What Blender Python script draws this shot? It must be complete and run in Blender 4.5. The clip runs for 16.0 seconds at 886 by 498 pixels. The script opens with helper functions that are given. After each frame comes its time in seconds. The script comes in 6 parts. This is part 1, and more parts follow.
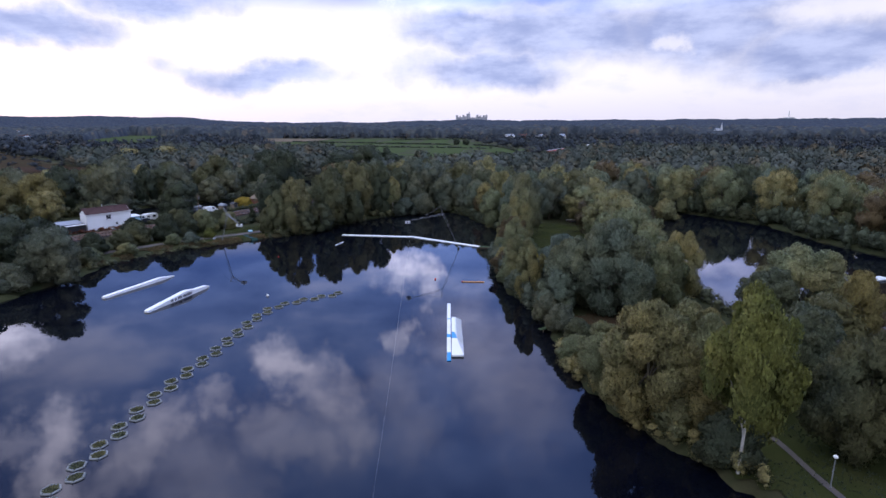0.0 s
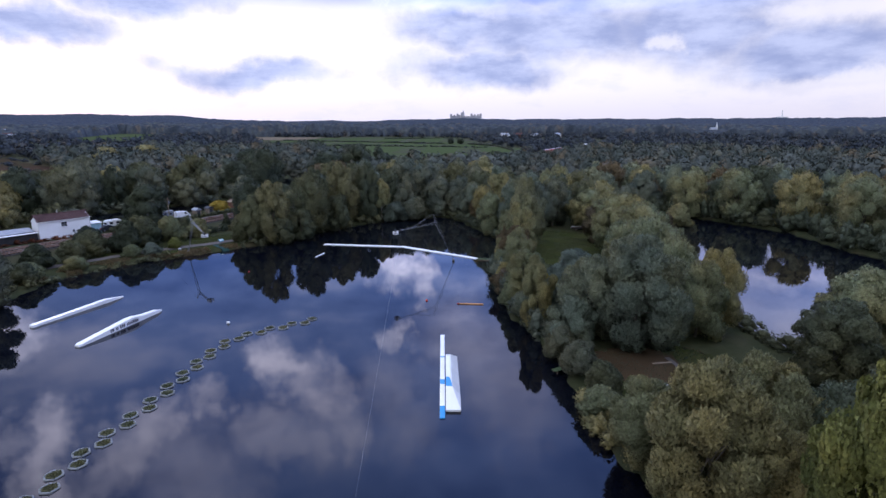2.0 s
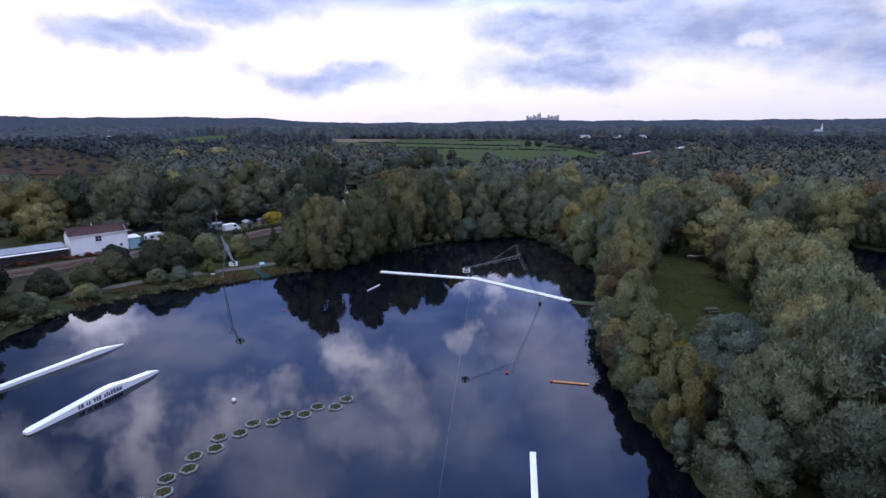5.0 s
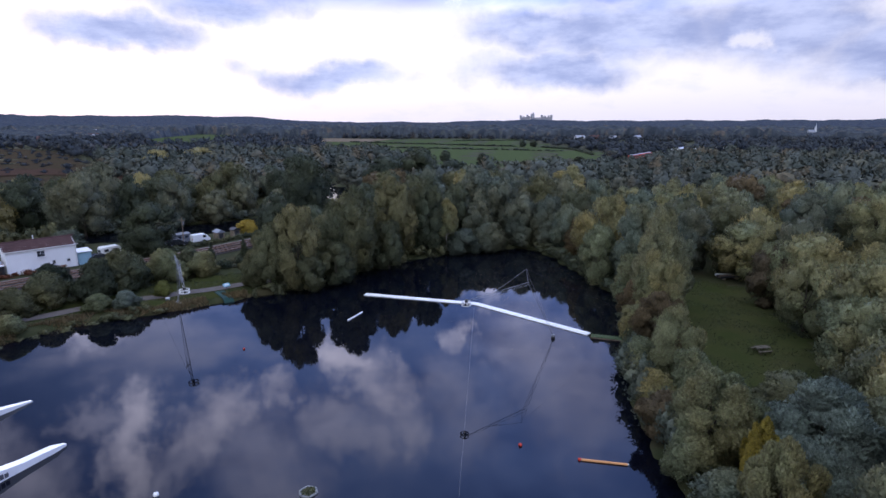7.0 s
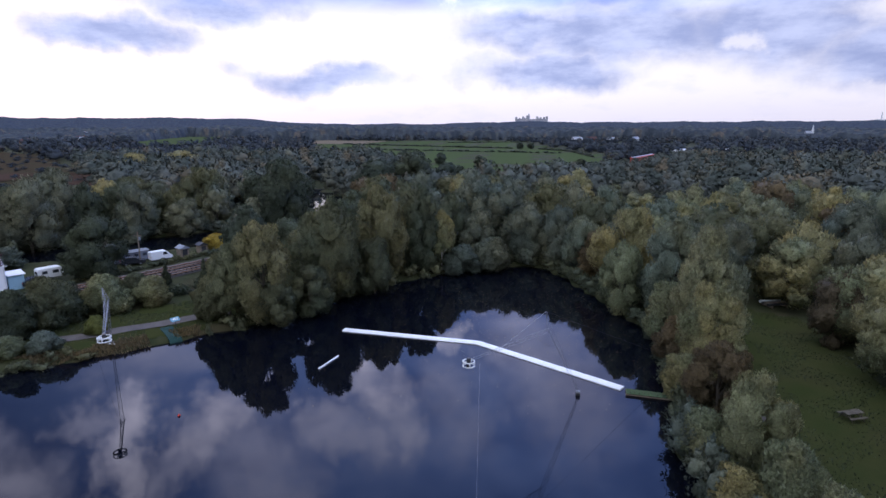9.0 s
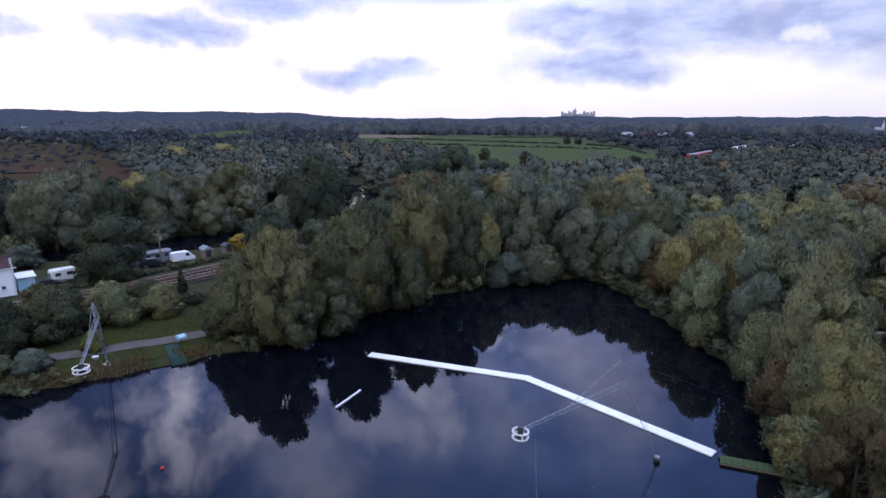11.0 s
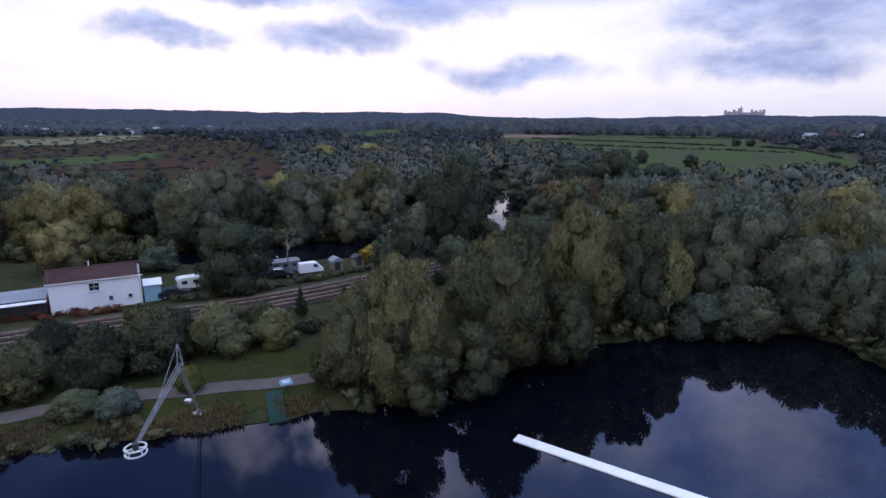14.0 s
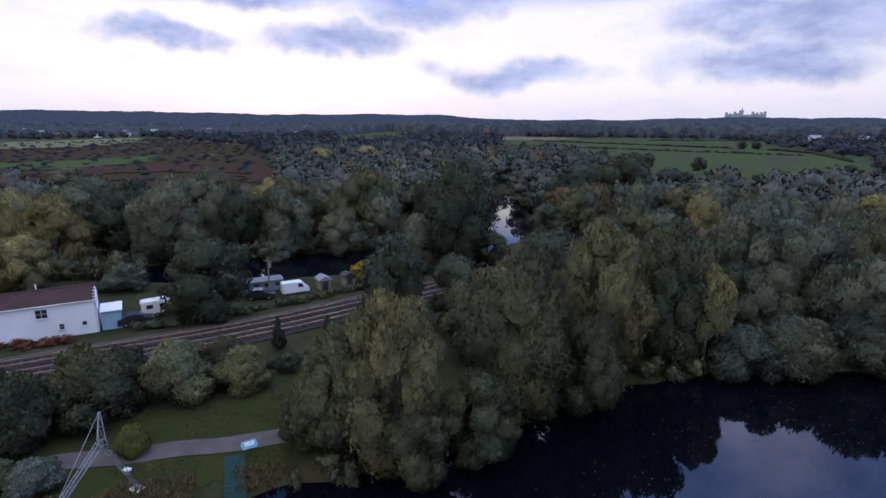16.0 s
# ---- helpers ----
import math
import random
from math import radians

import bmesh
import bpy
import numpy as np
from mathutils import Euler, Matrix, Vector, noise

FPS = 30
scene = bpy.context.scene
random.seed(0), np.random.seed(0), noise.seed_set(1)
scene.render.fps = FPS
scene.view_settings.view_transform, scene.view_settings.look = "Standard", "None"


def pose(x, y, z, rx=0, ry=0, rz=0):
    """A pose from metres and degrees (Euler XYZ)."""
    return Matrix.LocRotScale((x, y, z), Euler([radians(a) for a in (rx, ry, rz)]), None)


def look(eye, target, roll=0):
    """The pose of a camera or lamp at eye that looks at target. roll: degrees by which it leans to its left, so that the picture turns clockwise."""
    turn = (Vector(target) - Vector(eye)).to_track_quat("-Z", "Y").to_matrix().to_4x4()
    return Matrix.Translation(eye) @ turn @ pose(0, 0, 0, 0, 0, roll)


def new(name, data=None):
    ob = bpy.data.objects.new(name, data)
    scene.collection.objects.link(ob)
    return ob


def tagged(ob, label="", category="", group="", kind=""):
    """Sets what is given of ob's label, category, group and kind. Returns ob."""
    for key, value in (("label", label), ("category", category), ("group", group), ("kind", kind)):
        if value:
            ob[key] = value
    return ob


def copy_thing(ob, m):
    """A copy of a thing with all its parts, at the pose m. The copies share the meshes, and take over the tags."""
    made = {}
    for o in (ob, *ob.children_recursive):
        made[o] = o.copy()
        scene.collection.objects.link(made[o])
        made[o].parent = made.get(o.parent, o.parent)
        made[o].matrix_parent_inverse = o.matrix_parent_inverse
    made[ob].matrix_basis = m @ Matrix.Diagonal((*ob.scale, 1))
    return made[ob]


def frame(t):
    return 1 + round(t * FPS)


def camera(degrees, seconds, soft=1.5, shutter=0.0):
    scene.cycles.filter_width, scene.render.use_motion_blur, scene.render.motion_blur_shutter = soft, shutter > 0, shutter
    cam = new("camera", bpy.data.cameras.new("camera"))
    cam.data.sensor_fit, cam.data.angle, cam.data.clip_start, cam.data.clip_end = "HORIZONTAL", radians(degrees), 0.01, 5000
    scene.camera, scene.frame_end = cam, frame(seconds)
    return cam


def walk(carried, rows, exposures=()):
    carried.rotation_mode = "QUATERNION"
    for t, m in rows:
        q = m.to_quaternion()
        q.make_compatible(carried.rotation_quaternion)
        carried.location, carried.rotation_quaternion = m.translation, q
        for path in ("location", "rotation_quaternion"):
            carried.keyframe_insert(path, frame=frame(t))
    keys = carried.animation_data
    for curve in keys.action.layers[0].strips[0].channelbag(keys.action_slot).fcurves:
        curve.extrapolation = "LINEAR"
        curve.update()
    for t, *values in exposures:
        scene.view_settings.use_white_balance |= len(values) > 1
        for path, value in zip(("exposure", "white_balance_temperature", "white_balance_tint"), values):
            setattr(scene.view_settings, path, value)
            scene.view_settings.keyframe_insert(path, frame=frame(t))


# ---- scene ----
cam = camera(77.3, 16.0, 1.5)
PATH = [
    (0, (3.105, 1.006, 26.385), (3.011, 2.954, 25.944), 0.0),
    (0.5, (2.857, 4.103, 26.238), (2.77, 6.053, 25.801), 0.0),
    (1, (2.782, 7.352, 26.271), (2.696, 9.301, 25.832), 0.1),
    (1.5, (2.669, 10.58, 26.26), (2.589, 12.528, 25.814), 0.1),
    (2, (2.676, 14.395, 26.065), (2.603, 16.343, 25.62), 0.1),
    (2.5, (2.636, 18.721, 25.73), (2.567, 20.671, 25.294), 0.0),
    (3, (2.432, 23.009, 25.749), (2.224, 24.949, 25.308), 0.1),
    (3.5, (1.642, 27.217, 25.929), (1.334, 29.144, 25.489), -0.0),
    (4, (1.098, 31.095, 26.175), (0.76, 33.017, 25.737), -0.0),
    (6.5, (-2.061, 47.696, 26.188), (-2.374, 49.621, 25.745), 0.1),
    (7, (-2.613, 51.553, 26.151), (-2.919, 53.479, 25.71), 0.2),
    (7.5, (-3.209, 55.334, 26.083), (-3.495, 57.263, 25.643), 0.2),
    (8, (-3.7, 59.163, 25.964), (-3.983, 61.094, 25.524), 0.1),
    (8.5, (-4.324, 63.174, 25.911), (-4.611, 65.105, 25.476), 0.1),
    (11, (-6.816, 77.467, 25.579), (-7.254, 79.365, 25.125), 0.3),
    (11.5, (-7.716, 80.552, 25.395), (-8.485, 82.341, 24.94), 0.1),
    (12, (-9.145, 83.38, 25.175), (-10.027, 85.119, 24.727), -0.1),
    (12.5, (-10.607, 86.21, 25.124), (-11.511, 87.938, 24.681), 0.1),
    (13, (-12.004, 88.831, 25.18), (-12.907, 90.559, 24.731), 0.1),
    (13.5, (-13.258, 91.018, 25.204), (-14.156, 92.746, 24.749), 0.2),
    (14, (-14.388, 93.119, 25.262), (-15.285, 94.847, 24.805), 0.2),
    (14.5, (-15.45, 95.279, 25.192), (-16.347, 97.007, 24.735), 0.1),
    (15, (-16.724, 97.839, 25.116), (-17.625, 99.568, 24.67), 0.2),
    (15.5, (-17.771, 99.918, 25.277), (-18.671, 101.647, 24.829), 0.3),
    (16, (-18.838, 101.828, 25.301), (-19.737, 103.557, 24.851), 0.2),
]
walk(cam, [(t, look(eye, target, roll)) for t, eye, target, roll in PATH],
     exposures=[(0, 0), (8.7, 0), (10.8, 0.06), (11.5, 0.18), (12.1, 0.14), (12.7, -0.08), (13.2, -0.12), (16, -0.18)])

# ---- sky, sun and light ----
world = bpy.data.worlds.new("evening_sky")
scene.world = world
world.use_nodes = True
wt = world.node_tree
wt.nodes.clear()


def wmath(op, a, b=None, c=None):
    n = wt.nodes.new("ShaderNodeMath")
    n.operation = op
    for slot, v in zip(n.inputs, (a, b, c)):
        if v is None:
            continue
        if isinstance(v, (int, float)):
            slot.default_value = v
        else:
            wt.links.new(v, slot)
    return n.outputs[0]


def wvec(op, a, b):
    n = wt.nodes.new("ShaderNodeVectorMath")
    n.operation = op
    for slot, v in zip(n.inputs, (a, b)):
        if isinstance(v, tuple):
            slot.default_value = v
        else:
            wt.links.new(v, slot)
    return n.outputs["Value"] if op in ("LENGTH", "DOT_PRODUCT") else n.outputs["Vector"]


def wramp(x, lo, hi, a=0.0, b=1.0):
    n = wt.nodes.new("ShaderNodeMapRange")
    n.interpolation_type = "SMOOTHSTEP"
    wt.links.new(x, n.inputs["Value"])
    for slot, v in zip(("From Min", "From Max", "To Min", "To Max"), (lo, hi, a, b)):
        n.inputs[slot].default_value = v
    return n.outputs["Result"]


def wnoise(vector, scale, detail, rough=0.55):
    n = wt.nodes.new("ShaderNodeTexNoise")
    n.inputs["Scale"].default_value, n.inputs["Detail"].default_value, n.inputs["Roughness"].default_value = scale, detail, rough
    wt.links.new(vector, n.inputs["Vector"])
    return n


def wmix(fac, a, b):
    n = wt.nodes.new("ShaderNodeMix")
    n.data_type = "RGBA"
    for slot, v in ((n.inputs[0], fac), (n.inputs[6], a), (n.inputs[7], b)):
        if isinstance(v, (int, float)):
            slot.default_value = v
        elif isinstance(v, tuple):
            slot.default_value = (*v, 1)
        else:
            wt.links.new(v, slot)
    return n.outputs[2]


SUN_AZ, SUN_EL = -42.0, 6.0  # low in the west, behind thin cloud
sky = wt.nodes.new("ShaderNodeTexSky")
sky.sky_type, sky.sun_disc = "NISHITA", False
sky.sun_elevation, sky.sun_rotation = radians(SUN_EL), radians(SUN_AZ)
sky_dim = wmix(0.92, sky.outputs[0], (0.0, 0.0, 0.0))

place = wt.nodes.new("ShaderNodeTexCoord").outputs["Generated"]
split = wt.nodes.new("ShaderNodeSeparateXYZ")
wt.links.new(place, split.inputs[0])
sx, sy, sz = split.outputs
azim = wmath("MULTIPLY", wmath("ARCTAN2", sx, sy), 57.2958)
elev = wmath("MULTIPLY", wmath("ARCSINE", sz), 57.2958)
angles = wt.nodes.new("ShaderNodeCombineXYZ")
wt.links.new(azim, angles.inputs[0])
wt.links.new(elev, angles.inputs[1])
flat = wt.nodes.new("ShaderNodeCombineXYZ")
rise = wmath("ADD", wmath("MAXIMUM", sz, 0.0), 0.10)
wt.links.new(wmath("DIVIDE", sx, rise), flat.inputs[0])
wt.links.new(wmath("DIVIDE", sy, rise), flat.inputs[1])
deck = wnoise(flat.outputs[0], 0.85, 6.0, 0.58)
deck_fine = wnoise(flat.outputs[0], 2.2, 6.0, 0.6)
wisps = wnoise(flat.outputs[0], 5.0, 7.0, 0.62)
wobble = wnoise(angles.outputs[0], 0.12, 6.0, 0.58)
shift = wvec("MULTIPLY", wvec("SUBTRACT", wobble.outputs["Color"], (0.5, 0.5, 0.5)), (15.0, 6.5, 0.0))
billow = wnoise(wvec("MULTIPLY", angles.outputs[0], (0.16, 0.42, 0.0)), 1.0, 7.0, 0.6)
bent = wvec("ADD", angles.outputs[0], shift)


def lumps(spots, inner=0.35, outer=1.25):
    total = None
    for az, el, wa, we in spots:
        d = wvec("LENGTH", wvec("MULTIPLY", wvec("SUBTRACT", bent, (az, el, 0.0)), (1.0 / wa, 1.0 / we, 0.0)), (0, 0, 0))
        one = wramp(d, inner, outer, 1.0, 0.0)
        total = one if total is None else wmath("MAXIMUM", total, one)
    return total


# grey banks of cloud over the horizon, and the rifts higher up that the lake mirrors
BANKS = [(0, 8.6, 9, 2.2), (8, 8.2, 13, 3.2), (21, 8.4, 12, 3.6), (2, 5.2, 9, 2.0), (31, 5.6, 10, 2.6), (-37.5, 7.8, 9, 2.0), (-29.5, 10.6, 8, 2.0), (-20.2, 4.8, 9.6, 1.6),
         (-53, 7.0, 7, 1.4), (12, 13.0, 20, 2.4), (-44, 11.5, 9, 1.6)]
RIFTS = [  # two ends of each bright rift in the upper cloud, its half width, its strength
    (-40.0, 24.8, -41.6, 31.0, 1.5, 0.9), (-45.0, 25.2, -42.2, 27.0, 1.0, 0.35), (-31.5, 26.6, -35.0, 29.0, 1.7, 0.85), (-35.0, 29.0, -39.0, 32.0, 1.5, 0.6),
    (-26.6, 25.4, -27.4, 26.2, 1.1, 0.6), (-20.4, 22.6, -17.6, 25.4, 1.4, 0.95), (-17.6, 25.4, -12.8, 30.2, 1.8, 0.8), (-23.5, 29.0, -16.8, 31.0, 1.8, 0.55),
    (-8.6, 22.0, -6.4, 21.4, 0.7, 0.55), (-5.0, 15.2, -4.2, 17.2, 1.0, 0.7), (-8.4, 13.8, -6.6, 15.0, 1.2, 0.7), (-46.5, 14.0, -42.5, 16.4, 1.8, 0.9),
    (-30.0, 31.5, -26.5, 36.0, 3.2, 0.5), (0.0, 22.6, 7.0, 27.5, 3.6, 0.42), (-8.0, 27.0, -6.0, 30.0, 2.6, 0.35), (-52.0, 26.5, -49.0, 30.0, 2.2, 0.5),
    (16.0, 12.4, 40.0, 13.5, 1.4, 0.35), (24.0, 19.0, 44.0, 21.0, 4.0, 0.3)]
banks = lumps(BANKS)
ruffle = wnoise(angles.outputs[0], 0.30, 5.0, 0.6)
frayed = wvec("ADD", angles.outputs[0], wvec("MULTIPLY", wvec("SUBTRACT", ruffle.outputs["Color"], (0.5, 0.5, 0.5)), (9.0, 7.5, 0.0)))


def streaks(rows):
    """Soft bright bands, each along a line in azimuth and elevation."""
    total = None
    for a0, e0, a1, e1, half, strength in rows:
        way = Vector((a1 - a0, e1 - e0, 0.0))
        rel = wvec("SUBTRACT", frayed, (a0, e0, 0.0))
        s = wmath("MINIMUM", wmath("MAXIMUM", wmath("DIVIDE", wvec("DOT_PRODUCT", rel, tuple(way)), way.length_squared), 0.0), 1.0)
        foot = wt.nodes.new("ShaderNodeVectorMath")
        foot.operation = "SCALE"
        foot.inputs[0].default_value = tuple(way)
        wt.links.new(s, foot.inputs["Scale"])
        one = wramp(wvec("LENGTH", wvec("SUBTRACT", rel, foot.outputs[0]), (0, 0, 0)), 0.0, half * 2.3, strength * 0.9, 0.0)
        total = one if total is None else wmath("MAXIMUM", total, one)
    return total


rifts = streaks(RIFTS)
gaps = lumps([(18.6, 7.3, 2.0, 0.7), (30.5, 8.6, 6, 0.9), (33, 3.6, 6, 0.7)], 0.2, 1.2)
banks = wmath("MULTIPLY", banks, wmath("SUBTRACT", 1.0, wmath("MULTIPLY", gaps, 0.7)))
low = wramp(elev, 9.5, 13.0, 1.0, 0.0)       # the bright lower sky
veil = wramp(elev, 0.0, 4.2, 1.0, 0.0)         # lavender haze along the horizon
deck_shade = wramp(deck_fine.outputs["Fac"], 0.3, 0.72)
bright = wmix(0.9, sky_dim, (1.04, 1.01, 1.16))
grey_low = wmix(wramp(billow.outputs["Fac"], 0.32, 0.68), (0.32, 0.39, 0.70), (0.58, 0.65, 0.98))
grey_high = wmix(wramp(deck.outputs["Fac"], 0.38, 0.62), (0.58, 0.88, 2.05), wmix(deck_shade, (0.15, 0.30, 0.98), (0.30, 0.52, 1.46)))
streak = wramp(billow.outputs["Fac"], 0.50, 0.70, 0.0, 0.42)
lower = wmix(wmath("MAXIMUM", wmath("MULTIPLY", banks, 0.95), wmath("MULTIPLY", streak, 0.6)), bright, grey_low)
lower = wmix(wmath("MULTIPLY", veil, 0.55), lower, (0.66, 0.64, 0.86))
lift_up = wt.nodes.new("ShaderNodeVectorMath")
lift_up.operation = "SCALE"
wt.links.new(grey_high, lift_up.inputs[0])
wt.links.new(wmath("MULTIPLY", wramp(elev, 17.0, 35.0, 0.72, 1.22), wmath("ADD", wramp(azim, -52.0, -26.0, 0.48, 0.95), wramp(azim, -18.0, 2.0, 0.0, 0.28))), lift_up.inputs["Scale"])
grey_high = lift_up.outputs[0]
upper = wmix(wramp(deck.outputs["Fac"], 0.32, 0.47, 0.28, 0.0), grey_high, (2.2, 2.1, 2.6))
rift_break = wmath("MULTIPLY", rifts, wramp(wmath("ADD", wmath("MULTIPLY", wisps.outputs["Fac"], 0.6), wmath("MULTIPLY", deck_fine.outputs["Fac"], 0.4)), 0.30, 0.68, 0.40, 1.0))
upper = wmix(rift_break, upper, (3.7, 3.6, 4.6))
upper = wmix(wramp(elev, 36.0, 62.0), upper, (1.55, 1.70, 2.10))  # an overcast sky is brightest overhead
final = wmix(low, upper, lower)
# thinner, evenly bright cloud over the south half of the sky
final = wmix(wramp(sy, 0.05, -0.55), final, wmix(wramp(elev, 0.0, 40.0), (0.92, 0.98, 1.24), (1.12, 1.22, 1.58)))
# the evening light comes from the west
west = wvec("DOT_PRODUCT", place, (math.sin(radians(-52)), math.cos(radians(-52)), 0.0))
n_dim = wt.nodes.new("ShaderNodeVectorMath")
n_dim.operation = "SCALE"
wt.links.new(final, n_dim.inputs[0])
wt.links.new(wramp(west, 0.0, 0.9, 1.0, 1.15), n_dim.inputs["Scale"])
final = n_dim.outputs[0]
back = wt.nodes.new("ShaderNodeBackground")
wt.links.new(final, back.inputs["Color"])
back.inputs["Strength"].default_value = 1.0
out = wt.nodes.new("ShaderNodeOutputWorld")
wt.links.new(back.outputs[0], out.inputs["Surface"])

sun_data = bpy.data.lights.new("sun", "SUN")
sun_data.energy, sun_data.angle, sun_data.color = 0.9, radians(12), (1.0, 0.88, 0.82)
sun = new("sun", sun_data)
sun_way = Vector((math.sin(radians(SUN_AZ)) * math.cos(radians(SUN_EL)), math.cos(radians(SUN_AZ)) * math.cos(radians(SUN_EL)), math.sin(radians(SUN_EL))))
sun.matrix_world = look(sun_way * 100, (0, 0, 0))


# ---- materials ----
class Nodes:
    """Small helper round one node material."""

    def __init__(self, name):
        self.mat = bpy.data.materials.new(name)
        self.mat.use_nodes = True
        self.t = self.mat.node_tree
        self.bsdf = self.t.nodes["Principled BSDF"]
        self.out = self.t.nodes["Material Output"]

    def node(self, kind):
        return self.t.nodes.new(kind)

    def link(self, a, b):
        self.t.links.new(a, b)

    def coords(self, which="Object"):
        return self.node("ShaderNodeTexCoord").outputs[which]

    def position(self):
        return self.node("ShaderNodeNewGeometry").outputs["Position"]

    def noise(self, scale, detail=4.0, rough=0.55, vector=None, stretch=None):
        n = self.node("ShaderNodeTexNoise")
        n.inputs["Scale"].default_value, n.inputs["Detail"].default_value, n.inputs["Roughness"].default_value = scale, detail, rough
        vector = vector or self.position()
        if stretch:
            m = self.node("ShaderNodeMapping")
            m.inputs["Scale"].default_value = stretch
            self.link(vector, m.inputs["Vector"])
            vector = m.outputs[0]
        self.link(vector, n.inputs["Vector"])
        return n.outputs["Fac"]

    def ramp(self, x, lo, hi, a=0.0, b=1.0):
        n = self.node("ShaderNodeMapRange")
        self.link(x, n.inputs["Value"])
        for slot, v in zip(("From Min", "From Max", "To Min", "To Max"), (lo, hi, a, b)):
            n.inputs[slot].default_value = v
        return n.outputs["Result"]

    def mix(self, fac, a, b, blend="MIX"):
        n = self.node("ShaderNodeMix")
        n.data_type, n.blend_type = "RGBA", blend
        for slot, v in ((n.inputs[0], fac), (n.inputs[6], a), (n.inputs[7], b)):
            if isinstance(v, (int, float)):
                slot.default_value = v
            elif isinstance(v, tuple):
                slot.default_value = (*v, 1)
            else:
                self.link(v, slot)
        return n.outputs[2]

    def math(self, op, a, b):
        n = self.node("ShaderNodeMath")
        n.operation = op
        for slot, v in zip(n.inputs, (a, b)):
            if isinstance(v, (int, float)):
                slot.default_value = v
            else:
                self.link(v, slot)
        return n.outputs[0]

    def bump(self, height, strength=0.3, distance=0.05):
        n = self.node("ShaderNodeBump")
        n.inputs["Strength"].default_value, n.inputs["Distance"].default_value = strength, distance
        self.link(height, n.inputs["Height"])
        self.link(n.outputs[0], self.bsdf.inputs["Normal"])

    def colour(self, c):
        if isinstance(c, tuple):
            self.bsdf.inputs["Base Color"].default_value = (*c, 1)
        else:
            self.link(c, self.bsdf.inputs["Base Color"])

    def rough(self, r, metal=0.0, spec=0.3):
        if isinstance(r, (int, float)):
            self.bsdf.inputs["Roughness"].default_value = r
        else:
            self.link(r, self.bsdf.inputs["Roughness"])
        self.bsdf.inputs["Metallic"].default_value = metal
        self.bsdf.inputs["Specular IOR Level"].default_value = spec


def plain(name, base, rough=0.6, metal=0.0, vary=0.25, scale=3.0, bump=0.15, spec=0.3):
    """A surface with stains at a large scale and grain at a small one."""
    m = Nodes(name)
    dark = tuple(c * (1 - vary) for c in base)
    light = tuple(min(1.0, c * (1 + 0.5 * vary)) for c in base)
    big = m.ramp(m.noise(scale * 0.3, 5), 0.3, 0.7)
    fine = m.noise(scale * 9, 3)
    m.colour(m.mix(m.ramp(fine, 0.35, 0.7, 0.0, 0.35), m.mix(big, dark, light), dark))
    m.rough(m.ramp(fine, 0.2, 0.8, max(0.05, rough - 0.1), min(1, rough + 0.1)), metal, spec)
    if bump:
        m.bump(fine, bump, 0.02)
    return m.mat


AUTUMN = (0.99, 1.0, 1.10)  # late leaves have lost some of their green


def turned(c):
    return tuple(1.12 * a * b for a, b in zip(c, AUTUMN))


def foliage(name, base, warm, spread=0.24, patch=0.16):
    """Leaves: tone by leaf, by branch and by tree."""
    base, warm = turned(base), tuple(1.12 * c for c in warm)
    m = Nodes(name)
    leaf = m.node("ShaderNodeNewGeometry").outputs["Random Per Island"]
    tree = m.node("ShaderNodeObjectInfo").outputs["Random"]
    branch = m.ramp(m.noise(patch * 4, 3), 0.35, 0.68)
    wide = m.ramp(m.noise(patch, 2), 0.38, 0.66)
    tone = m.mix(m.math("MULTIPLY", m.math("ADD", wide, m.ramp(tree, 0, 1, -0.45, 0.65)), 0.9), base, warm)
    tone = m.mix(m.math("MULTIPLY", branch, 0.5), tone, tuple(0.62 * c for c in base))
    mottle = m.ramp(m.noise(5.0, 3, 0.7), 0.32, 0.68, 0.66, 1.30)
    shade = m.math("MULTIPLY", m.ramp(leaf, 0.0, 1.0, 1.0 - spread, 1.0 + spread), mottle)
    n = m.node("ShaderNodeVectorMath")
    n.operation = "SCALE"
    m.link(tone, n.inputs[0])
    m.link(shade, n.inputs["Scale"])
    m.link(n.outputs[0], m.bsdf.inputs["Base Color"])
    m.rough(0.62, 0.0, 0.22)
    m.bump(m.noise(3.2, 4, 0.7), 0.75, 0.22)
    thin = m.node("ShaderNodeBsdfTranslucent")
    m.link(n.outputs[0], thin.inputs["Color"])
    both = m.node("ShaderNodeMixShader")
    both.inputs[0].default_value = 0.32
    m.link(m.bsdf.outputs[0], both.inputs[1])
    m.link(thin.outputs[0], both.inputs[2])
    m.link(both.outputs[0], m.out.inputs["Surface"])
    return m.mat


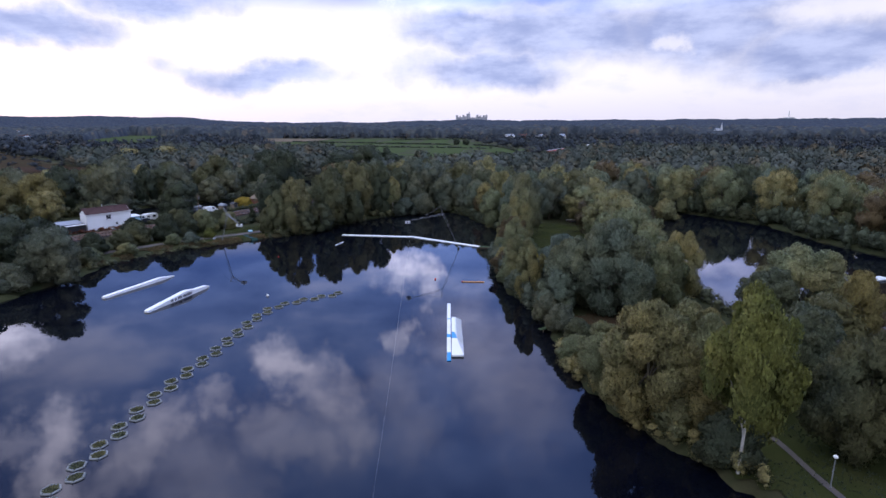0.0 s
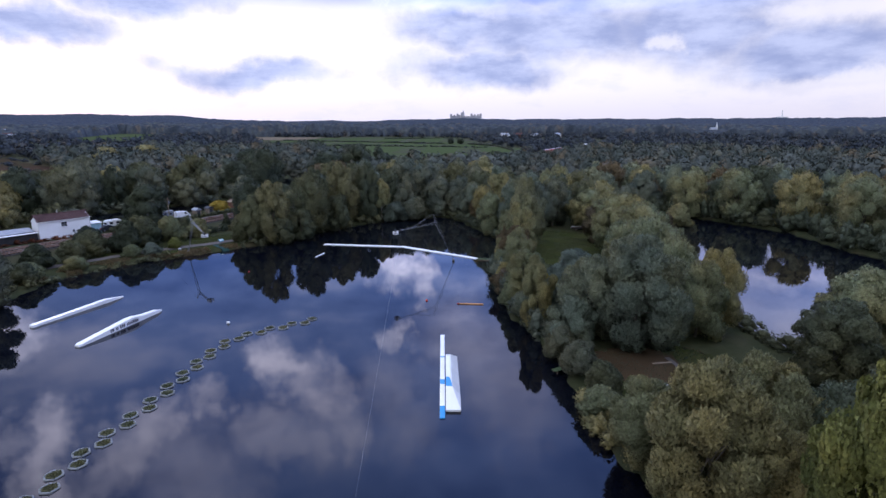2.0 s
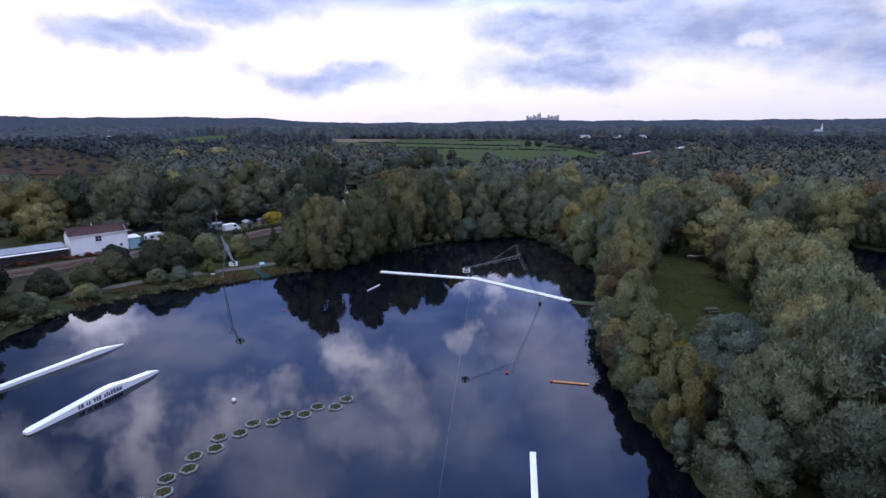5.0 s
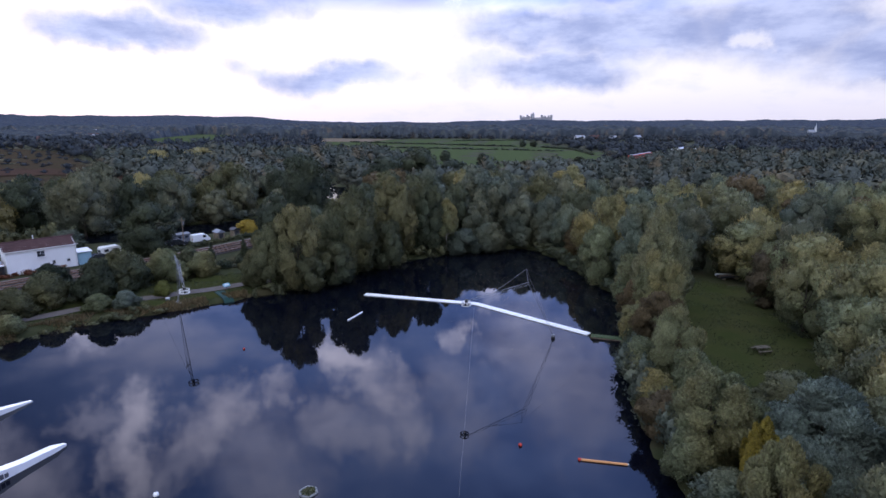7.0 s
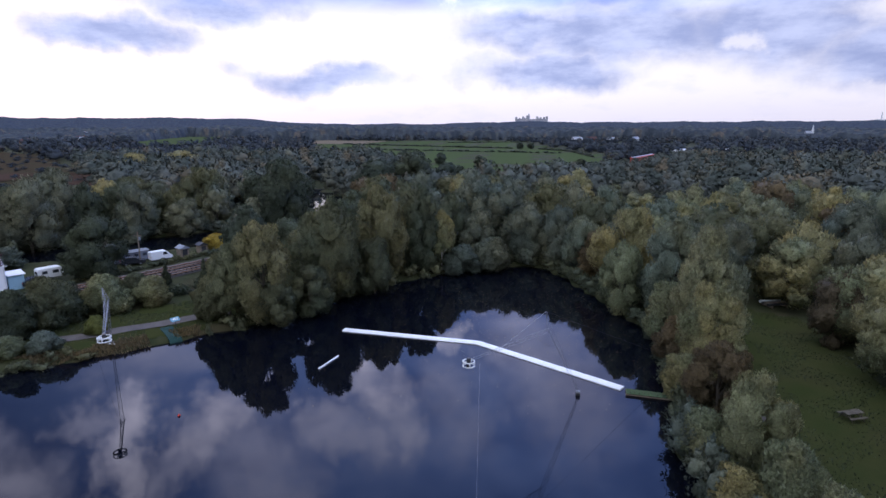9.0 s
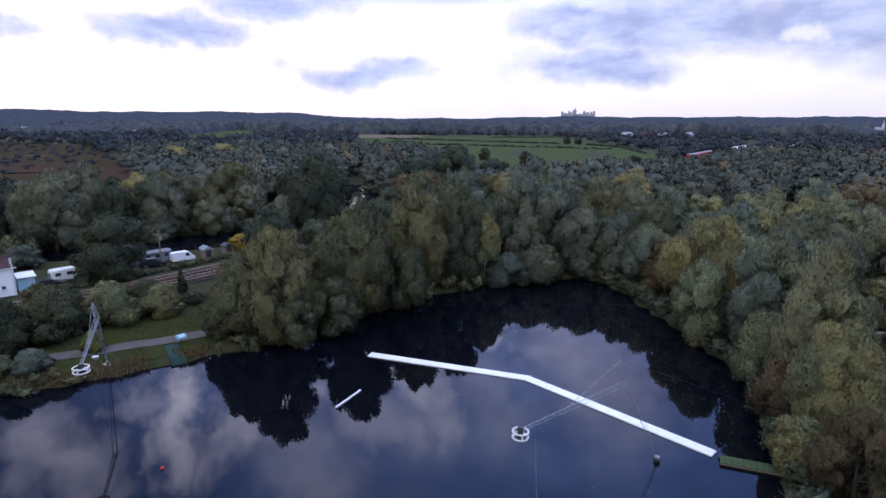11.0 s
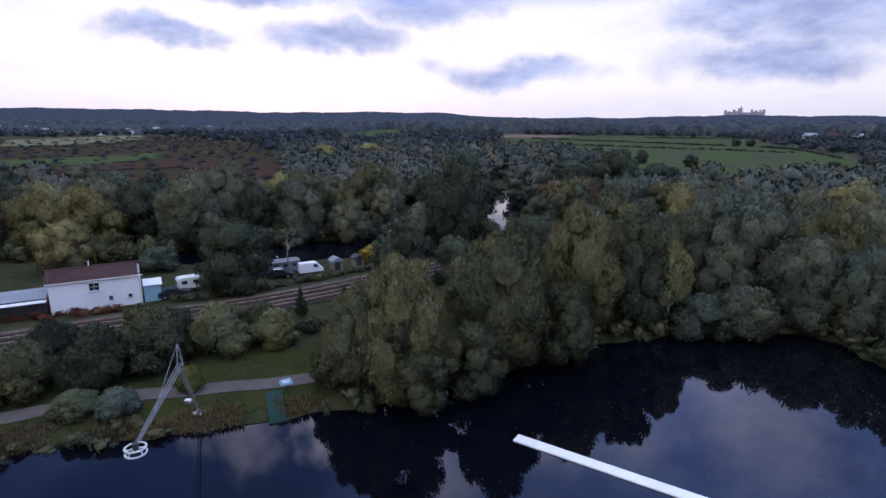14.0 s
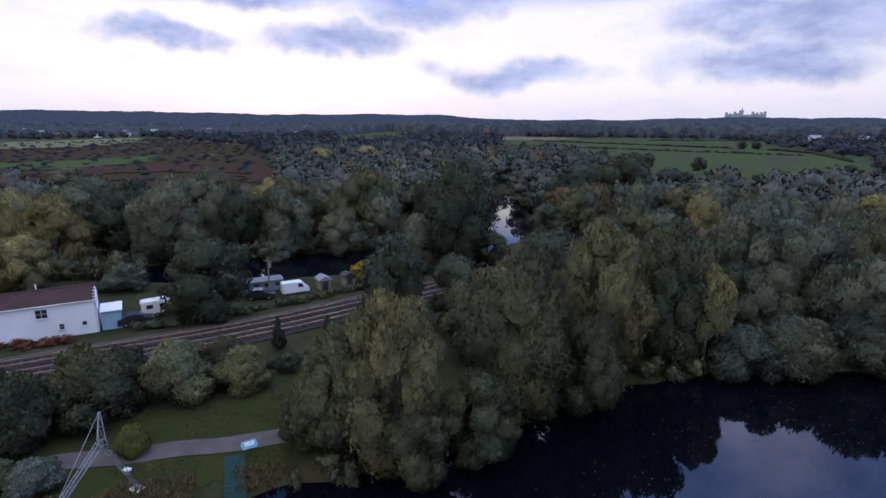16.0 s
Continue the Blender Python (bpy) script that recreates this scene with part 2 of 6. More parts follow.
LEAF = {
    "grey": foliage("willow_leaf", (0.116, 0.142, 0.100), (0.176, 0.172, 0.100)),
    "olive": foliage("olive_leaf", (0.196, 0.218, 0.110), (0.320, 0.262, 0.105)),
    "tan": foliage("tan_willow_leaf", (0.150, 0.158, 0.078), (0.215, 0.192, 0.088)),
    "sage": foliage("sage_leaf", (0.150, 0.184, 0.122), (0.240, 0.232, 0.118)),
    "green": foliage("green_leaf", (0.088, 0.106, 0.060), (0.150, 0.140, 0.062)),
    "dark": foliage("dark_leaf", (0.048, 0.063, 0.039), (0.070, 0.082, 0.045)),
    "yellow": foliage("yellow_leaf", (0.33, 0.26, 0.045), (0.40, 0.28, 0.045)),
    "rust": foliage("rust_leaf", (0.125, 0.098, 0.052), (0.155, 0.110, 0.05)),
    "lime": foliage("poplar_leaf", (0.138, 0.166, 0.048), (0.205, 0.205, 0.054)),
    "bramble": foliage("bramble_leaf", (0.17, 0.062, 0.034), (0.20, 0.085, 0.04)),
    "gold": foliage("golden_willow_leaf", (0.185, 0.165, 0.066), (0.240, 0.195, 0.070)),
    "silver": foliage("silver_leaf", (0.165, 0.205, 0.150), (0.22, 0.25, 0.190)),
}


def woodland_leaf(name, a, b, c, d):
    """A wood of mixed trees: tone changes from tree to tree."""
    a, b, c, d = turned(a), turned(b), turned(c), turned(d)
    m = Nodes(name)
    leaf = m.node("ShaderNodeNewGeometry").outputs["Random Per Island"]
    flat_pos = m.node("ShaderNodeVectorMath")
    flat_pos.operation = "MULTIPLY"
    m.link(m.position(), flat_pos.inputs[0])
    flat_pos.inputs[1].default_value = (1, 1, 0.25)
    n1 = m.noise(0.055, 2, 0.5, flat_pos.outputs[0])
    n2 = m.noise(0.11, 2, 0.5, flat_pos.outputs[0])
    tone = m.mix(m.ramp(n1, 0.40, 0.58), a, b)
    tone = m.mix(m.ramp(n2, 0.54, 0.66, 0, 0.8), tone, c)
    tone = m.mix(m.ramp(m.noise(0.075, 1, 0.5, flat_pos.outputs[0]), 0.60, 0.68, 0, 0.75), tone, d)
    n = m.node("ShaderNodeVectorMath")
    n.operation = "SCALE"
    m.link(tone, n.inputs[0])
    m.link(m.math("MULTIPLY", m.ramp(leaf, 0, 1, 0.86, 1.14), m.ramp(m.noise(1.6, 3, 0.7), 0.32, 0.68, 0.80, 1.18)), n.inputs["Scale"])
    m.link(m.mix(m.ramp(m.noise(0.16, 5, 0.7), 0.38, 0.62, 0, 0.5), n.outputs[0], tuple(0.62 * v for v in a)), m.bsdf.inputs["Base Color"])
    m.rough(0.9, 0.0, 0.0)
    m.bump(m.noise(1.3, 4, 0.7), 0.40, 0.3)
    return m.mat


WOOD_LEAF = woodland_leaf("woodland_leaf", (0.066, 0.078, 0.062), (0.106, 0.118, 0.098), (0.132, 0.126, 0.080), (0.170, 0.130, 0.074))
# distance haze is painted into these far leaves: darker and bluer than WOOD_LEAF
HAZED_FAR_LEAF = woodland_leaf("hazed_far_woodland_leaf", (0.036, 0.044, 0.050), (0.062, 0.072, 0.076), (0.080, 0.084, 0.070), (0.112, 0.092, 0.068))
# the skyline's leaves take still more blue for the haze
HAZED_HORIZON_LEAF = woodland_leaf("hazed_horizon_woodland_leaf", (0.040, 0.050, 0.064), (0.058, 0.070, 0.080), (0.074, 0.078, 0.076), (0.088, 0.080, 0.074))
BARK = plain("bark", (0.10, 0.085, 0.065), 0.9, vary=0.4, scale=4, bump=0.5)
PALE_BARK = plain("pale_bark", (0.46, 0.44, 0.40), 0.85, vary=0.4, scale=5, bump=0.4)
WHITE = plain("white_plastic", (0.80, 0.80, 0.82), 0.38, vary=0.10, scale=1.5, bump=0.03, spec=0.5)
OFFWHITE = plain("weathered_white", (0.66, 0.67, 0.68), 0.5, vary=0.18, scale=2, bump=0.05)
BLUE = plain("blue_plastic", (0.01, 0.26, 0.58), 0.4, vary=0.12, scale=2, bump=0.03, spec=0.5)
STEEL = plain("galvanised_steel", (0.26, 0.27, 0.30), 0.55, 0.2, vary=0.2, scale=6, bump=0.05)
DARK_STEEL = plain("dark_steel", (0.06, 0.06, 0.065), 0.5, 0.4, vary=0.3, scale=6, bump=0.05)
RUSTY = plain("rusty_rail", (0.16, 0.085, 0.055), 0.7, 0.3, vary=0.35, scale=4)
RAIL_HEAD = plain("worn_rail_head", (0.36, 0.33, 0.32), 0.42, 0.6, vary=0.2, scale=4, bump=0.05)
SLEEPER = plain("concrete_sleeper", (0.050, 0.042, 0.039), 0.9, vary=0.3, scale=3)
RENDER_WALL = plain("painted_render", (0.87, 0.87, 0.88), 0.75, vary=0.10, scale=0.8, bump=0.1)
ROOF_TILE = plain("clay_roof_tile", (0.080, 0.042, 0.042), 0.85, vary=0.35, scale=2.5, bump=0.3)
GREY_ROOF = plain("grey_metal_sheet", (0.27, 0.29, 0.33), 0.5, 0.2, vary=0.18, scale=1.5)
GLASS = plain("window_glass", (0.03, 0.035, 0.045), 0.12, vary=0.2, scale=2, bump=0, spec=0.6)
BRICK = plain("red_brick", (0.24, 0.11, 0.075), 0.9, vary=0.3, scale=4)
TEAL = plain("teal_matting", (0.008, 0.040, 0.036), 0.8, vary=0.25, scale=3)
PALE_BLUE = plain("pale_blue_panel", (0.30, 0.48, 0.58), 0.6, vary=0.15, scale=2)
SIGN_BLUE = plain("blue_sign", (0.14, 0.32, 0.46), 0.5, vary=0.12, scale=4, bump=0.02)
ORANGE = plain("orange_foam", (0.62, 0.30, 0.13), 0.6, vary=0.15, scale=3)
RED = plain("red_plastic", (0.55, 0.05, 0.035), 0.5, vary=0.15, scale=3)
GREEN_DECK = plain("mossy_green_deck", (0.055, 0.085, 0.036), 0.9, vary=0.3, scale=3)
WOOD = plain("weathered_wood", (0.24, 0.19, 0.14), 0.85, vary=0.35, scale=3, bump=0.4)
CONCRETE = plain("concrete", (0.45, 0.44, 0.42), 0.85, vary=0.2, scale=2)
CAR_PAINT = plain("dark_car_paint", (0.03, 0.032, 0.04), 0.25, 0.2, vary=0.1, scale=2, bump=0, spec=0.6)
VAN_PAINT = plain("white_van_paint", (0.80, 0.81, 0.83), 0.3, vary=0.06, scale=1, bump=0, spec=0.5)
RUBBER = plain("black_rubber", (0.02, 0.02, 0.02), 0.8, vary=0.2, scale=5)
STONE = plain("castle_stone", (0.40, 0.40, 0.44), 0.9, vary=0.2, scale=0.1)
FLOAT = plain("grey_planter_float", (0.20, 0.21, 0.215), 0.7, vary=0.3, scale=4, bump=0.2)
SOIL = plain("wet_planting_soil", (0.045, 0.05, 0.028), 0.9, vary=0.4, scale=6, bump=0.5)
PRINT = plain("faded_black_print", (0.10, 0.10, 0.12), 0.6, vary=0.3, scale=6, bump=0)
TRAIN_RED = plain("red_train_paint", (0.42, 0.05, 0.035), 0.4, vary=0.15, scale=1, bump=0)


def water_material():
    m = Nodes("still_lake_water")
    m.colour(m.mix(m.ramp(m.noise(0.05, 3), 0.35, 0.65), (0.0012, 0.0018, 0.0045), (0.0018, 0.0026, 0.0060)))
    m.rough(m.ramp(m.noise(0.035, 3), 0.35, 0.7, 0.008, 0.03), 0.0, 0.5)
    m.bsdf.inputs["IOR"].default_value = 1.33
    small = m.noise(2.2, 3, 0.5, stretch=(1, 1, 1))
    wide = m.noise(0.25, 2, 0.5)
    m.bump(m.math("ADD", small, m.math("MULTIPLY", wide, 2.0)), 0.035, 0.02)
    return m.mat


def ground_material():
    m = Nodes("rough_grass_and_scrub")
    grass = m.mix(m.ramp(m.noise(0.5, 5), 0.35, 0.65), (0.024, 0.030, 0.012), (0.042, 0.044, 0.020))
    tuft = m.noise(7.0, 4)
    grass = m.mix(m.ramp(tuft, 0.45, 0.75, 0, 0.6), grass, (0.028, 0.032, 0.014))
    straw = m.ramp(m.noise(0.12, 4), 0.52, 0.70, 0, 0.7)
    grass = m.mix(straw, grass, (0.062, 0.048, 0.027))
    m.colour(grass)
    m.rough(0.95, 0, 0.1)
    m.bump(tuft, 0.6, 0.08)
    return m.mat


def grass_material(name, a, b, dry=(0.06, 0.048, 0.027), amount=0.35):
    m = Nodes(name)
    c = m.mix(m.ramp(m.noise(0.35, 5), 0.3, 0.7), a, b)
    c = m.mix(m.ramp(m.noise(0.09, 4), 0.5, 0.72, 0, amount), c, dry)
    c = m.mix(m.ramp(m.noise(8.0, 4), 0.45, 0.8, 0, 0.45), c, tuple(0.5 * v for v in a))
    m.colour(c)
    m.rough(1.0, 0, 0.0)
    m.bump(m.noise(9, 3), 0.5, 0.06)
    return m.mat


WATER = water_material()
GROUND = ground_material()
LAWN = grass_material("mown_grass", (0.030, 0.038, 0.013), (0.044, 0.047, 0.018))
FIELD = grass_material("pasture", (0.056, 0.078, 0.036), (0.070, 0.090, 0.042), amount=0.2)
PALE_FIELD = grass_material("pale_meadow", (0.14, 0.15, 0.085), (0.17, 0.165, 0.10), amount=0.15)
RED_HEATH = grass_material("dying_bracken", (0.056, 0.036, 0.029), (0.068, 0.044, 0.034), (0.05, 0.045, 0.025), 0.4)
STUBBLE = grass_material("stubble_field", (0.14, 0.11, 0.08), (0.18, 0.15, 0.115), amount=0.2)
HEATH = grass_material("marsh_heath", (0.046, 0.033, 0.023), (0.060, 0.048, 0.032), (0.040, 0.050, 0.022), 0.6)
DIRT = grass_material("leaf_strewn_earth", (0.046, 0.032, 0.019), (0.062, 0.042, 0.026), (0.06, 0.06, 0.03), 0.5)
GRAVEL = plain("gravel_track", (0.10, 0.087, 0.084), 0.95, vary=0.3, scale=3, bump=0.4)
BALLAST = plain("rail_ballast", (0.030, 0.025, 0.024), 0.95, vary=0.4, scale=5, bump=0.6)
HEDGE = LEAF["dark"]


# ---- mesh helpers ----
def mesh_from(name, verts, faces, material, smooth=False):
    me = bpy.data.meshes.new(name)
    me.from_pydata([tuple(v) for v in verts], [], [tuple(f) for f in faces])
    me.materials.append(material)
    if smooth:
        me.polygons.foreach_set("use_smooth", [True] * len(me.polygons))
    me.update()
    return me


def quick_mesh(name, verts, quads, material, normals=None):
    """A mesh of many quads or triangles from arrays."""
    me = bpy.data.meshes.new(name)
    verts = np.asarray(verts, np.float32)
    quads = np.asarray(quads, np.int32)
    k = quads.shape[1]
    me.vertices.add(len(verts))
    me.vertices.foreach_set("co", verts.ravel())
    me.loops.add(quads.size)
    me.loops.foreach_set("vertex_index", quads.ravel())
    me.polygons.add(len(quads))
    me.polygons.foreach_set("loop_start", np.arange(0, quads.size, k, dtype=np.int32))
    me.update(calc_edges=True)
    me.materials.append(material)
    if normals is not None:
        me.polygons.foreach_set("use_smooth", [True] * len(me.polygons))
        me.normals_split_custom_set_from_vertices(np.asarray(normals, np.float32))
    return me


def part(name, bm, material, parent, label=""):
    me = bpy.data.meshes.new(name)
    bm.to_mesh(me)
    bm.free()
    me.materials.append(material)
    ob = new(name, me)
    ob.parent = parent
    if label:
        ob["label"] = label
    return ob


def thing(name, label, category, at=(0, 0, 0), rz=0.0, group="", kind=""):
    ob = new(name)
    ob.matrix_basis = pose(at[0], at[1], at[2], 0, 0, rz)
    ob.empty_display_size = 0.2
    return tagged(ob, label, category, group, kind)


def structure(name, me, label, category):
    return tagged(new(name, me), label, category, kind="structure")


def box(bm, x0, x1, y0, y1, z0, z1, bevel=0.0):
    r = bmesh.ops.create_cube(bm, size=1.0, matrix=Matrix.Translation(((x0 + x1) / 2, (y0 + y1) / 2, (z0 + z1) / 2)) @ Matrix.Diagonal((x1 - x0, y1 - y0, z1 - z0, 1)))
    if bevel:
        edges = list({e for v in r["verts"] for e in v.link_edges})
        bmesh.ops.bevel(bm, geom=edges, offset=bevel, segments=1, affect="EDGES")
    return bm


def boxed(x0, x1, y0, y1, z0, z1, bevel=0.0):
    return box(bmesh.new(), x0, x1, y0, y1, z0, z1, bevel)


def rod(bm, a, b, r, r2=None, sides=6):
    a, b = Vector(a), Vector(b)
    d = b - a
    m = Matrix.Translation((a + b) / 2) @ d.to_track_quat("Z", "Y").to_matrix().to_4x4()
    bmesh.ops.create_cone(bm, cap_ends=True, segments=sides, radius1=r, radius2=r if r2 is None else r2, depth=d.length, matrix=m)
    return bm


def prism(bm, outline, y0, y1):
    """A profile in x and z, drawn out along y."""
    a = [bm.verts.new((x, y0, z)) for x, z in outline]
    b = [bm.verts.new((x, y1, z)) for x, z in outline]
    bm.faces.new(a[::-1])
    bm.faces.new(b)
    n = len(a)
    for i in range(n):
        bm.faces.new((a[i], a[(i + 1) % n], b[(i + 1) % n], b[i]))
    bmesh.ops.recalc_face_normals(bm, faces=bm.faces)
    return bm


def slab(bm, outline, z0, z1):
    a = [bm.verts.new((x, y, z0)) for x, y in outline]
    b = [bm.verts.new((x, y, z1)) for x, y in outline]
    bm.faces.new(a[::-1])
    bm.faces.new(b)
    n = len(a)
    for i in range(n):
        bm.faces.new((a[i], a[(i + 1) % n], b[(i + 1) % n], b[i]))
    bmesh.ops.recalc_face_normals(bm, faces=bm.faces)
    return bm


# ---- plan ----
LAKE = [(-72, 40), (-68, 62), (-67, 76.5), (-66, 86), (-64.5, 93), (-65.5, 103), (-62, 110.5), (-57.5, 114.6), (-54, 117.3), (-50.5, 120), (-47, 123.6), (-44.8, 126.8), (-40, 130.8), (-33, 141.5),
        (-26.5, 153.5), (-18, 161), (-8.5, 168), (-1.5, 168), (6.5, 150), (11, 137), (9.8, 121), (7.8, 112), (7.6, 101), (8.6, 90), (10, 83), (12.3, 75), (13.5, 67), (14, 56),
        (16.5, 47.5), (20.5, 42.5), (23.5, 36.5), (31, 20), (42, 0), (46, -60), (-80, -60)]
POND = [(49, 174), (68, 170), (81, 150), (83, 128), (90, 104), (110, 82), (112, 52), (62, 48), (44, 66), (39, 88), (44, 107), (48, 132), (47, 154)]
RIVER = [(-112, 151), (-95, 157), (-82, 166), (-70, 178), (-62, 192), (-58.5, 212), (-60, 232), (-70, 258), (-95, 290), (-104, 283), (-82, 252), (-72, 232), (-68, 214),
         (-72, 202), (-82, 191), (-97, 176), (-112, 158)]
RAIL = [(-133.1, 33.5), (-115.0, 67.5), (-97.0, 98.5), (-85.0, 117.5), (-75.5, 133.2), (-67.0, 146.5), (-62.0, 156.6), (-52.0, 179.4), (-39.0, 211.4), (-20.1, 261.4), (15.9, 344.4), (59.0, 439.4), (119.0, 574.5), (220.9, 799.5)]


def to_edge(px, py, loop):
    """Distance to a closed outline, negative inside."""
    px, py = np.asarray(px, float), np.asarray(py, float)
    best = np.full(px.shape, 1e9)
    inside = np.zeros(px.shape, bool)
    n = len(loop)
    for i in range(n):
        (x0, y0), (x1, y1) = loop[i], loop[(i + 1) % n]
        dx, dy = x1 - x0, y1 - y0
        t = np.clip(((px - x0) * dx + (py - y0) * dy) / (dx * dx + dy * dy), 0, 1)
        best = np.minimum(best, np.hypot(px - x0 - t * dx, py - y0 - t * dy))
        if y0 != y1:
            cross = ((y0 > py) != (y1 > py)) & (px < (x1 - x0) * (py - y0) / (y1 - y0) + x0)
            inside ^= cross
    return np.where(inside, -best, best)


def to_line(px, py, line):
    px, py = np.asarray(px, float), np.asarray(py, float)
    best = np.full(px.shape, 1e9)
    for (x0, y0), (x1, y1) in zip(line, line[1:]):
        dx, dy = x1 - x0, y1 - y0
        t = np.clip(((px - x0) * dx + (py - y0) * dy) / (dx * dx + dy * dy), 0, 1)
        best = np.minimum(best, np.hypot(px - x0 - t * dx, py - y0 - t * dy))
    return best


def smooth_step(x, a, b):
    t = np.clip((np.asarray(x, float) - a) / (b - a), 0, 1)
    return t * t * (3 - 2 * t)


def height(px, py):
    """Height of the ground over the lake's water."""
    px, py = np.asarray(px, float), np.asarray(py, float)
    wet = np.minimum(np.minimum(to_edge(px, py, LAKE), to_edge(px, py, POND)), to_edge(px, py, RIVER))
    wet = wet + 0.7 * np.sin(px * 0.9 + 1.3 * np.sin(py * 0.43)) * np.cos(py * 0.8)
    land = -1.6 + 2.2 * smooth_step(wet, -2.0, 1.6)
    bank = 0.5 * smooth_step(to_line(px, py, RAIL), 9.0, 4.5) * smooth_step(wet, 0.5, 4)
    roll = 0.12 * np.sin(px * 0.11 + 0.6) * np.cos(py * 0.13)
    far = np.hypot(px, py)
    az = np.degrees(np.arctan2(px, py))
    crest = np.interp(az, (-66, -63, -50, -42, -36, -28, -21, -10, -1, 5, 35), (54, 64, 58, 48, 55, 52, 20, 20, 40, 33, 44))
    crest = crest + 2.2 * np.sin(az * 0.9 + 1) + 1.2 * np.sin(az * 2.3)
    return land + bank + roll + crest * smooth_step(far, 2500, 4000)


def ground_at(x, y):
    return float(height(np.array([x]), np.array([y]))[0])


def lines(lo, hi, step, far_lo, far_hi):
    core = list(np.arange(lo, hi + 0.01, step))
    up, s = [], step
    x = core[-1]
    while x < far_hi:
        s *= 1.16
        x += min(s, 170)
        up.append(x)
    down, s = [], step
    x = core[0]
    while x > far_lo:
        s *= 1.16
        x -= min(s, 170)
        down.append(x)
    return np.array(down[::-1] + core + up)


# ---- ground and water ----
gx, gy = lines(-112, 100, 1.5, -4600, 4600), lines(20, 215, 1.5, -900, 4800)
GX, GY = np.meshgrid(gx, gy)
GZ = height(GX, GY)
idx = np.arange(GX.size).reshape(GX.shape)
quads = np.stack([idx[:-1, :-1], idx[:-1, 1:], idx[1:, 1:], idx[1:, :-1]], -1).reshape(-1, 4)
me = quick_mesh("ground", np.stack([GX, GY, GZ], -1).reshape(-1, 3), quads, GROUND)
me.polygons.foreach_set("use_smooth", [True] * len(me.polygons))
structure("ground", me, "rough autumn grass and scrub round the lakes", "ground")
bm = bmesh.new()
slab(bm, [(-200, -100), (130, -100), (130, 300), (-200, 300)], -0.4, 0.0)
me = bpy.data.meshes.new("water")
bm.to_mesh(me)
bm.free()
me.materials.append(WATER)
structure("water", me, "still dark lake water mirroring the clouds", "water")


def sheet(name, outline, material, label, category, lift=0.05, step=2.5):
    """A patch of other ground, laid over the land."""
    xs, ys = [p[0] for p in outline], [p[1] for p in outline]
    nx, ny = max(2, int((max(xs) - min(xs)) / step)), max(2, int((max(ys) - min(ys)) / step))
    X, Y = np.meshgrid(np.linspace(min(xs), max(xs), nx + 1), np.linspace(min(ys), max(ys), ny + 1))
    Z = height(X, Y) + lift
    ids = np.arange(X.size).reshape(X.shape)
    q = np.stack([ids[:-1, :-1], ids[:-1, 1:], ids[1:, 1:], ids[1:, :-1]], -1).reshape(-1, 4)
    V = np.stack([X, Y, Z], -1).reshape(-1, 3)
    mid = V[q].mean(1)
    edge = to_edge(mid[:, 0], mid[:, 1], outline) + step * 0.35 * np.sin(mid[:, 0] * 1.7 + mid[:, 1] * 2.3)
    keep = (edge < 0) & (V[q][:, :, 2].min(1) > 0.35)
    me = quick_mesh(name, V, q[keep], material)
    return structure(name, me, label, category)


def ribbon(name, line, width, material, label, category, lift=0.07, step=1.2, ragged=0.0):
    """A strip of ground that follows a line."""
    pts = []
    for (x0, y0), (x1, y1) in zip(line, line[1:]):
        n = max(1, int(math.hypot(x1 - x0, y1 - y0) / step))
        pts += [(x0 + (x1 - x0) * i / n, y0 + (y1 - y0) * i / n) for i in range(n)]
    pts.append(line[-1])
    P = np.array(pts)
    T = np.gradient(P, axis=0)
    T /= np.linalg.norm(T, axis=1)[:, None]
    N = np.stack([-T[:, 1], T[:, 0]], -1)
    rows = []
    for k, u in enumerate(np.linspace(-0.5, 0.5, 5)):
        wob = ragged * np.sin(np.arange(len(P)) * 0.9 + k * 1.7) if k in (0, 4) else 0
        Q = P + N * (u * width + wob)[..., None] if ragged and k in (0, 4) else P + N * (u * width)
        rows.append(np.column_stack([Q, height(Q[:, 0], Q[:, 1]) + lift]))
    V = np.stack(rows, 1).reshape(-1, 3)
    ids = np.arange(len(V)).reshape(len(P), 5)
    q = np.stack([ids[:-1, 1:], ids[:-1, :-1], ids[1:, :-1], ids[1:, 1:]], -1).reshape(-1, 4)
    return structure(name, quick_mesh(name, V, q, material), label, category)


sheet("pasture", [(-350, 960), (-215, 960), (-30, 1010), (20, 760), (60, 560), (45, 440), (10, 372), (-60, 400), (-110, 440), (-170, 500), (-240, 640)], FIELD,
      "green grazed pasture with low hedges", "field", step=14)
sheet("stubble_field", [(-420, 840), (-300, 800), (-235, 830), (-230, 960), (-350, 985)], STUBBLE, "pale bare stubble field", "field", lift=0.3, step=14)
sheet("far_meadow", [(-760, 1240), (-590, 820), (-430, 650), (-420, 700), (-560, 1150)], FIELD, "far green meadow between woods", "field", lift=0.1, step=20)
sheet("small_meadow", [(-40, 345), (-12, 322), (-8, 300), (-20, 296), (-46, 335)], FIELD, "small meadow behind the trees", "field", step=4)
sheet("marsh", [(-800, 640), (-430, 500), (-250, 345), (-172, 262), (-138, 218), (-130, 198), (-160, 186), (-230, 176), (-400, 205), (-760, 380)], HEATH, "brown marshy heath with low scrub", "field", lift=0.1, step=10)
sheet("marsh_grass", [(-400, 262), (-346, 236), (-318, 268), (-330, 322), (-384, 362), (-380, 300)], FIELD, "green wet grass in the marsh", "field", lift=0.4, step=6)
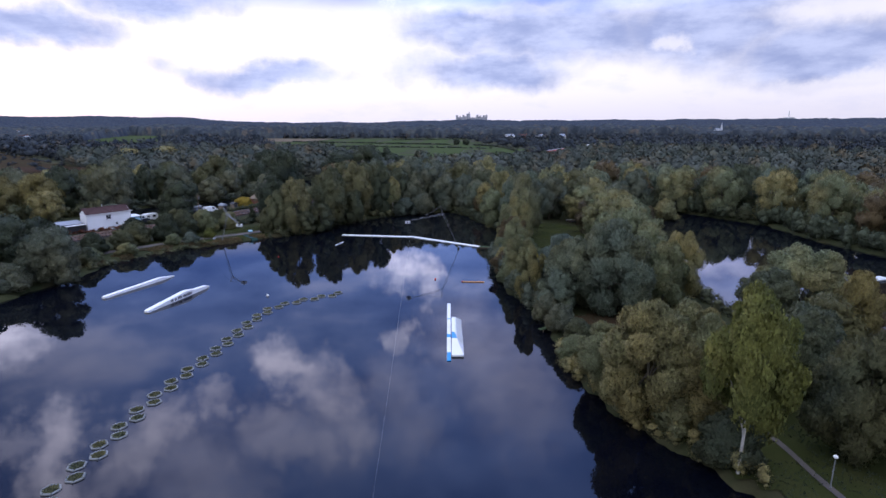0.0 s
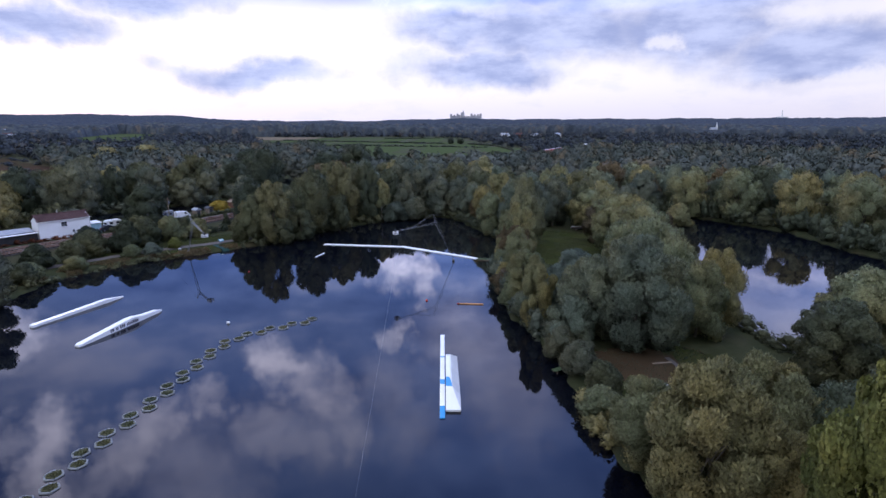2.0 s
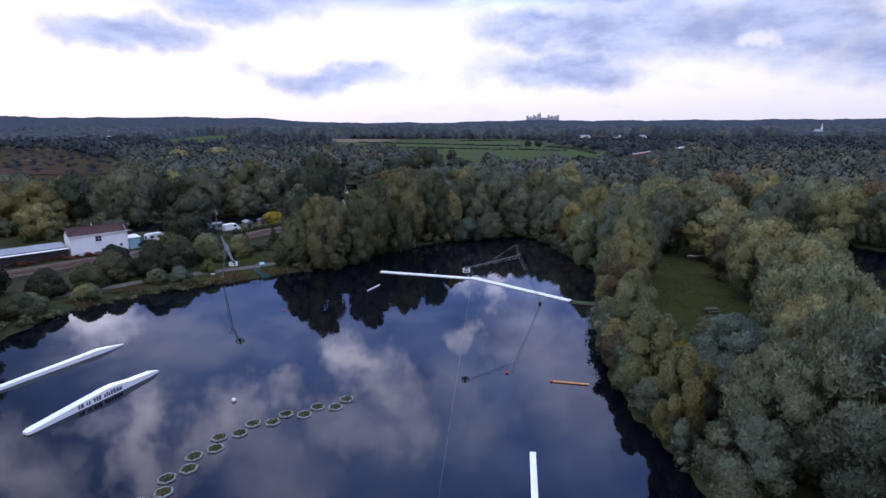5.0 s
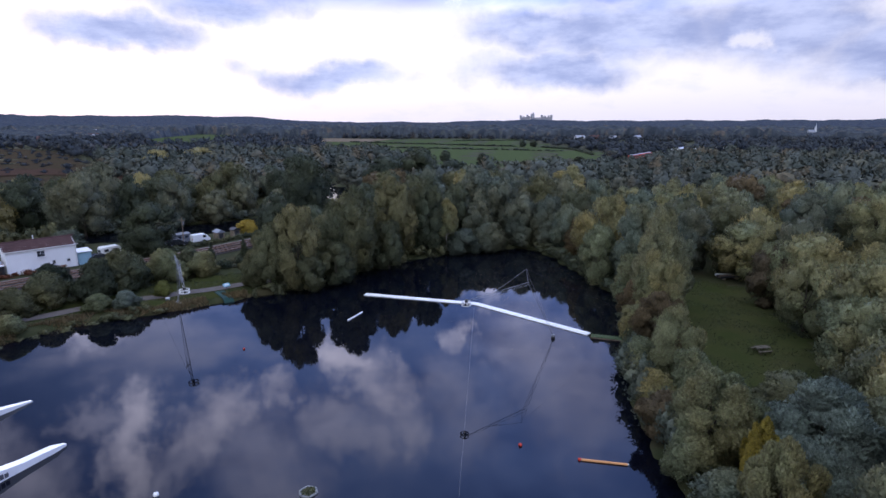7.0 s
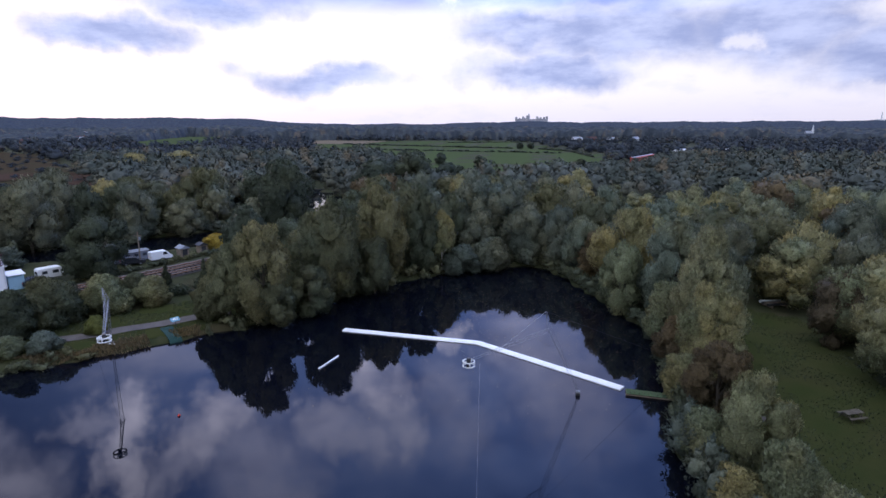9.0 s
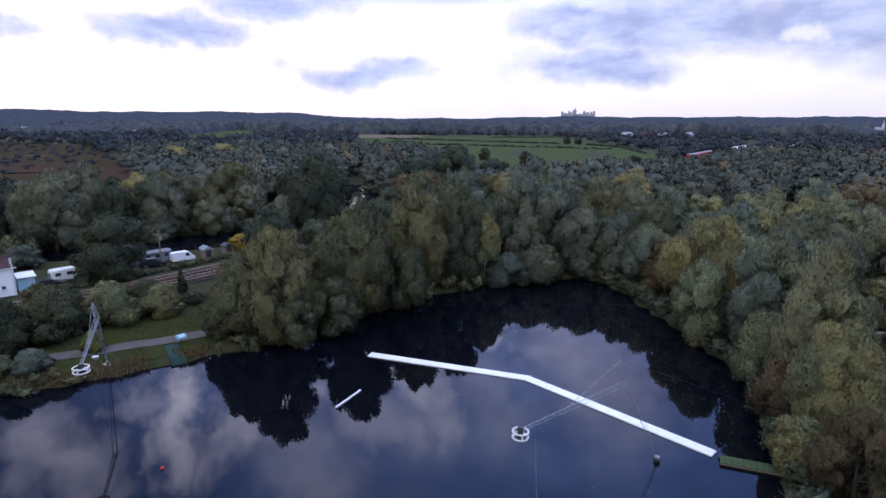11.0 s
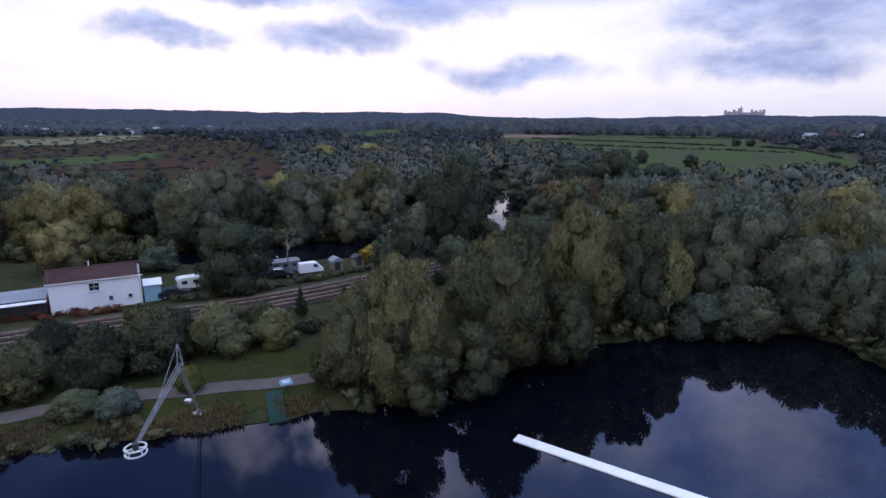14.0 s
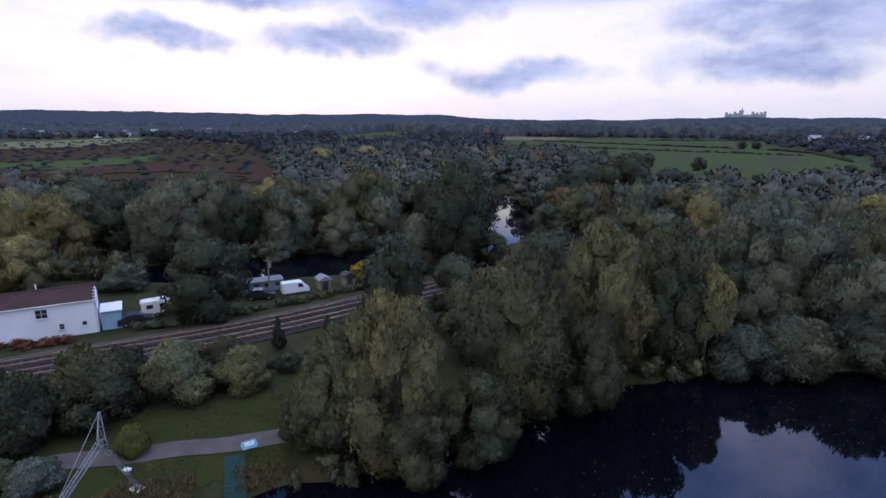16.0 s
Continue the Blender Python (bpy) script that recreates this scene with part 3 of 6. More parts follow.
sheet("red_heath", [(-303, 218), (-264, 280), (-224, 294), (-222, 318), (-300, 322), (-322, 276)], RED_HEATH, "red-brown dying bracken in the marsh", "field", lift=0.5, step=6)
sheet("red_heath", [(-178, 262), (-208, 272), (-244, 322), (-215, 334), (-182, 287)], RED_HEATH, "red-brown dying bracken in the marsh", "field", lift=0.5, step=6)
sheet("pale_meadow", [(-728, 420), (-567, 342), (-560, 420), (-640, 520), (-772, 612)], PALE_FIELD, "pale meadow at the far side of the marsh", "field", lift=0.5, step=12)
sheet("bank_lawn", [(-69, 110), (-57, 117.5), (-47, 126), (-42, 133), (-48, 140), (-56, 136), (-67, 123), (-73, 110)], LAWN, "mown grass on the lake bank", "grass", lift=0.05, step=1.0)
sheet("island_lawn", [(20, 148), (32, 144), (31, 120), (27, 104), (17, 102), (14, 112), (17, 130)], LAWN, "grass clearing among the trees", "grass", step=1.2)
sheet("point_lawn", [(17, 74), (28, 76), (36, 66), (38, 40), (34, 24), (27, 34), (20, 46), (17, 58)], LAWN, "damp grass on the wooded point", "grass", step=1.2)
sheet("bare_earth", [(16, 74), (25, 75), (27, 69), (24, 65), (17, 68)], DIRT, "bare earth strewn with fallen leaves", "earth", lift=0.09, step=0.8)
ribbon("gravel_track", [(-75, 103), (-65.5, 114.6), (-61.2, 120.4), (-55.6, 125.2), (-50, 129.9), (-45, 134.5)], 2.2, GRAVEL, "pale gravel track along the bank", "track", 0.11, 1.0, 0.12)
ribbon("foot_path", [(25.3, 72.5), (26.4, 66), (27.6, 58), (28.4, 48), (29.2, 40), (30, 30)], 0.55, GRAVEL, "narrow worn foot path through the grass", "path", 0.11, 1.0, 0.06)
ribbon("foot_path", [(16.6, 115.3), (17.1, 109), (17.8, 102.5)], 0.55, GRAVEL, "narrow worn foot path across the clearing", "path", 0.11, 1.0, 0.06)
ribbon("foot_path", [(23.2, 70.8), (25.4, 71.2)], 0.35, WOOD, "plank laid beside the foot path", "path", 0.13, 0.5)
ribbon("rail_bed", RAIL, 7.6, BALLAST, "brown ballast bed of a double railway line", "railway", 0.12, 3.0, 0.2)

# ---- trees ----
ICO = {}
for level in (1, 2):
    b = bmesh.new()
    bmesh.ops.create_icosphere(b, subdivisions=level, radius=1.0)
    b.verts.ensure_lookup_table()
    ICO[level] = (np.array([v.co[:] for v in b.verts]), np.array([[v.index for v in f.verts] for f in b.faces]))
    b.free()

SHAPES = {  # crown bottom, flatness of its masses, feather, lift, size of the boughs
    "willow": (0.02, 0.86, 0.55, 0.55, 0.185),
    "round": (0.03, 0.78, 0.35, 0.15, 0.200),
    "poplar": (0.30, 0.74, 0.40, 0.25, 0.190),
    "bush": (0.00, 0.90, 0.50, 0.40, 0.230),
    "cone": (0.02, 0.60, 0.40, 0.30, 0.230),
}


def crown_arrays(shape, seed, n_boughs, n_puffs, n_cards, length, width, core=2):
    """A crown one metre high and wide: great boughs, rounded puffs on them, leaf sprays over all that shows."""
    rng = np.random.default_rng(seed)
    bottom, flat_z, feather, lift, big = SHAPES[shape]
    S = np.array([1.0, 1.0, flat_z])
    big = min(0.34, big * (15.0 / n_boughs) ** 0.42)  # fewer boughs are larger ones

    def unit(v):
        return v / (np.linalg.norm(v, axis=1)[:, None] + 1e-6)

    def radius(u):
        if shape == "cone":
            return 0.5 * (1.02 - u) ** 0.8
        if shape == "bush":
            return 0.5 * np.sqrt(np.clip(1 - (u * 0.96) ** 2.2, 0.02, 1))
        if shape == "poplar":
            return 0.5 * np.sin(np.pi * np.clip(0.10 + 0.86 * u, 0, 1) ** 0.75) ** 0.6
        side = np.where(u > 0.42, (u - 0.42) / 0.62, (0.42 - u) / 0.60)
        return 0.5 * np.sqrt(np.clip(1 - np.abs(side) ** 2.0, 0.04, 1))

    # boughs spiral up inside the outline of the crown
    u = (np.arange(n_boughs) + rng.uniform(0.2, 0.8, n_boughs)) / n_boughs
    ang = np.arange(n_boughs) * 2.39996 + rng.uniform(-0.6, 0.6, n_boughs)
    br = big * rng.uniform(0.74, 1.22, n_boughs) * (1.0 if shape != "cone" else 1.15 - 0.75 * u)
    reach = np.maximum(radius(u) - br * 0.80, 0.0) * rng.uniform(0.70, 1.10, n_boughs) * (1 + 0.16 * np.cos(ang - rng.uniform(0, 6.28)))
    z = bottom + br * flat_z * 0.6 + (1 - bottom - br * flat_z * 1.6) * u + rng.uniform(-0.04, 0.03, n_boughs)
    B = np.stack([reach * np.cos(ang), reach * np.sin(ang), z], -1)
    # puffs stand out of the boughs, most of them on the upper and outer side
    m = n_puffs * 4
    host = rng.integers(0, n_boughs, m)
    d = unit(rng.normal(size=(m, 3)) + 0.7 * unit(B[host] - np.array([0, 0, 0.35])) + np.array([0, 0, 0.35]))
    pr = br[host] * rng.uniform(0.26, 0.56, m)
    C = B[host] + d * (br[host] * rng.uniform(0.72, 1.0, m))[:, None] * S

    def depth(p, skip=None):
        """How far points lie under the boughs' skins."""
        q = np.linalg.norm((p[:, None, :] - B[None]) / S, axis=2) / br[None]
        if skip is not None:
            q[np.arange(len(p)), skip] = 9.0
        return q.min(1)

    keep = np.argsort(-np.minimum(depth(C, host), 1.1) + rng.uniform(0, 0.25, m))[:n_puffs]
    host, d, pr, C = host[keep], d[keep], pr[keep], C[keep]
    C[:, 2] = np.clip(C[:, 2], pr * flat_z * 0.5, 1.0 - pr * flat_z * 0.9)
    # inner leaf masses
    cv, cf, cn, base = [], [], [], 0
    for centres, rads, level, fill in ((B, br, core, 0.82 if core == 2 else 0.70), (C, pr, 1, 0.76 if core == 2 else 0.64)):
        iv, it = ICO[level]
        for centre, rad in zip(centres, rads):
            cv.append(iv * rad * fill * rng.uniform(0.82, 1.10, (len(iv), 1)) * S + centre)
            cf.append(it + base)
            cn.append(unit(0.65 * iv + 0.55 * unit(cv[-1] - np.array([0, 0, 0.40])) + 0.35 * rng.normal(size=iv.shape)))
            base += len(iv)
    cv, cf, cn = np.concatenate(cv), np.concatenate(cf), np.concatenate(cn)
    cv[:, 2] = np.maximum(cv[:, 2], 0.004)
    # leaf sprays over the skins of puffs and boughs, none of them deep inside
    k = int(n_cards * 2.4)
    centres, rads = np.concatenate([C, B]), np.concatenate([pr, br])
    out = np.concatenate([d, unit(B - np.array([0, 0, 0.3]))])
    weight = np.concatenate([pr ** 2 * 1.3, br ** 2])
    own = rng.choice(len(rads), k, p=weight / weight.sum())
    n = unit(rng.normal(size=(k, 3)) + 0.35 * out[own] + np.array([0, 0, 0.12]))
    p = centres[own] + n * (rads[own] * (0.76 + 0.48 * rng.beta(1.8, 2.2, k)))[:, None] * S
    q = np.full(k, 9.0)
    for i in range(0, len(rads), 12):
        w = np.linalg.norm((p[:, None, :] - centres[None, i:i + 12]) / S, axis=2) / rads[None, i:i + 12]
        w[own[:, None] == np.arange(i, min(i + 12, len(rads)))[None]] = 9.0
        q = np.minimum(q, w.min(1))
    order = np.argsort(-np.minimum(q, 0.96) + rng.uniform(0, 0.06, k))[:n_cards]
    n, p, own = n[order], p[order], own[order]
    r1, r2 = rng.normal(size=(n_cards, 3)), rng.normal(size=(n_cards, 3))
    a = unit(n * feather + unit(np.cross(n, r1)) * (1 - feather) + np.array([0, 0, lift]) + 0.30 * r2)
    b = unit(np.cross(a, n + 0.5 * r1))
    L = (length * rng.uniform(0.55, 1.4, n_cards))[:, None]
    W = (width * rng.uniform(0.55, 1.4, n_cards))[:, None]
    tri = np.stack([p + a * L * 0.6, p - a * L * 0.4 + b * W * 0.6, p - a * L * 0.4 - b * W * 0.6], 1)
    soft = unit(0.50 * n + 0.35 * out[own] + 0.40 * unit(p - np.array([0, 0, 0.40])) + 0.34 * r2 + np.array([0, 0, 0.10]))
    face = np.cross(tri[:, 1] - tri[:, 0], tri[:, 2] - tri[:, 0])
    wrong = (face * soft).sum(1) < 0
    tri[wrong] = tri[wrong][:, [0, 2, 1]]
    V = tri.reshape(-1, 3)
    V[:, 2] = np.maximum(V[:, 2], 0.005)
    tris = np.concatenate([cf, np.arange(len(V)).reshape(-1, 3) + len(cv)])
    top = np.array([1.0, 1.0, 1.0 / np.percentile(V[:, 2], 99.7)])
    cv, V, C = cv * top, V * top, C * top
    return np.concatenate([cv, V]), tris, C, pr, np.concatenate([cn, np.repeat(soft, 3, 0)])


def trunk_mesh(shape, C, size, seed, material, thick):
    rng = random.Random(seed)
    bm = bmesh.new()
    lean = (rng.uniform(-0.03, 0.03), rng.uniform(-0.03, 0.03))
    top = 0.72 if shape != "bush" else 0.4
    pts = [Vector((lean[0] * k * 3, lean[1] * k * 3, top * k)) for k in (-0.02, 0.25, 0.55, 1.0)]
    rads = [thick * 1.35, thick, thick * 0.75, thick * 0.3]
    for i in range(3):
        rod(bm, pts[i], pts[i + 1], rads[i], rads[i + 1], 7)
    order = list(range(len(C)))
    rng.shuffle(order)
    for i in order[:7]:
        base = pts[1].lerp(pts[2], rng.random()) if shape != "bush" else pts[0].lerp(pts[2], rng.random())
        rod(bm, base, base.lerp(Vector(C[i]), 0.85), thick * 0.42, thick * 0.12, 5)
    me = bpy.data.meshes.new("trunk")
    bm.to_mesh(me)
    bm.free()
    me.materials.append(material)
    return me


DETAIL = {"close": (20, 64, 24000, 0.030, 0.017), "near": (18, 56, 11000, 0.028, 0.018), "mid": (13, 36, 4400, 0.036, 0.024), "low": (10, 24, 1300, 0.056, 0.038)}
PROTO = {}
USES = {}
WORDS = {"tan": "brownish-green", "sage": "pale sage-green", "gold": "golden-green", "bramble": "red-brown", "grey": "grey-green", "olive": "olive", "green": "green", "dark": "dark green", "yellow": "golden yellow", "rust": "rust-brown", "lime": "yellow-green", "silver": "silver-grey"}
KINDS = {"willow": ("willow_tree", "feathery upswept crown"), "round": ("broadleaf_tree", "dense rounded crown"), "poplar": ("poplar_tree", "tall crown over a bare pale trunk"),
         "bush": ("bush", "leaves down to the ground"), "cone": ("conifer", "narrow pointed crown")}


def tree(x, y, tall, wide, shape, tone, detail, beside="", lift=None):
    """Plants one tree; trees of one sort share their meshes."""
    key0 = (shape, tone, detail)
    USES[key0] = USES.get(key0, 0) + 1
    key = (*key0, USES[key0] % (3 if detail in ("near", "close") else 2))
    rng = random.Random(int(x * 131 + y * 17))
    z = ground_at(x, y) if lift is None else lift
    wide *= 0.9
    m = pose(x, y, max(z, 0.05) - 0.03, 0, 0, rng.uniform(0, 360)) @ Matrix.Diagonal((wide, wide * rng.uniform(0.88, 1.12), tall, 1))
    if key not in PROTO:
        seed = sum(ord(c) for c in "".join(map(str, key))) * 7 + key[3]
        boughs, puffs, cards, length, width = DETAIL[detail]
        if shape in ("willow",):
            length, width = length * 1.15, width * 0.85
        if shape in ("round", "poplar"):
            length, width = length * 0.8, width * 1.35
        if shape == "bush":
            boughs, puffs, cards, length, width = boughs // 2 + 2, puffs // 2, cards // 2, length * 1.7, width * 1.7
        v, f, C, size, nor = crown_arrays(shape, seed, boughs, puffs, cards, length, width)
        name, look_words = KINDS[shape]
        t = new(name)
        where = beside or "standing in the woods by the water"
        tagged(t, f"{WORDS[tone]} {name.replace('_', ' ')} with {look_words}", "bush" if shape == "bush" else "tree", "trees round the lake")
        crown = new("crown", quick_mesh("crown", v, f, LEAF[tone], nor))
        crown.parent = t
        pale = shape == "poplar" or tone in ("lime",)
        trunk = new("trunk", trunk_mesh(shape, C, size, seed, PALE_BARK if pale else BARK, 0.022 if shape != "poplar" else 0.019))
        trunk.parent = t
        t.matrix_basis = m
        PROTO[key] = t
        return t
    src = PROTO[key]
    made = copy_thing(src, Matrix.Identity(4))
    made.matrix_basis = m
    return made


def plant(rows, detail):
    for x, y, tall, wide, kind in rows:
        shape, tone = kind.split()
        tree(x, y, tall, wide, shape, tone, detail)


# the west and north banks
plant([(-39.3, 133.2, 13.4, 9.5, "willow tan"), (-43.6, 132.2, 10.2, 7.5, "willow tan"), (-46, 131.8, 6, 5.5, "willow green"), (-37, 132, 6, 6, "willow green"), (-33.5, 143.5, 15, 12, "willow green"), (-34, 137, 7, 7, "willow green"), (-28.6, 155, 15.6, 10.5, "willow tan"),
       (-28, 148, 9, 7, "willow green"), (-19.5, 162, 10.8, 6.2, "poplar olive"), (-23.5, 161, 15.2, 9.5, "round green"),        (-16, 163, 5, 8, "bush grey"), (-11, 166, 6, 8, "bush grey")], "near")
plant([(11, 154, 13.2, 11, "willow olive"), (7.5, 162, 8, 8, "bush rust"), (15, 142, 13.5, 10, "willow sage"), (15.6, 131, 14.5, 9, "willow sage"), (14, 123, 10.5, 7.5, "willow olive"),
       (12.4, 114.5, 7.2, 6.5, "willow rust"), (12.5, 134, 7, 6, "bush olive"), (11.8, 106, 8.5, 6, "willow olive"), (12.5, 101, 6, 5, "bush olive"), 
       ], "near")
plant([(24, 84, 11.5, 10, "willow sage"), (23, 76, 13, 12, "willow sage")], "close")
plant([(18, 79, 10, 9, "willow sage"), (15.2, 75.5, 6.4, 6, "willow sage"), (31, 79, 9.5, 7, "willow olive"), (34.5, 82, 10.5, 7, "willow olive"), (15.0, 68.6, 3.6, 4.0, "bush grey"), (16.2, 64.4, 3.2, 4, "bush green"), (15.2, 60.2, 2.8, 3.6, "bush olive"), (13.8, 73.2, 3.6, 4, "bush grey"),
       (23.6, 39.2, 14.8, 6.5, "poplar lime"), (29, 50, 8.4, 8, "round green"),
       (34, 42, 10.4, 8.5, "willow green"), (36, 53, 9, 9, "round green"), (45, 71, 11.5, 11, "round olive"), (39, 66, 9, 9, "round green")], "near")
# those that the camera passes closest
plant([(12.2, 82.5, 8.2, 5.0, "willow olive"), (18.5, 90.5, 8.0, 9.5, "willow silver"), (11.8, 93, 7.2, 7.5, "willow olive"), (13.3, 87.8, 6.6, 2.8, "willow yellow"), (16, 86, 6.2, 6, "willow silver"), (23, 91, 7, 8, "willow sage"),
       (17, 54, 6.4, 7, "willow olive"), (19.5, 48, 10.5, 9.0, "willow olive"), (24, 51, 9.4, 8.5, "willow olive"), (22.6, 46, 7, 6.5, "willow olive")], "close")
plant([(21.3, 45.2, 3.6, 4.5, "bush olive"), (23.8, 41.2, 4.2, 5, "bush green"), (18.4, 49.6, 3.2, 4.5, "bush sage"), (9.6, 101, 3.6, 4.2, "bush olive"), (9.3, 96.5, 3.8, 4.6, "bush rust"), (10, 90.5, 3.8, 4.4, "bush olive"), (11, 86.4, 3.4, 4.2, "bush sage"),
       (9.4, 108, 4, 4.4, "bush olive"), (10.8, 118.6, 4.6, 5, "bush olive"), (12, 127.5, 5, 5, "bush rust")], "near")
# the rest of the point and the far shores of the small lake
plant([(-14, 171, 9.6, 9, "willow grey"), (-4.6, 173, 11, 10, "willow grey"), (0.8, 171, 11, 8, "willow grey"), (5, 165, 10, 8, "willow sage"), (-9, 181, 13, 11, "willow grey"), (-13.4, 187, 14.8, 15, "willow grey"), (-1, 185, 13.4, 12, "willow green"), (-19, 174, 12.5, 9, "willow green"), (7, 176, 12, 11, "willow green"), (1.5, 169, 6, 7, "bush grey"), (-17, 182, 13.5, 10, "willow grey"), (-4.5, 171, 6, 7, "bush grey"), (-21.5, 167, 7, 7, "bush green"),
       (9, 145, 10, 8, "willow olive"), (25, 153, 12, 9, "willow grey"), (33, 150, 10, 11, "willow olive"), (36, 133, 11, 12, "willow olive"), (36, 116, 11.4, 13, "willow olive"), (33, 104, 11, 10, "willow olive"),
       (40, 121, 9, 9, "willow rust"), (31, 110, 9, 9, "willow olive"), (32, 124, 9.5, 9, "willow olive"), (28.5, 101, 8, 8, "round green"), (19, 98, 5.5, 6, "round green"), (32.5, 135, 9, 8, "willow rust"), (40, 140, 10, 10, "willow olive"), (28, 97, 9, 9, "willow olive"), (33, 92, 10, 8, "willow olive"), (42, 150, 11, 10, "willow grey"), (20, 158, 11, 10, "willow grey"),
       (13, 163, 11, 10, "willow grey"), (45.6, 60.5, 10.4, 5.4, "poplar gold"), (50, 66, 8, 7, "willow rust"), (42, 60, 8, 9, "round green"), (52, 48, 10, 10, "round green"), (47, 42, 10, 9, "round olive"), (40, 30, 11, 9, "round green")], "mid")
plant([(66, 172, 13, 12, "willow olive"), (76, 165, 14, 13, "willow olive"), (86, 154, 14, 12, "willow olive"), (92, 140, 14, 13, "willow olive"), (94, 124, 12.4, 12, "willow rust"), (98, 112, 12, 12, "willow olive"),
       (106, 100, 12, 12, "willow rust"), (118, 86, 13, 12, "willow olive"), (55, 178, 12, 11, "willow grey"), (122, 68, 13, 12, "willow green"), (100, 132, 13, 12, "willow olive"), (98, 150, 14, 13, "willow olive"),
       (84, 172, 14, 12, "willow green"), (112, 118, 14, 13, "willow green"), (58, 158, 6, 7, "bush olive")], "mid")
# scrub between the bank and the railway
plant([(-65, 121, 6.2, 6.5, "bush dark"), (-64.5, 126, 6.4, 7.5, "bush green"), (-62, 132, 5.4, 6.6, "bush olive"), (-66.5, 130, 4.6, 6, "bush dark"), (-57.5, 136, 4.2, 5.2, "bush olive"), (-60.5, 136.5, 4.5, 5, "bush green"),
       (-57, 124.3, 2.4, 2.8, "bush lime"), (-58.5, 118.2, 2.6, 3.8, "bush silver"), (-61, 144, 3.7, 2.1, "cone dark"), (-55, 145, 4.8, 2.6, "cone dark"), (-70, 117, 5, 6.5, "bush green"), (-73, 121, 5, 6, "bush dark"),
       (-61.5, 116.5, 2.5, 4, "bush olive"), (-70, 112, 4, 5.5, "bush green"), (-73, 107, 4.5, 6, "bush dark"), (-66, 107, 2.4, 4, "bush olive"), (-69, 100, 3, 5, "bush olive"), (-66.5, 88, 9.4, 10, "willow grey"), (-69.5, 82, 4.5, 7, "bush grey"), (-68.5, 98.5, 3.4, 5, "bush green")], "near")
plant([(-76, 147, 10.8, 11, "round dark"), (-59, 184, 17.5, 13, "round dark"), (-54, 188, 6, 7, "round green"), (-80, 95, 10, 11, "round dark"), (-84, 86, 11, 12, "round dark"), (-78, 78, 10, 11, "round green"),
       (-92, 98, 11, 12, "round dark"), (-82, 104, 8, 9, "bush dark"), (-78, 70, 10, 10, "round dark"), (-88, 76, 12, 12, "round dark"), 
       (-118.4, 152, 12.2, 12, "willow gold"), (-127, 147.5, 11.6, 10, "willow gold"), (-110, 143, 8.5, 9, "willow olive"), (-134, 143, 10, 11, "willow rust"), (-106, 165, 15.5, 14, "willow grey"), (-113, 179, 15.6, 14, "willow grey"), (-94, 181, 13, 11, "willow grey"), (-85, 186, 9, 10, "willow grey"), (-136, 165, 12, 13, "willow grey"), (-221, 210, 9, 15, "willow grey"),
       (-155, 208, 6, 10, "willow green"), (-172, 214, 6, 11, "willow grey"), (-101, 190, 13, 13, "willow green"), (-109, 208, 10, 13, "willow grey"), (-90, 202, 14.5, 14, "willow green"), (-78, 210, 12, 11, "round dark"), (-78, 222, 14, 12, "round dark"), (-84, 240, 15, 14, "round dark"), (-53, 215, 8, 9, "round green"), (-54, 246, 14.4, 18, "round dark"), (-44.6, 262, 16.5, 16, "round dark"), (-36, 278, 11.6, 15, "round dark"), (-62, 268, 12, 14, "round green"), (-30, 246, 9, 12, "round green"), (-8.5, 334, 6.7, 11, "round dark"), (7.7, 359, 8, 10, "round dark"), (25, 392, 7.1, 9, "round dark"), (-24, 308, 5, 11, "round green"), (-182, 298, 13, 18, "round olive"),
       (-176, 322, 13, 19, "round olive"), (-93, 178.5, 4.5, 9, "bush grey"), (-97, 150, 4, 7, "bush grey"), (-126, 214, 9, 12, "willow grey"), (-118, 192, 9, 12, "willow green"), (-120, 178, 7, 11, "willow grey"),
       (-150, 184, 9, 12, "willow green"), (-100, 196, 8.5, 11, "willow green"), (-112, 175, 5, 9, "bush grey"), (-77, 203, 5, 8, "bush grey"), (-170, 190, 10, 13, "willow grey"), (-145, 190, 8, 11, "round green"), (-128, 204, 9, 12, "willow grey"),
       (-68, 171, 3.4, 6, "bush yellow"), (-47, 160, 9, 9, "round green"), (-41, 152, 9, 8, "round green"), (-38, 165, 12, 10, "round green")], "mid")

# ---- woods ----
rng = np.random.default_rng(5)


def scatter(count, x0, x1, y0, y1, gap, test):
    pts, cells = [], {}
    tries = rng.uniform((x0, y0), (x1, y1), (count, 2))
    ok = test(tries[:, 0], tries[:, 1])
    for (x, y) in tries[ok]:
        c = (int(x // gap), int(y // gap))
        if any((x - a) ** 2 + (y - b) ** 2 < gap * gap for i in (-1, 0, 1) for j in (-1, 0, 1) for a, b in cells.get((c[0] + i, c[1] + j), ())):
            continue
        cells.setdefault(c, []).append((x, y))
        pts.append((x, y))
    return pts


PASTURE = [(-350, 960), (-215, 960), (-30, 1010), (20, 760), (60, 560), (45, 440), (10, 372), (-60, 400), (-110, 440), (-170, 500), (-240, 640)]
STUBBLE_EDGE = [(-420, 840), (-300, 800), (-235, 830), (-230, 960), (-350, 985)]
MEADOW = [(-40, 345), (-12, 322), (-8, 300), (-20, 296), (-46, 335)]
FAR_MEADOW = [(-760, 1240), (-590, 820), (-430, 650), (-420, 700), (-560, 1150)]
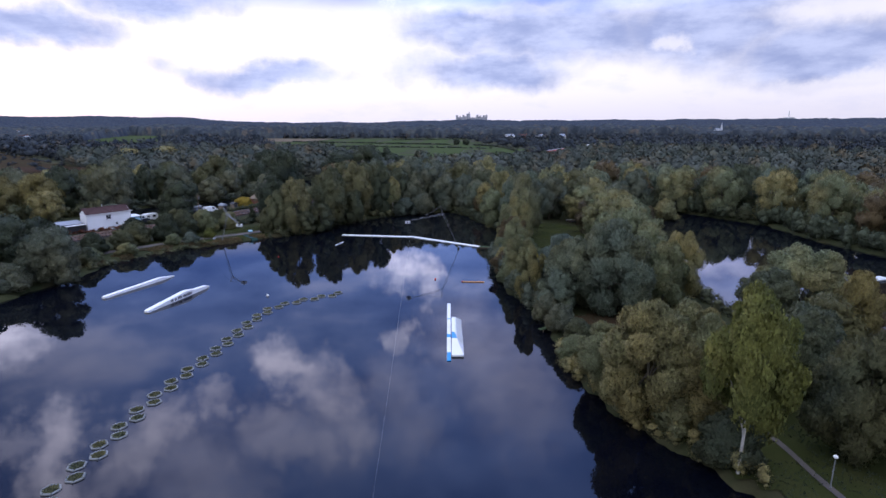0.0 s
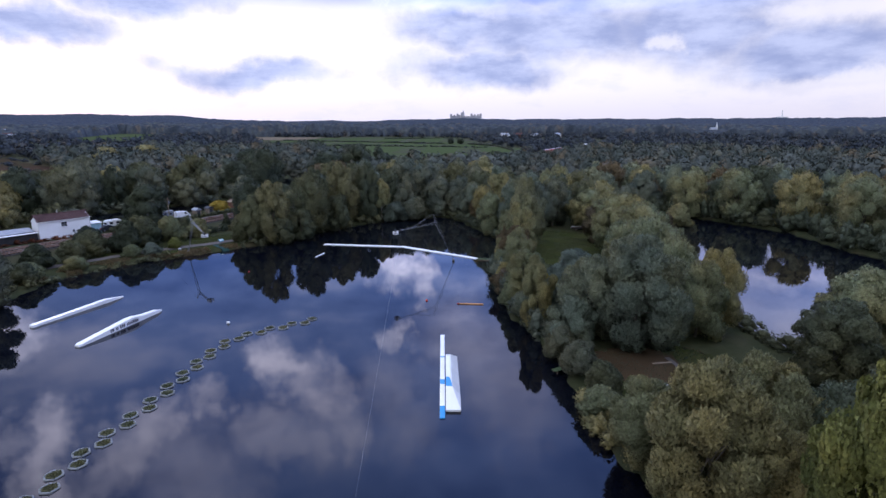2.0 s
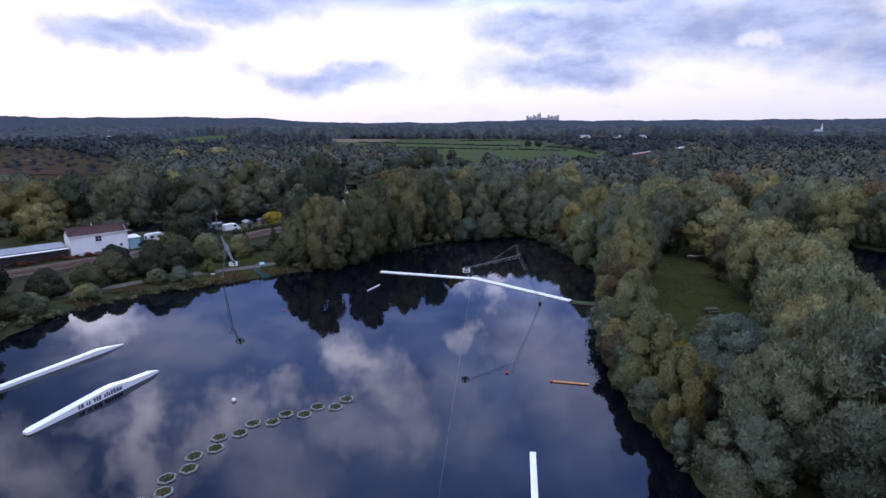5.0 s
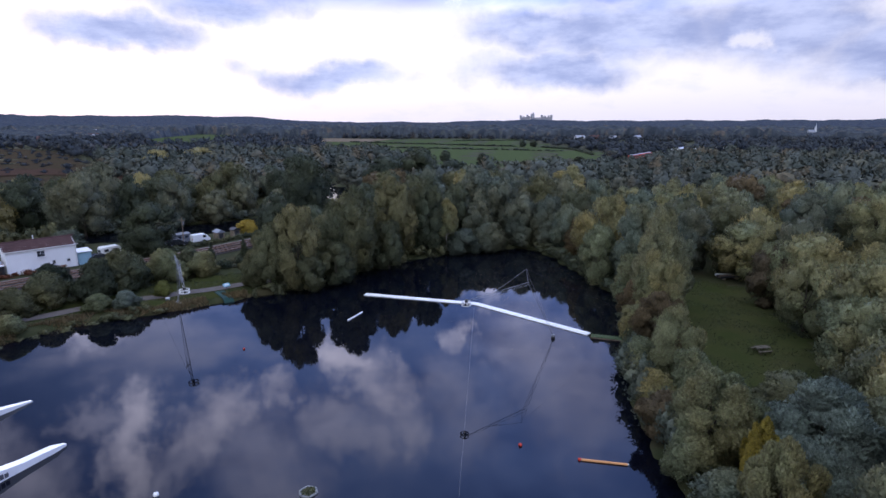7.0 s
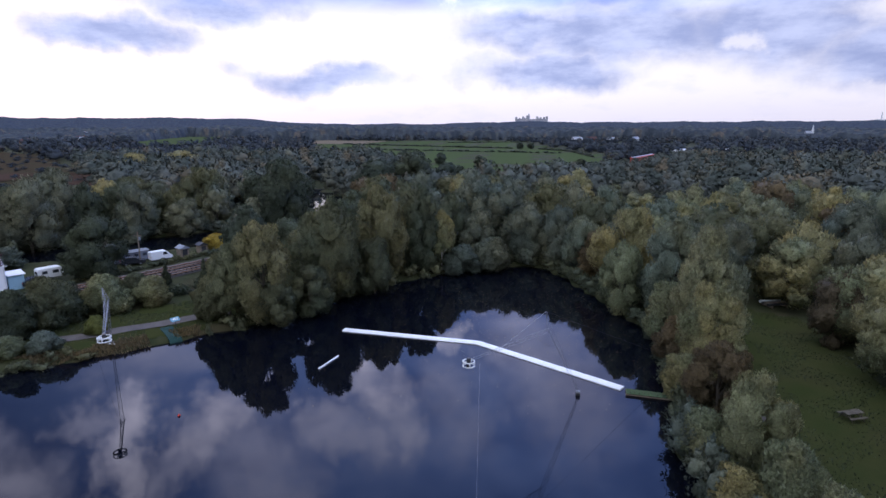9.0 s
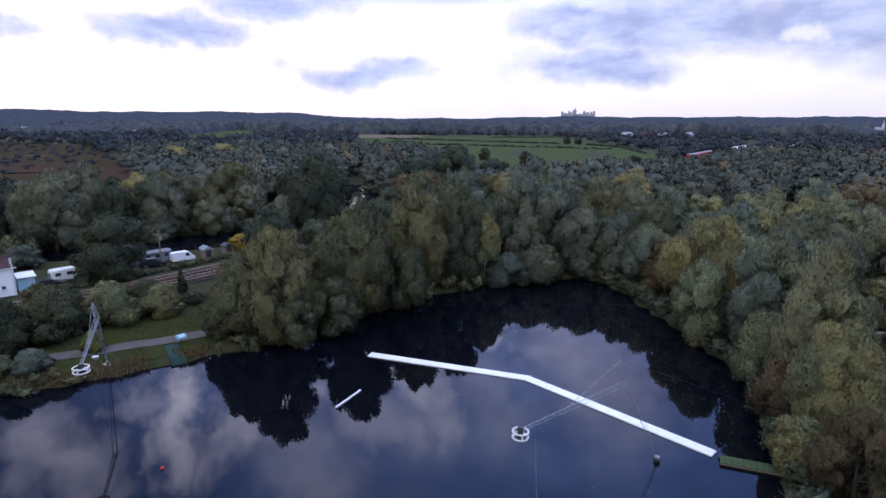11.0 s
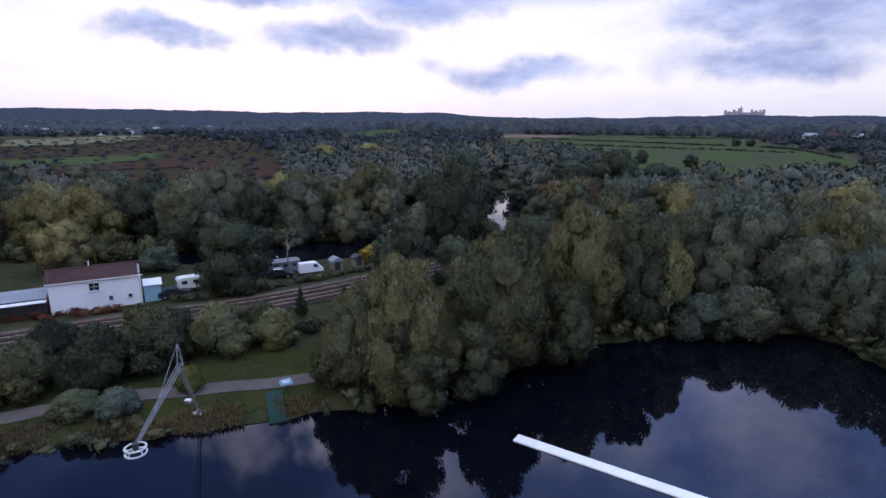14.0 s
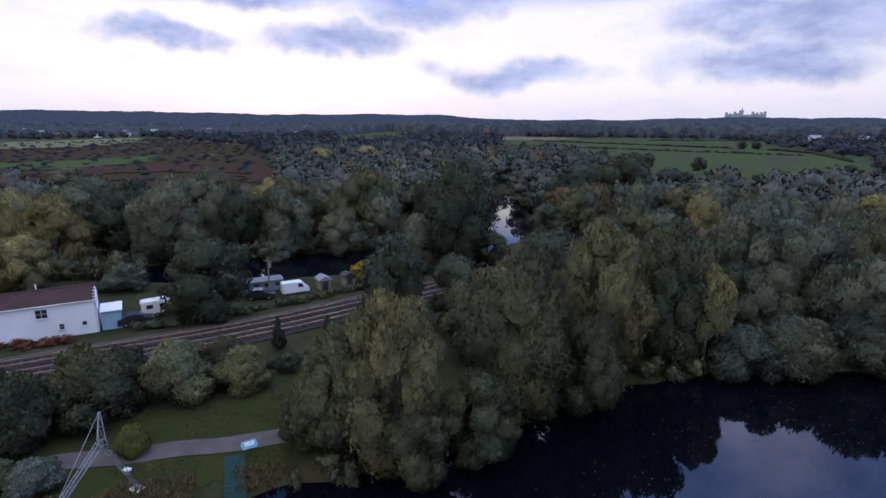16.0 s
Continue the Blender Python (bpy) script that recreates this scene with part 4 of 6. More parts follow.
MARSH = [(-800, 640), (-430, 500), (-250, 345), (-172, 262), (-138, 218), (-130, 198), (-160, 186), (-230, 176), (-400, 205), (-760, 380)]
YARD = [(-104, 110), (-82, 124), (-62, 162), (-60, 178), (-74, 172), (-86, 160), (-108, 130)]


TRAIN_GAP = [(18, 372), (50, 395), (118, 530), (96, 540), (20, 400)]  # low ground beside the line


def dry(x, y, gap=3.0):
    ok = (to_line(x, y, RAIL) > 8.0) & (to_edge(x, y, TRAIN_GAP) > 0)
    for loop in (LAKE, POND, RIVER):
        ok &= to_edge(x, y, loop) > gap
    for loop in (PASTURE, STUBBLE_EDGE, MEADOW, FAR_MEADOW, YARD):
        ok &= to_edge(x, y, loop) > 2
    return ok


taken = [(o.location.x, o.location.y) for o in scene.objects if o.parent is None and o.get("group") == "trees round the lake"]
TX = np.array(taken)


def free(x, y, gap):
    ok = np.ones(x.shape, bool)
    for a, b in TX:
        ok &= (x - a) ** 2 + (y - b) ** 2 > gap * gap
    return ok


# trees one can still tell apart, behind the banks
def behind_banks(x, y):
    west = (y > 150) | ((x < -105) & (y < 130))
    reach = [(-24, 116), (-66, 240), (-74, 236), (-60, 190)]  # the open reach of the river
    return dry(x, y) & free(x, y, 6.5) & (to_edge(x, y, reach) > 2) & west & (to_edge(x, y, MARSH) > 4) & ~((x > 5) & (x < 60) & (y < 150)) & ~((x > -100) & (x < -60) & (y < 150))


belt = scatter(5000, -190, 130, 95, 262, 8.2, behind_banks)
belt.sort(key=lambda p: p[0] ** 2 + p[1] ** 2)
choices = ["willow grey", "round green", "round dark", "willow olive", "willow grey", "round grey", "round olive", "willow green", "willow grey", "round green", "round rust", "willow grey", "round dark"]
sunny = ["willow olive", "willow sage", "round olive", "willow olive", "round rust", "round sage", "willow sage", "round green"]
for x, y in belt[:170]:
    pool = sunny if x > 8 else choices
    shape, tone = pool[int(rng.integers(0, len(pool)))].split()
    low = 0.62 if y > 205 and 18 < x < 46 else 1.0
    tree(x, y, rng.uniform(8.5, 13) * low, rng.uniform(8, 12), shape, tone, "low")
rest = belt[170:]


def wood_mesh(name, spots, sizes, material, variants, label):
    """Many trees of a distant wood as one mesh."""
    Vs, Fs, Ns, base = [], [], [], 0
    for (x, y), (tall, wide) in zip(spots, sizes):
        v, f, _, _, n = variants[int(rng.integers(0, len(variants)))]
        a = rng.uniform(0, 2 * math.pi)
        c, s = math.cos(a), math.sin(a)
        Vs.append(np.column_stack([(v[:, 0] * c - v[:, 1] * s) * wide + x, (v[:, 0] * s + v[:, 1] * c) * wide + y, v[:, 2] * tall]))
        Ns.append(np.column_stack([n[:, 0] * c - n[:, 1] * s, n[:, 0] * s + n[:, 1] * c, n[:, 2]]))
        Fs.append(f + base)
        base += len(v)
    heights = height(np.array([p[0] for p in spots]), np.array([p[1] for p in spots]))
    for v, h in zip(Vs, heights):
        v[:, 2] += h - 0.1
    me = quick_mesh(name, np.concatenate(Vs), np.concatenate(Fs), material, np.concatenate(Ns))
    return tagged(new(name, me), label, "woodland", kind="stuff")


near_variants = [crown_arrays(s, 90 + i, 5, 8, 400, 0.074, 0.050, 1) for i, s in enumerate(("round", "willow", "round", "willow", "bush", "round"))]
hedge_variants = [crown_arrays("bush", 60 + i, 3, 5, 210, 0.085, 0.055, 1) for i in range(4)]
far_variants = [crown_arrays(s, 70 + i, 4, 2, 64, 0.13, 0.09, 1) for i, s in enumerate(("round", "willow", "bush", "round"))]
mid = scatter(9000, -470, 330, 120, 480, 10.2, lambda x, y: dry(x, y) & free(x, y, 6) & (to_edge(x, y, MARSH) > 0) & ((np.abs(x + 30) > 160) | (y > 262)) & (np.hypot(x + 5, y - 60) < 415) & (x < 0.95 * y + 60) & (x > -1.6 * y - 60))


def open_front(x, y):
    """The open ground before the pasture, with its hedgerow."""
    return (to_edge(x, y, [(-75, 285), (-40, 275), (-14, 300), (6, 345), (24, 395), (20, 430), (-75, 430), (-92, 340)]) > 0) | (to_line(x, y, [(-75, 415), (-45, 405), (-20, 385), (10, 366), (45, 400)]) < 5)


def wood_size(x, y):
    """Bushes before the pasture, taller woods beside it."""
    before = math.exp(-(((x + 15) / 60) ** 2)) * (y > 320)
    before = max(before, 0.8 * math.exp(-(((x - 0.182 * (y - 51.5) + 2.6) / 16) ** 2)) * (y > 225))  # low scrub towards the line
    return rng.uniform(9, 13.5) * (1.0 - 0.5 * before), rng.uniform(11.5, 15.5) * (1.0 - 0.4 * before)


spots = [p for p in rest + mid if open_front(np.array([p[0]]), np.array([p[1]]))[0]]
wood_mesh("woodland", spots, [wood_size(*p) for p in spots], WOOD_LEAF, near_variants, "mixed autumn woodland of dark and grey-green trees")
scrub = scatter(1700, -700, -126, 170, 600, 9.5, lambda x, y: to_edge(x, y, MARSH) < -2)
wood_mesh("marsh_scrub", scrub, [(rng.uniform(1.0, 2.8) * (1.8 if y < 240 else 1.0), rng.uniform(3.5, 7.5)) for x, y in scrub], HAZED_FAR_LEAF, far_variants, "low dark scrub dotted over the marsh")


def dome_field(x, y, gap, seed):
    """Rounded crowns packed side by side: height over the ground from 0 to 1."""
    best = np.zeros(x.shape)
    cx, cy = np.floor(x / gap), np.floor(y / gap)
    for i in (-1, 0, 1):
        for j in (-1, 0, 1):
            a, b = cx + i, cy + j
            h1 = np.mod(np.sin(a * 127.1 + b * 311.7 + seed) * 43758.5453, 1.0)
            h2 = np.mod(np.sin(a * 269.5 + b * 183.3 + seed) * 24634.6345, 1.0)
            h3 = np.mod(np.sin(a * 419.2 + b * 371.9 + seed) * 13758.2311, 1.0)
            d = np.hypot(x - (a + 0.2 + 0.6 * h1) * gap, y - (b + 0.2 + 0.6 * h2) * gap) / (gap * (0.62 + 0.25 * h3))
            best = np.maximum(best, (0.5 + 0.5 * h3) * np.sqrt(np.clip(1 - d * d, 0, 1)))
    return best


def canopy(name, r0, r1, ratio, turn, gap, tall, label, seed, material):
    """The closed canopy of distant woods as one rolling surface."""
    rows = [r0]
    while rows[-1] < r1:
        rows.append(rows[-1] * ratio)
    az = np.radians(np.arange(-70, 44.01, turn))
    R, A = np.meshgrid(np.array(rows), az, indexing="ij")
    jit = np.random.default_rng(seed)
    R = R * (1 + jit.uniform(-0.3, 0.3, R.shape) * (ratio - 1))
    A = A + jit.uniform(-0.3, 0.3, A.shape) * radians(turn)
    X, Y = R * np.sin(A) - 5, R * np.cos(A) + 60
    open_land = (to_edge(X, Y, MARSH) < 3) | ~dry(X, Y, 6)
    meadow = np.sin(X * 0.0105 + 1.0) + np.cos(Y * 0.012 + X * 0.004) < -0.85
    wood = ~open_land & ~(meadow & (R > 1120) & (R < 2300))
    deg = np.degrees(A)
    town = 1.0 - 0.62 * smooth_step(deg, -33, -40) * (R < 1950)      # gardens of the town
    town = town * (1.0 - 0.6 * smooth_step(to_line(X, Y, [(430, 1020), (690, 1600)]), 60, 30))  # open ground before the church
    H = tall * (0.10 + 0.62 * dome_field(X, Y, gap, seed) + 0.38 * dome_field(X + 37, Y, gap * 2.1, seed + 5)) * town * (0.88 + 0.16 * np.sin(X * 0.011 + 2) * np.cos(Y * 0.009))
    H[0] = -0.8
    Z = height(X, Y) + np.where(wood, H, -0.8)
    ids = np.arange(X.size).reshape(X.shape)
    q = np.stack([ids[:-1, :-1], ids[:-1, 1:], ids[1:, 1:], ids[1:, :-1]], -1).reshape(-1, 4)
    q = q[wood.ravel()[q].any(1)]
    me = quick_mesh(name, np.stack([X, Y, Z], -1).reshape(-1, 3), q, material)
    me.polygons.foreach_set("use_smooth", [True] * len(me.polygons))
    tagged(new(name, me), label, "woodland", kind="stuff")


# both canopies wear leaf colours tinted blue for haze
canopy("horizon_woodland", 1010, 2000, 1.0065, 0.17, 17, 25.0, "tall dark woods across the plain", 3, HAZED_FAR_LEAF)
canopy("horizon_woodland", 1990, 4700, 1.016, 0.2, 30, 19.0, "dark wooded plain and ridge along the horizon", 8, HAZED_HORIZON_LEAF)


def far_wood(x, y):
    """Woods, thickets and hedgerow trees between the near woods and the plain."""
    r, deg = np.hypot(x + 5, y - 60), np.degrees(np.arctan2(x + 5, y - 60))
    glade = np.sin(x * 0.021 + 1.2) + np.cos(y * 0.018 + x * 0.006) < -0.75
    return dry(x, y) & (to_edge(x, y, MARSH) > 0) & (deg > -72) & (deg < 44) & ~glade, r


near_far = scatter(9000, -600, 420, 150, 700, 11.0, lambda x, y: (lambda ok, r: ok & (r > 395) & (r < 620))(*far_wood(x, y)))
deep_far = scatter(9000, -1000, 760, 250, 1100, 15.5, lambda x, y: (lambda ok, r: ok & (r > 610) & (r < 1040))(*far_wood(x, y)))
far_spots = near_far + deep_far
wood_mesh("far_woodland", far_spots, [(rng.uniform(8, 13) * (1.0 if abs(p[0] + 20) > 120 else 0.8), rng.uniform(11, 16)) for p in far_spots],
          HAZED_FAR_LEAF, far_variants, "distant autumn woods and thickets towards the horizon")

# ---- on the lake ----
def floating_pier():
    t = thing("floating_pier", "long white plastic floating pier with a bend", "pier")
    pts = [Vector((-27.7, 131.7, 0)), Vector((-10.1, 129.95, 0)), Vector((5.35, 120.15, 0))]
    half = 0.52
    d0, d1 = (pts[1] - pts[0]).normalized(), (pts[2] - pts[1]).normalized()
    n0, n1 = Vector((-d0.y, d0.x, 0)), Vector((-d1.y, d1.x, 0))
    miter = (n0 + n1).normalized() * half / math.cos(n0.angle(n1) / 2)
    for a, b, na, nb in ((pts[0], pts[1], n0 * half, miter), (pts[1], pts[2], miter, n1 * half)):
        bm = bmesh.new()
        slab(bm, [(a + na)[:2], (b + nb)[:2], (b - nb)[:2], (a - na)[:2]], -0.15, 0.13)
        bmesh.ops.bevel(bm, geom=list(bm.edges), offset=0.04, segments=1, affect="EDGES")
        part("deck_section", bm, WHITE, t)
        n = int((b - a).length / 1.5)
        for i in range(1, n):
            p = a.lerp(b, i / n)
            d, w = (b - a).normalized(), (na.lerp(nb, i / n))
            bm = bmesh.new()
            slab(bm, [(p + w * 0.98 - d * 0.02)[:2], (p + w * 0.98 + d * 0.02)[:2], (p - w * 0.98 + d * 0.02)[:2], (p - w * 0.98 - d * 0.02)[:2]], 0.10, 0.133)
            part("seam", bm, OFFWHITE, t)
    return t


def landing_stage():
    t = thing("landing_stage", "narrow green mossy landing stage joining pier to bank", "jetty", (5.5, 119.3, 0), -7)
    for i in range(12):
        part("plank", boxed(0.05 + i * 0.42, 0.44 + i * 0.42, -0.55, 0.55, 0.20, 0.26, 0.008), GREEN_DECK, t)
    for y in (-0.45, 0.45):
        part("beam", boxed(0, 5.1, y - 0.06, y + 0.06, 0.04, 0.20), WOOD, t)
    for x in (0.4, 2.6, 4.8):
        part("post", rod(bmesh.new(), (x, 0, -1.2), (x, 0, 0.2), 0.08), WOOD, t)


def bank_stage():
    t = thing("bank_platform", "small weathered green wooden platform at the lake edge", "jetty", (12.4, 69.4, 0), 35)
    for i in range(5):
        part("plank", boxed(i * 0.5, i * 0.5 + 0.46, -0.35, 0.35, 0.30, 0.36, 0.008), GREEN_DECK, t)
    for x in (0.3, 2.2):
        for y in (-0.3, 0.3):
            part("post", rod(bmesh.new(), (x, y, -1.0), (x, y, 0.30), 0.06), WOOD, t)


def slider_rail():
    """The long thin rail of the wakeboard obstacle, rising out of the water."""
    t = thing("slider_rail", "long white wakeboard slider rail with blue bands", "wakeboard rail", (0.95, 59.7, 0), 2.2)
    half = 0.24
    stops = [(0.0, 0.10), (1.6, 0.42), (5.0, 0.98), (17.8, 1.0)]

    def z_at(y):
        for (a, za), (b, zb) in zip(stops, stops[1:]):
            if y <= b:
                return za + (zb - za) * (y - a) / (b - a)
        return stops[-1][1]

    cuts = [0.0, 1.6, 4.9, 5.9, 11.2, 11.5, 17.8]
    for i, (a, b) in enumerate(zip(cuts, cuts[1:])):
        bm = bmesh.new()
        va = [bm.verts.new(p) for p in ((-half, a, z_at(a) - 0.42), (half, a, z_at(a) - 0.42), (half, a, z_at(a)), (-half, a, z_at(a)))]
        vb = [bm.verts.new(p) for p in ((-half, b, z_at(b) - 0.42), (half, b, z_at(b) - 0.42), (half, b, z_at(b)), (-half, b, z_at(b)))]
        bm.faces.new(va)
        bm.faces.new(vb[::-1])
        for k in range(4):
            bm.faces.new((va[k], vb[k], vb[(k + 1) % 4], va[(k + 1) % 4]))
        bmesh.ops.recalc_face_normals(bm, faces=bm.faces)
        bmesh.ops.bevel(bm, geom=[e for e in bm.edges if abs(e.verts[0].co.y - e.verts[1].co.y) > 0.1], offset=0.03, segments=1, affect="EDGES")
        part("rail_section" if i % 2 else "blue_band", bm, WHITE if i % 2 else BLUE, t, "" if i % 2 else "bright blue band")
    for y in (7.0, 11.0, 14.0, 17.0):
        part("leg", rod(bmesh.new(), (0, y, -0.8), (0, y, 0.58), 0.07), STEEL, t)


def kicker_ramp():
    """The wedge and roof-shaped kicker floating beside the rail."""
    t = thing("kicker_ramp", "white floating wakeboard kicker with a sloping ramp and blue panel", "wakeboard ramp", (1.22, 60.9, 0), 2.0)
    # ramp, then the ridge whose right flank slopes to the water
    bm = bmesh.new()
    v = [bm.verts.new(p) for p in ((0, 0, 0.05), (1.4, 0, 0.05), (0, 0, 0.24), (1.4, 0, 0.24), (0.0, 2.7, 1.25), (0.62, 2.7, 1.25), (1.42, 1.5, 0.30), (0, 2.7, 0.05), (1.42, 2.7, 0.05), (1.42, 2.7, 0.30))]
    for f in ((0, 1, 3, 2), (2, 3, 6, 5, 4), (1, 8, 9, 6, 3), (0, 2, 4, 7), (4, 5, 9, 8, 7), (5, 6, 9)):
        bm.faces.new([v[i] for i in f])
    bmesh.ops.recalc_face_normals(bm, faces=bm.faces)
    part("ramp", bm, WHITE, t)
    bm = bmesh.new()
    v = [bm.verts.new(p) for p in ((0, 2.7, 0.05), (1.42, 2.7, 0.05), (1.42, 2.7, 0.30), (0.62, 2.7, 1.25), (0, 2.7, 1.25), (0, 11.4, 0.05), (1.30, 11.8, 0.05), (1.30, 11.8, 0.30), (0.52, 10.2, 1.25), (0, 10.2, 1.25), (0, 11.6, 0.6))]
    for f in ((0, 4, 3, 2, 1), (1, 2, 7, 6), (2, 3, 8, 7), (3, 4, 9, 8), (0, 5, 10, 9, 4), (9, 10, 7, 8), (5, 6, 7, 10), (0, 1, 6, 5)):
        bm.faces.new([v[i] for i in f])
    bmesh.ops.recalc_face_normals(bm, faces=bm.faces)
    part("ridge_body", bm, OFFWHITE, t)
    bm = bmesh.new()
    slab(bm, [(0.0, 2.72), (0.62, 2.72), (0.58, 3.5), (0.32, 4.7), (0.0, 4.7)], 1.25, 1.262)
    part("blue_panel", bm, BLUE, t, "bright blue top panel")
    bm = bmesh.new()
    slab(bm, [(0.03, 4.85), (0.44, 4.85), (0.42, 9.8), (0.03, 9.8)], 1.25, 1.258)
    part("top_panel", bm, WHITE, t)
    part("end_board", boxed(0.02, 1.38, -0.04, 0.0, 0.04, 0.24), OFFWHITE, t)


def long_jump(a, b, wide, profile, label, writing=False):
    d = math.degrees(math.atan2(b[1] - a[1], b[0] - a[0])) - 90
    length = math.hypot(b[0] - a[0], b[1] - a[1])
    t = thing("floating_box_slider", label, "wakeboard box", (a[0], a[1], 0), d)
    bm = bmesh.new()
    n = len(profile)
    h = wide / 2
    L = [[bm.verts.new((s * h * taper, y * length, z)) for y, z, taper in profile] for s in (-1, 1)]
    B = [[bm.verts.new((s * h * taper * 0.96, y * length, -0.12)) for y, z, taper in profile] for s in (-1, 1)]
    for i in range(n - 1):
        bm.faces.new((L[0][i], L[1][i], L[1][i + 1], L[0][i + 1]))
        bm.faces.new((B[0][i], B[0][i + 1], B[1][i + 1], B[1][i]))
        for s in (0, 1):
            bm.faces.new((L[s][i], L[s][i + 1], B[s][i + 1], B[s][i]))
    for i in (0, n - 1):
        bm.faces.new((L[0][i], B[0][i], B[1][i], L[1][i]))
    bmesh.ops.recalc_face_normals(bm, faces=bm.faces)
    bmesh.ops.bevel(bm, geom=[e for e in bm.edges if max(v.co.z for v in e.verts) > 0.1], offset=0.03, segments=1, affect="EDGES")
    part("deck", bm, WHITE, t)
    part("waterline_float", boxed(-h * 0.8, h * 0.8, 0.4, length * 0.93, -0.25, -0.02, 0.04), RUBBER, t)
    if writing:
        rng2 = random.Random(3)
        y = length * 0.33
        while y < length * 0.66:
            w = rng2.uniform(0.12, 0.30)
            z0 = 0.16
            part("print_bar", boxed(h * 0.985, h + 0.012, y, y + w, z0, z0 + rng2.uniform(0.34, 0.46)), PRINT, t)
            y += w + rng2.choice((0.06, 0.08, 0.3))


def planter():
    """A hexagonal floating planter with a bed of sedge."""
    t = thing("floating_planter", "grey hexagonal floating planter filled with low green sedge", "planter", group="chain of floating planters")
    R, r = 0.74, 0.55
    for k in range(6):
        a0, a1 = radians(60 * k + 1.5), radians(60 * k + 58.5)
        bm = bmesh.new()
        slab(bm, [(R * math.cos(a0), R * math.sin(a0)), (R * math.cos(a1), R * math.sin(a1)), (r * math.cos(a1), r * math.sin(a1)), (r * math.cos(a0), r * math.sin(a0))], -0.08, 0.11)
        bmesh.ops.bevel(bm, geom=list(bm.edges), offset=0.03, segments=1, affect="EDGES")
        part("float_segment", bm, FLOAT, t)
    bm = bmesh.new()
    slab(bm, [(0.56 * math.cos(radians(60 * k)), 0.56 * math.sin(radians(60 * k))) for k in range(6)], -0.05, 0.05)
    part("soil_bed", bm, SOIL, t)
    rg = np.random.default_rng(11)
    n = 170
    ang, rad = rg.uniform(0, 2 * np.pi, n), 0.53 * np.sqrt(rg.uniform(0, 1, n))
    p = np.stack([rad * np.cos(ang), rad * np.sin(ang), np.full(n, 0.05)], -1)
    d = np.stack([rg.normal(0, 0.10, n), rg.normal(0, 0.10, n), rg.uniform(0.08, 0.26, n)], -1)
    s = np.stack([-np.sin(ang * 5), np.cos(ang * 5), np.zeros(n)], -1) * 0.035
    V = np.stack([p - s, p + s, p + d], 1).reshape(-1, 3)
    sedge = new("sedge", quick_mesh("sedge", V, np.arange(3 * n).reshape(-1, 3), LEAF["green"]))
    sedge.parent = t
    return t


def planter_chain():
    line = [(-27.2, 12), (-27.1, 36), (-27.7, 48), (-27.5, 54), (-26.8, 61), (-26.5, 72), (-25.7, 77.2), (-23, 80.2), (-19, 83.2), (-16.4, 85.6)]
    first, k, carry = None, 0, 0.0
    for (x0, y0), (x1, y1) in zip(line, line[1:]):
        dx, dy = x1 - x0, y1 - y0
        n = math.hypot(dx, dy)
        s = carry
        while s < n:
            side = 0.42 if k % 2 else -0.42
            x, y = x0 + dx * s / n + side * dy / n, y0 + dy * s / n - side * dx / n
            m = pose(x, y, 0.0, random.uniform(-1.5, 1.5), random.uniform(-1.5, 1.5), random.uniform(-14, 14))
            if first is None:
                first = planter()
                first.matrix_basis = m
            else:
                copy_thing(first, m)
            s += 1.47
            k += 1
        carry = s - n


def lattice(a, b, w0, w1, material, parent, name, bays, thin=1.0):
    """A three-chord lattice boom."""
    a, b = Vector(a), Vector(b)
    d = (b - a).normalized()
    side = d.cross(Vector((0, 0, 1)))
    if side.length < 0.1:
        side = Vector((1, 0, 0))
    side.normalize()
    up = side.cross(d)
    corners = [side * 1.0, side * -0.5 + up * 0.87, side * -0.5 - up * 0.87]
    bm = bmesh.new()
    for c in corners:
        rod(bm, a + c * w0, b + c * w1, 0.022 * thin, None, 5)
    for i in range(bays):
        p, q = a.lerp(b, i / bays), a.lerp(b, (i + 1) / bays)
        wp, wq = w0 + (w1 - w0) * i / bays, w0 + (w1 - w0) * (i + 1) / bays
        for k in range(3):
            rod(bm, p + corners[k] * wp, q + corners[(k + 1) % 3] * wq, 0.010 * thin, None, 4)
            rod(bm, q + corners[k] * wq, q + corners[(k + 1) % 3] * wq, 0.010 * thin, None, 4)
    return part(name, bm, material, parent)


def wheel(parent, centre, R):
    c = Vector(centre)
    for z, rr in ((0.0, R), (0.36, R)):
        bm = bmesh.new()
        for k in range(20):
            a0, a1 = 2 * math.pi * k / 20, 2 * math.pi * (k + 1) / 20
            rod(bm, c + Vector((rr * math.cos(a0), rr * math.sin(a0), z)), c + Vector((rr * math.cos(a1), rr * math.sin(a1), z)), 0.06, None, 5)
        part("pulley_rim", bm, OFFWHITE, parent, "white pulley rim")
    for k in range(5):
        a0 = 2 * math.pi * k / 5
        bm = bmesh.new()
        rod(bm, c + Vector((0, 0, 0.2)), c + Vector((R * math.cos(a0), R * math.sin(a0), 0.2)), 0.045, None, 5)
        rod(bm, c + Vector((R * math.cos(a0), R * math.sin(a0), 0.0)), c + Vector((R * math.cos(a0), R * math.sin(a0), 0.36)), 0.04, None, 5)
        part("spoke", bm, WHITE, parent)
    part("hub", rod(bmesh.new(), c + Vector((0, 0, -0.15)), c + Vector((0, 0, 0.65)), 0.17, None, 10), DARK_STEEL, parent)


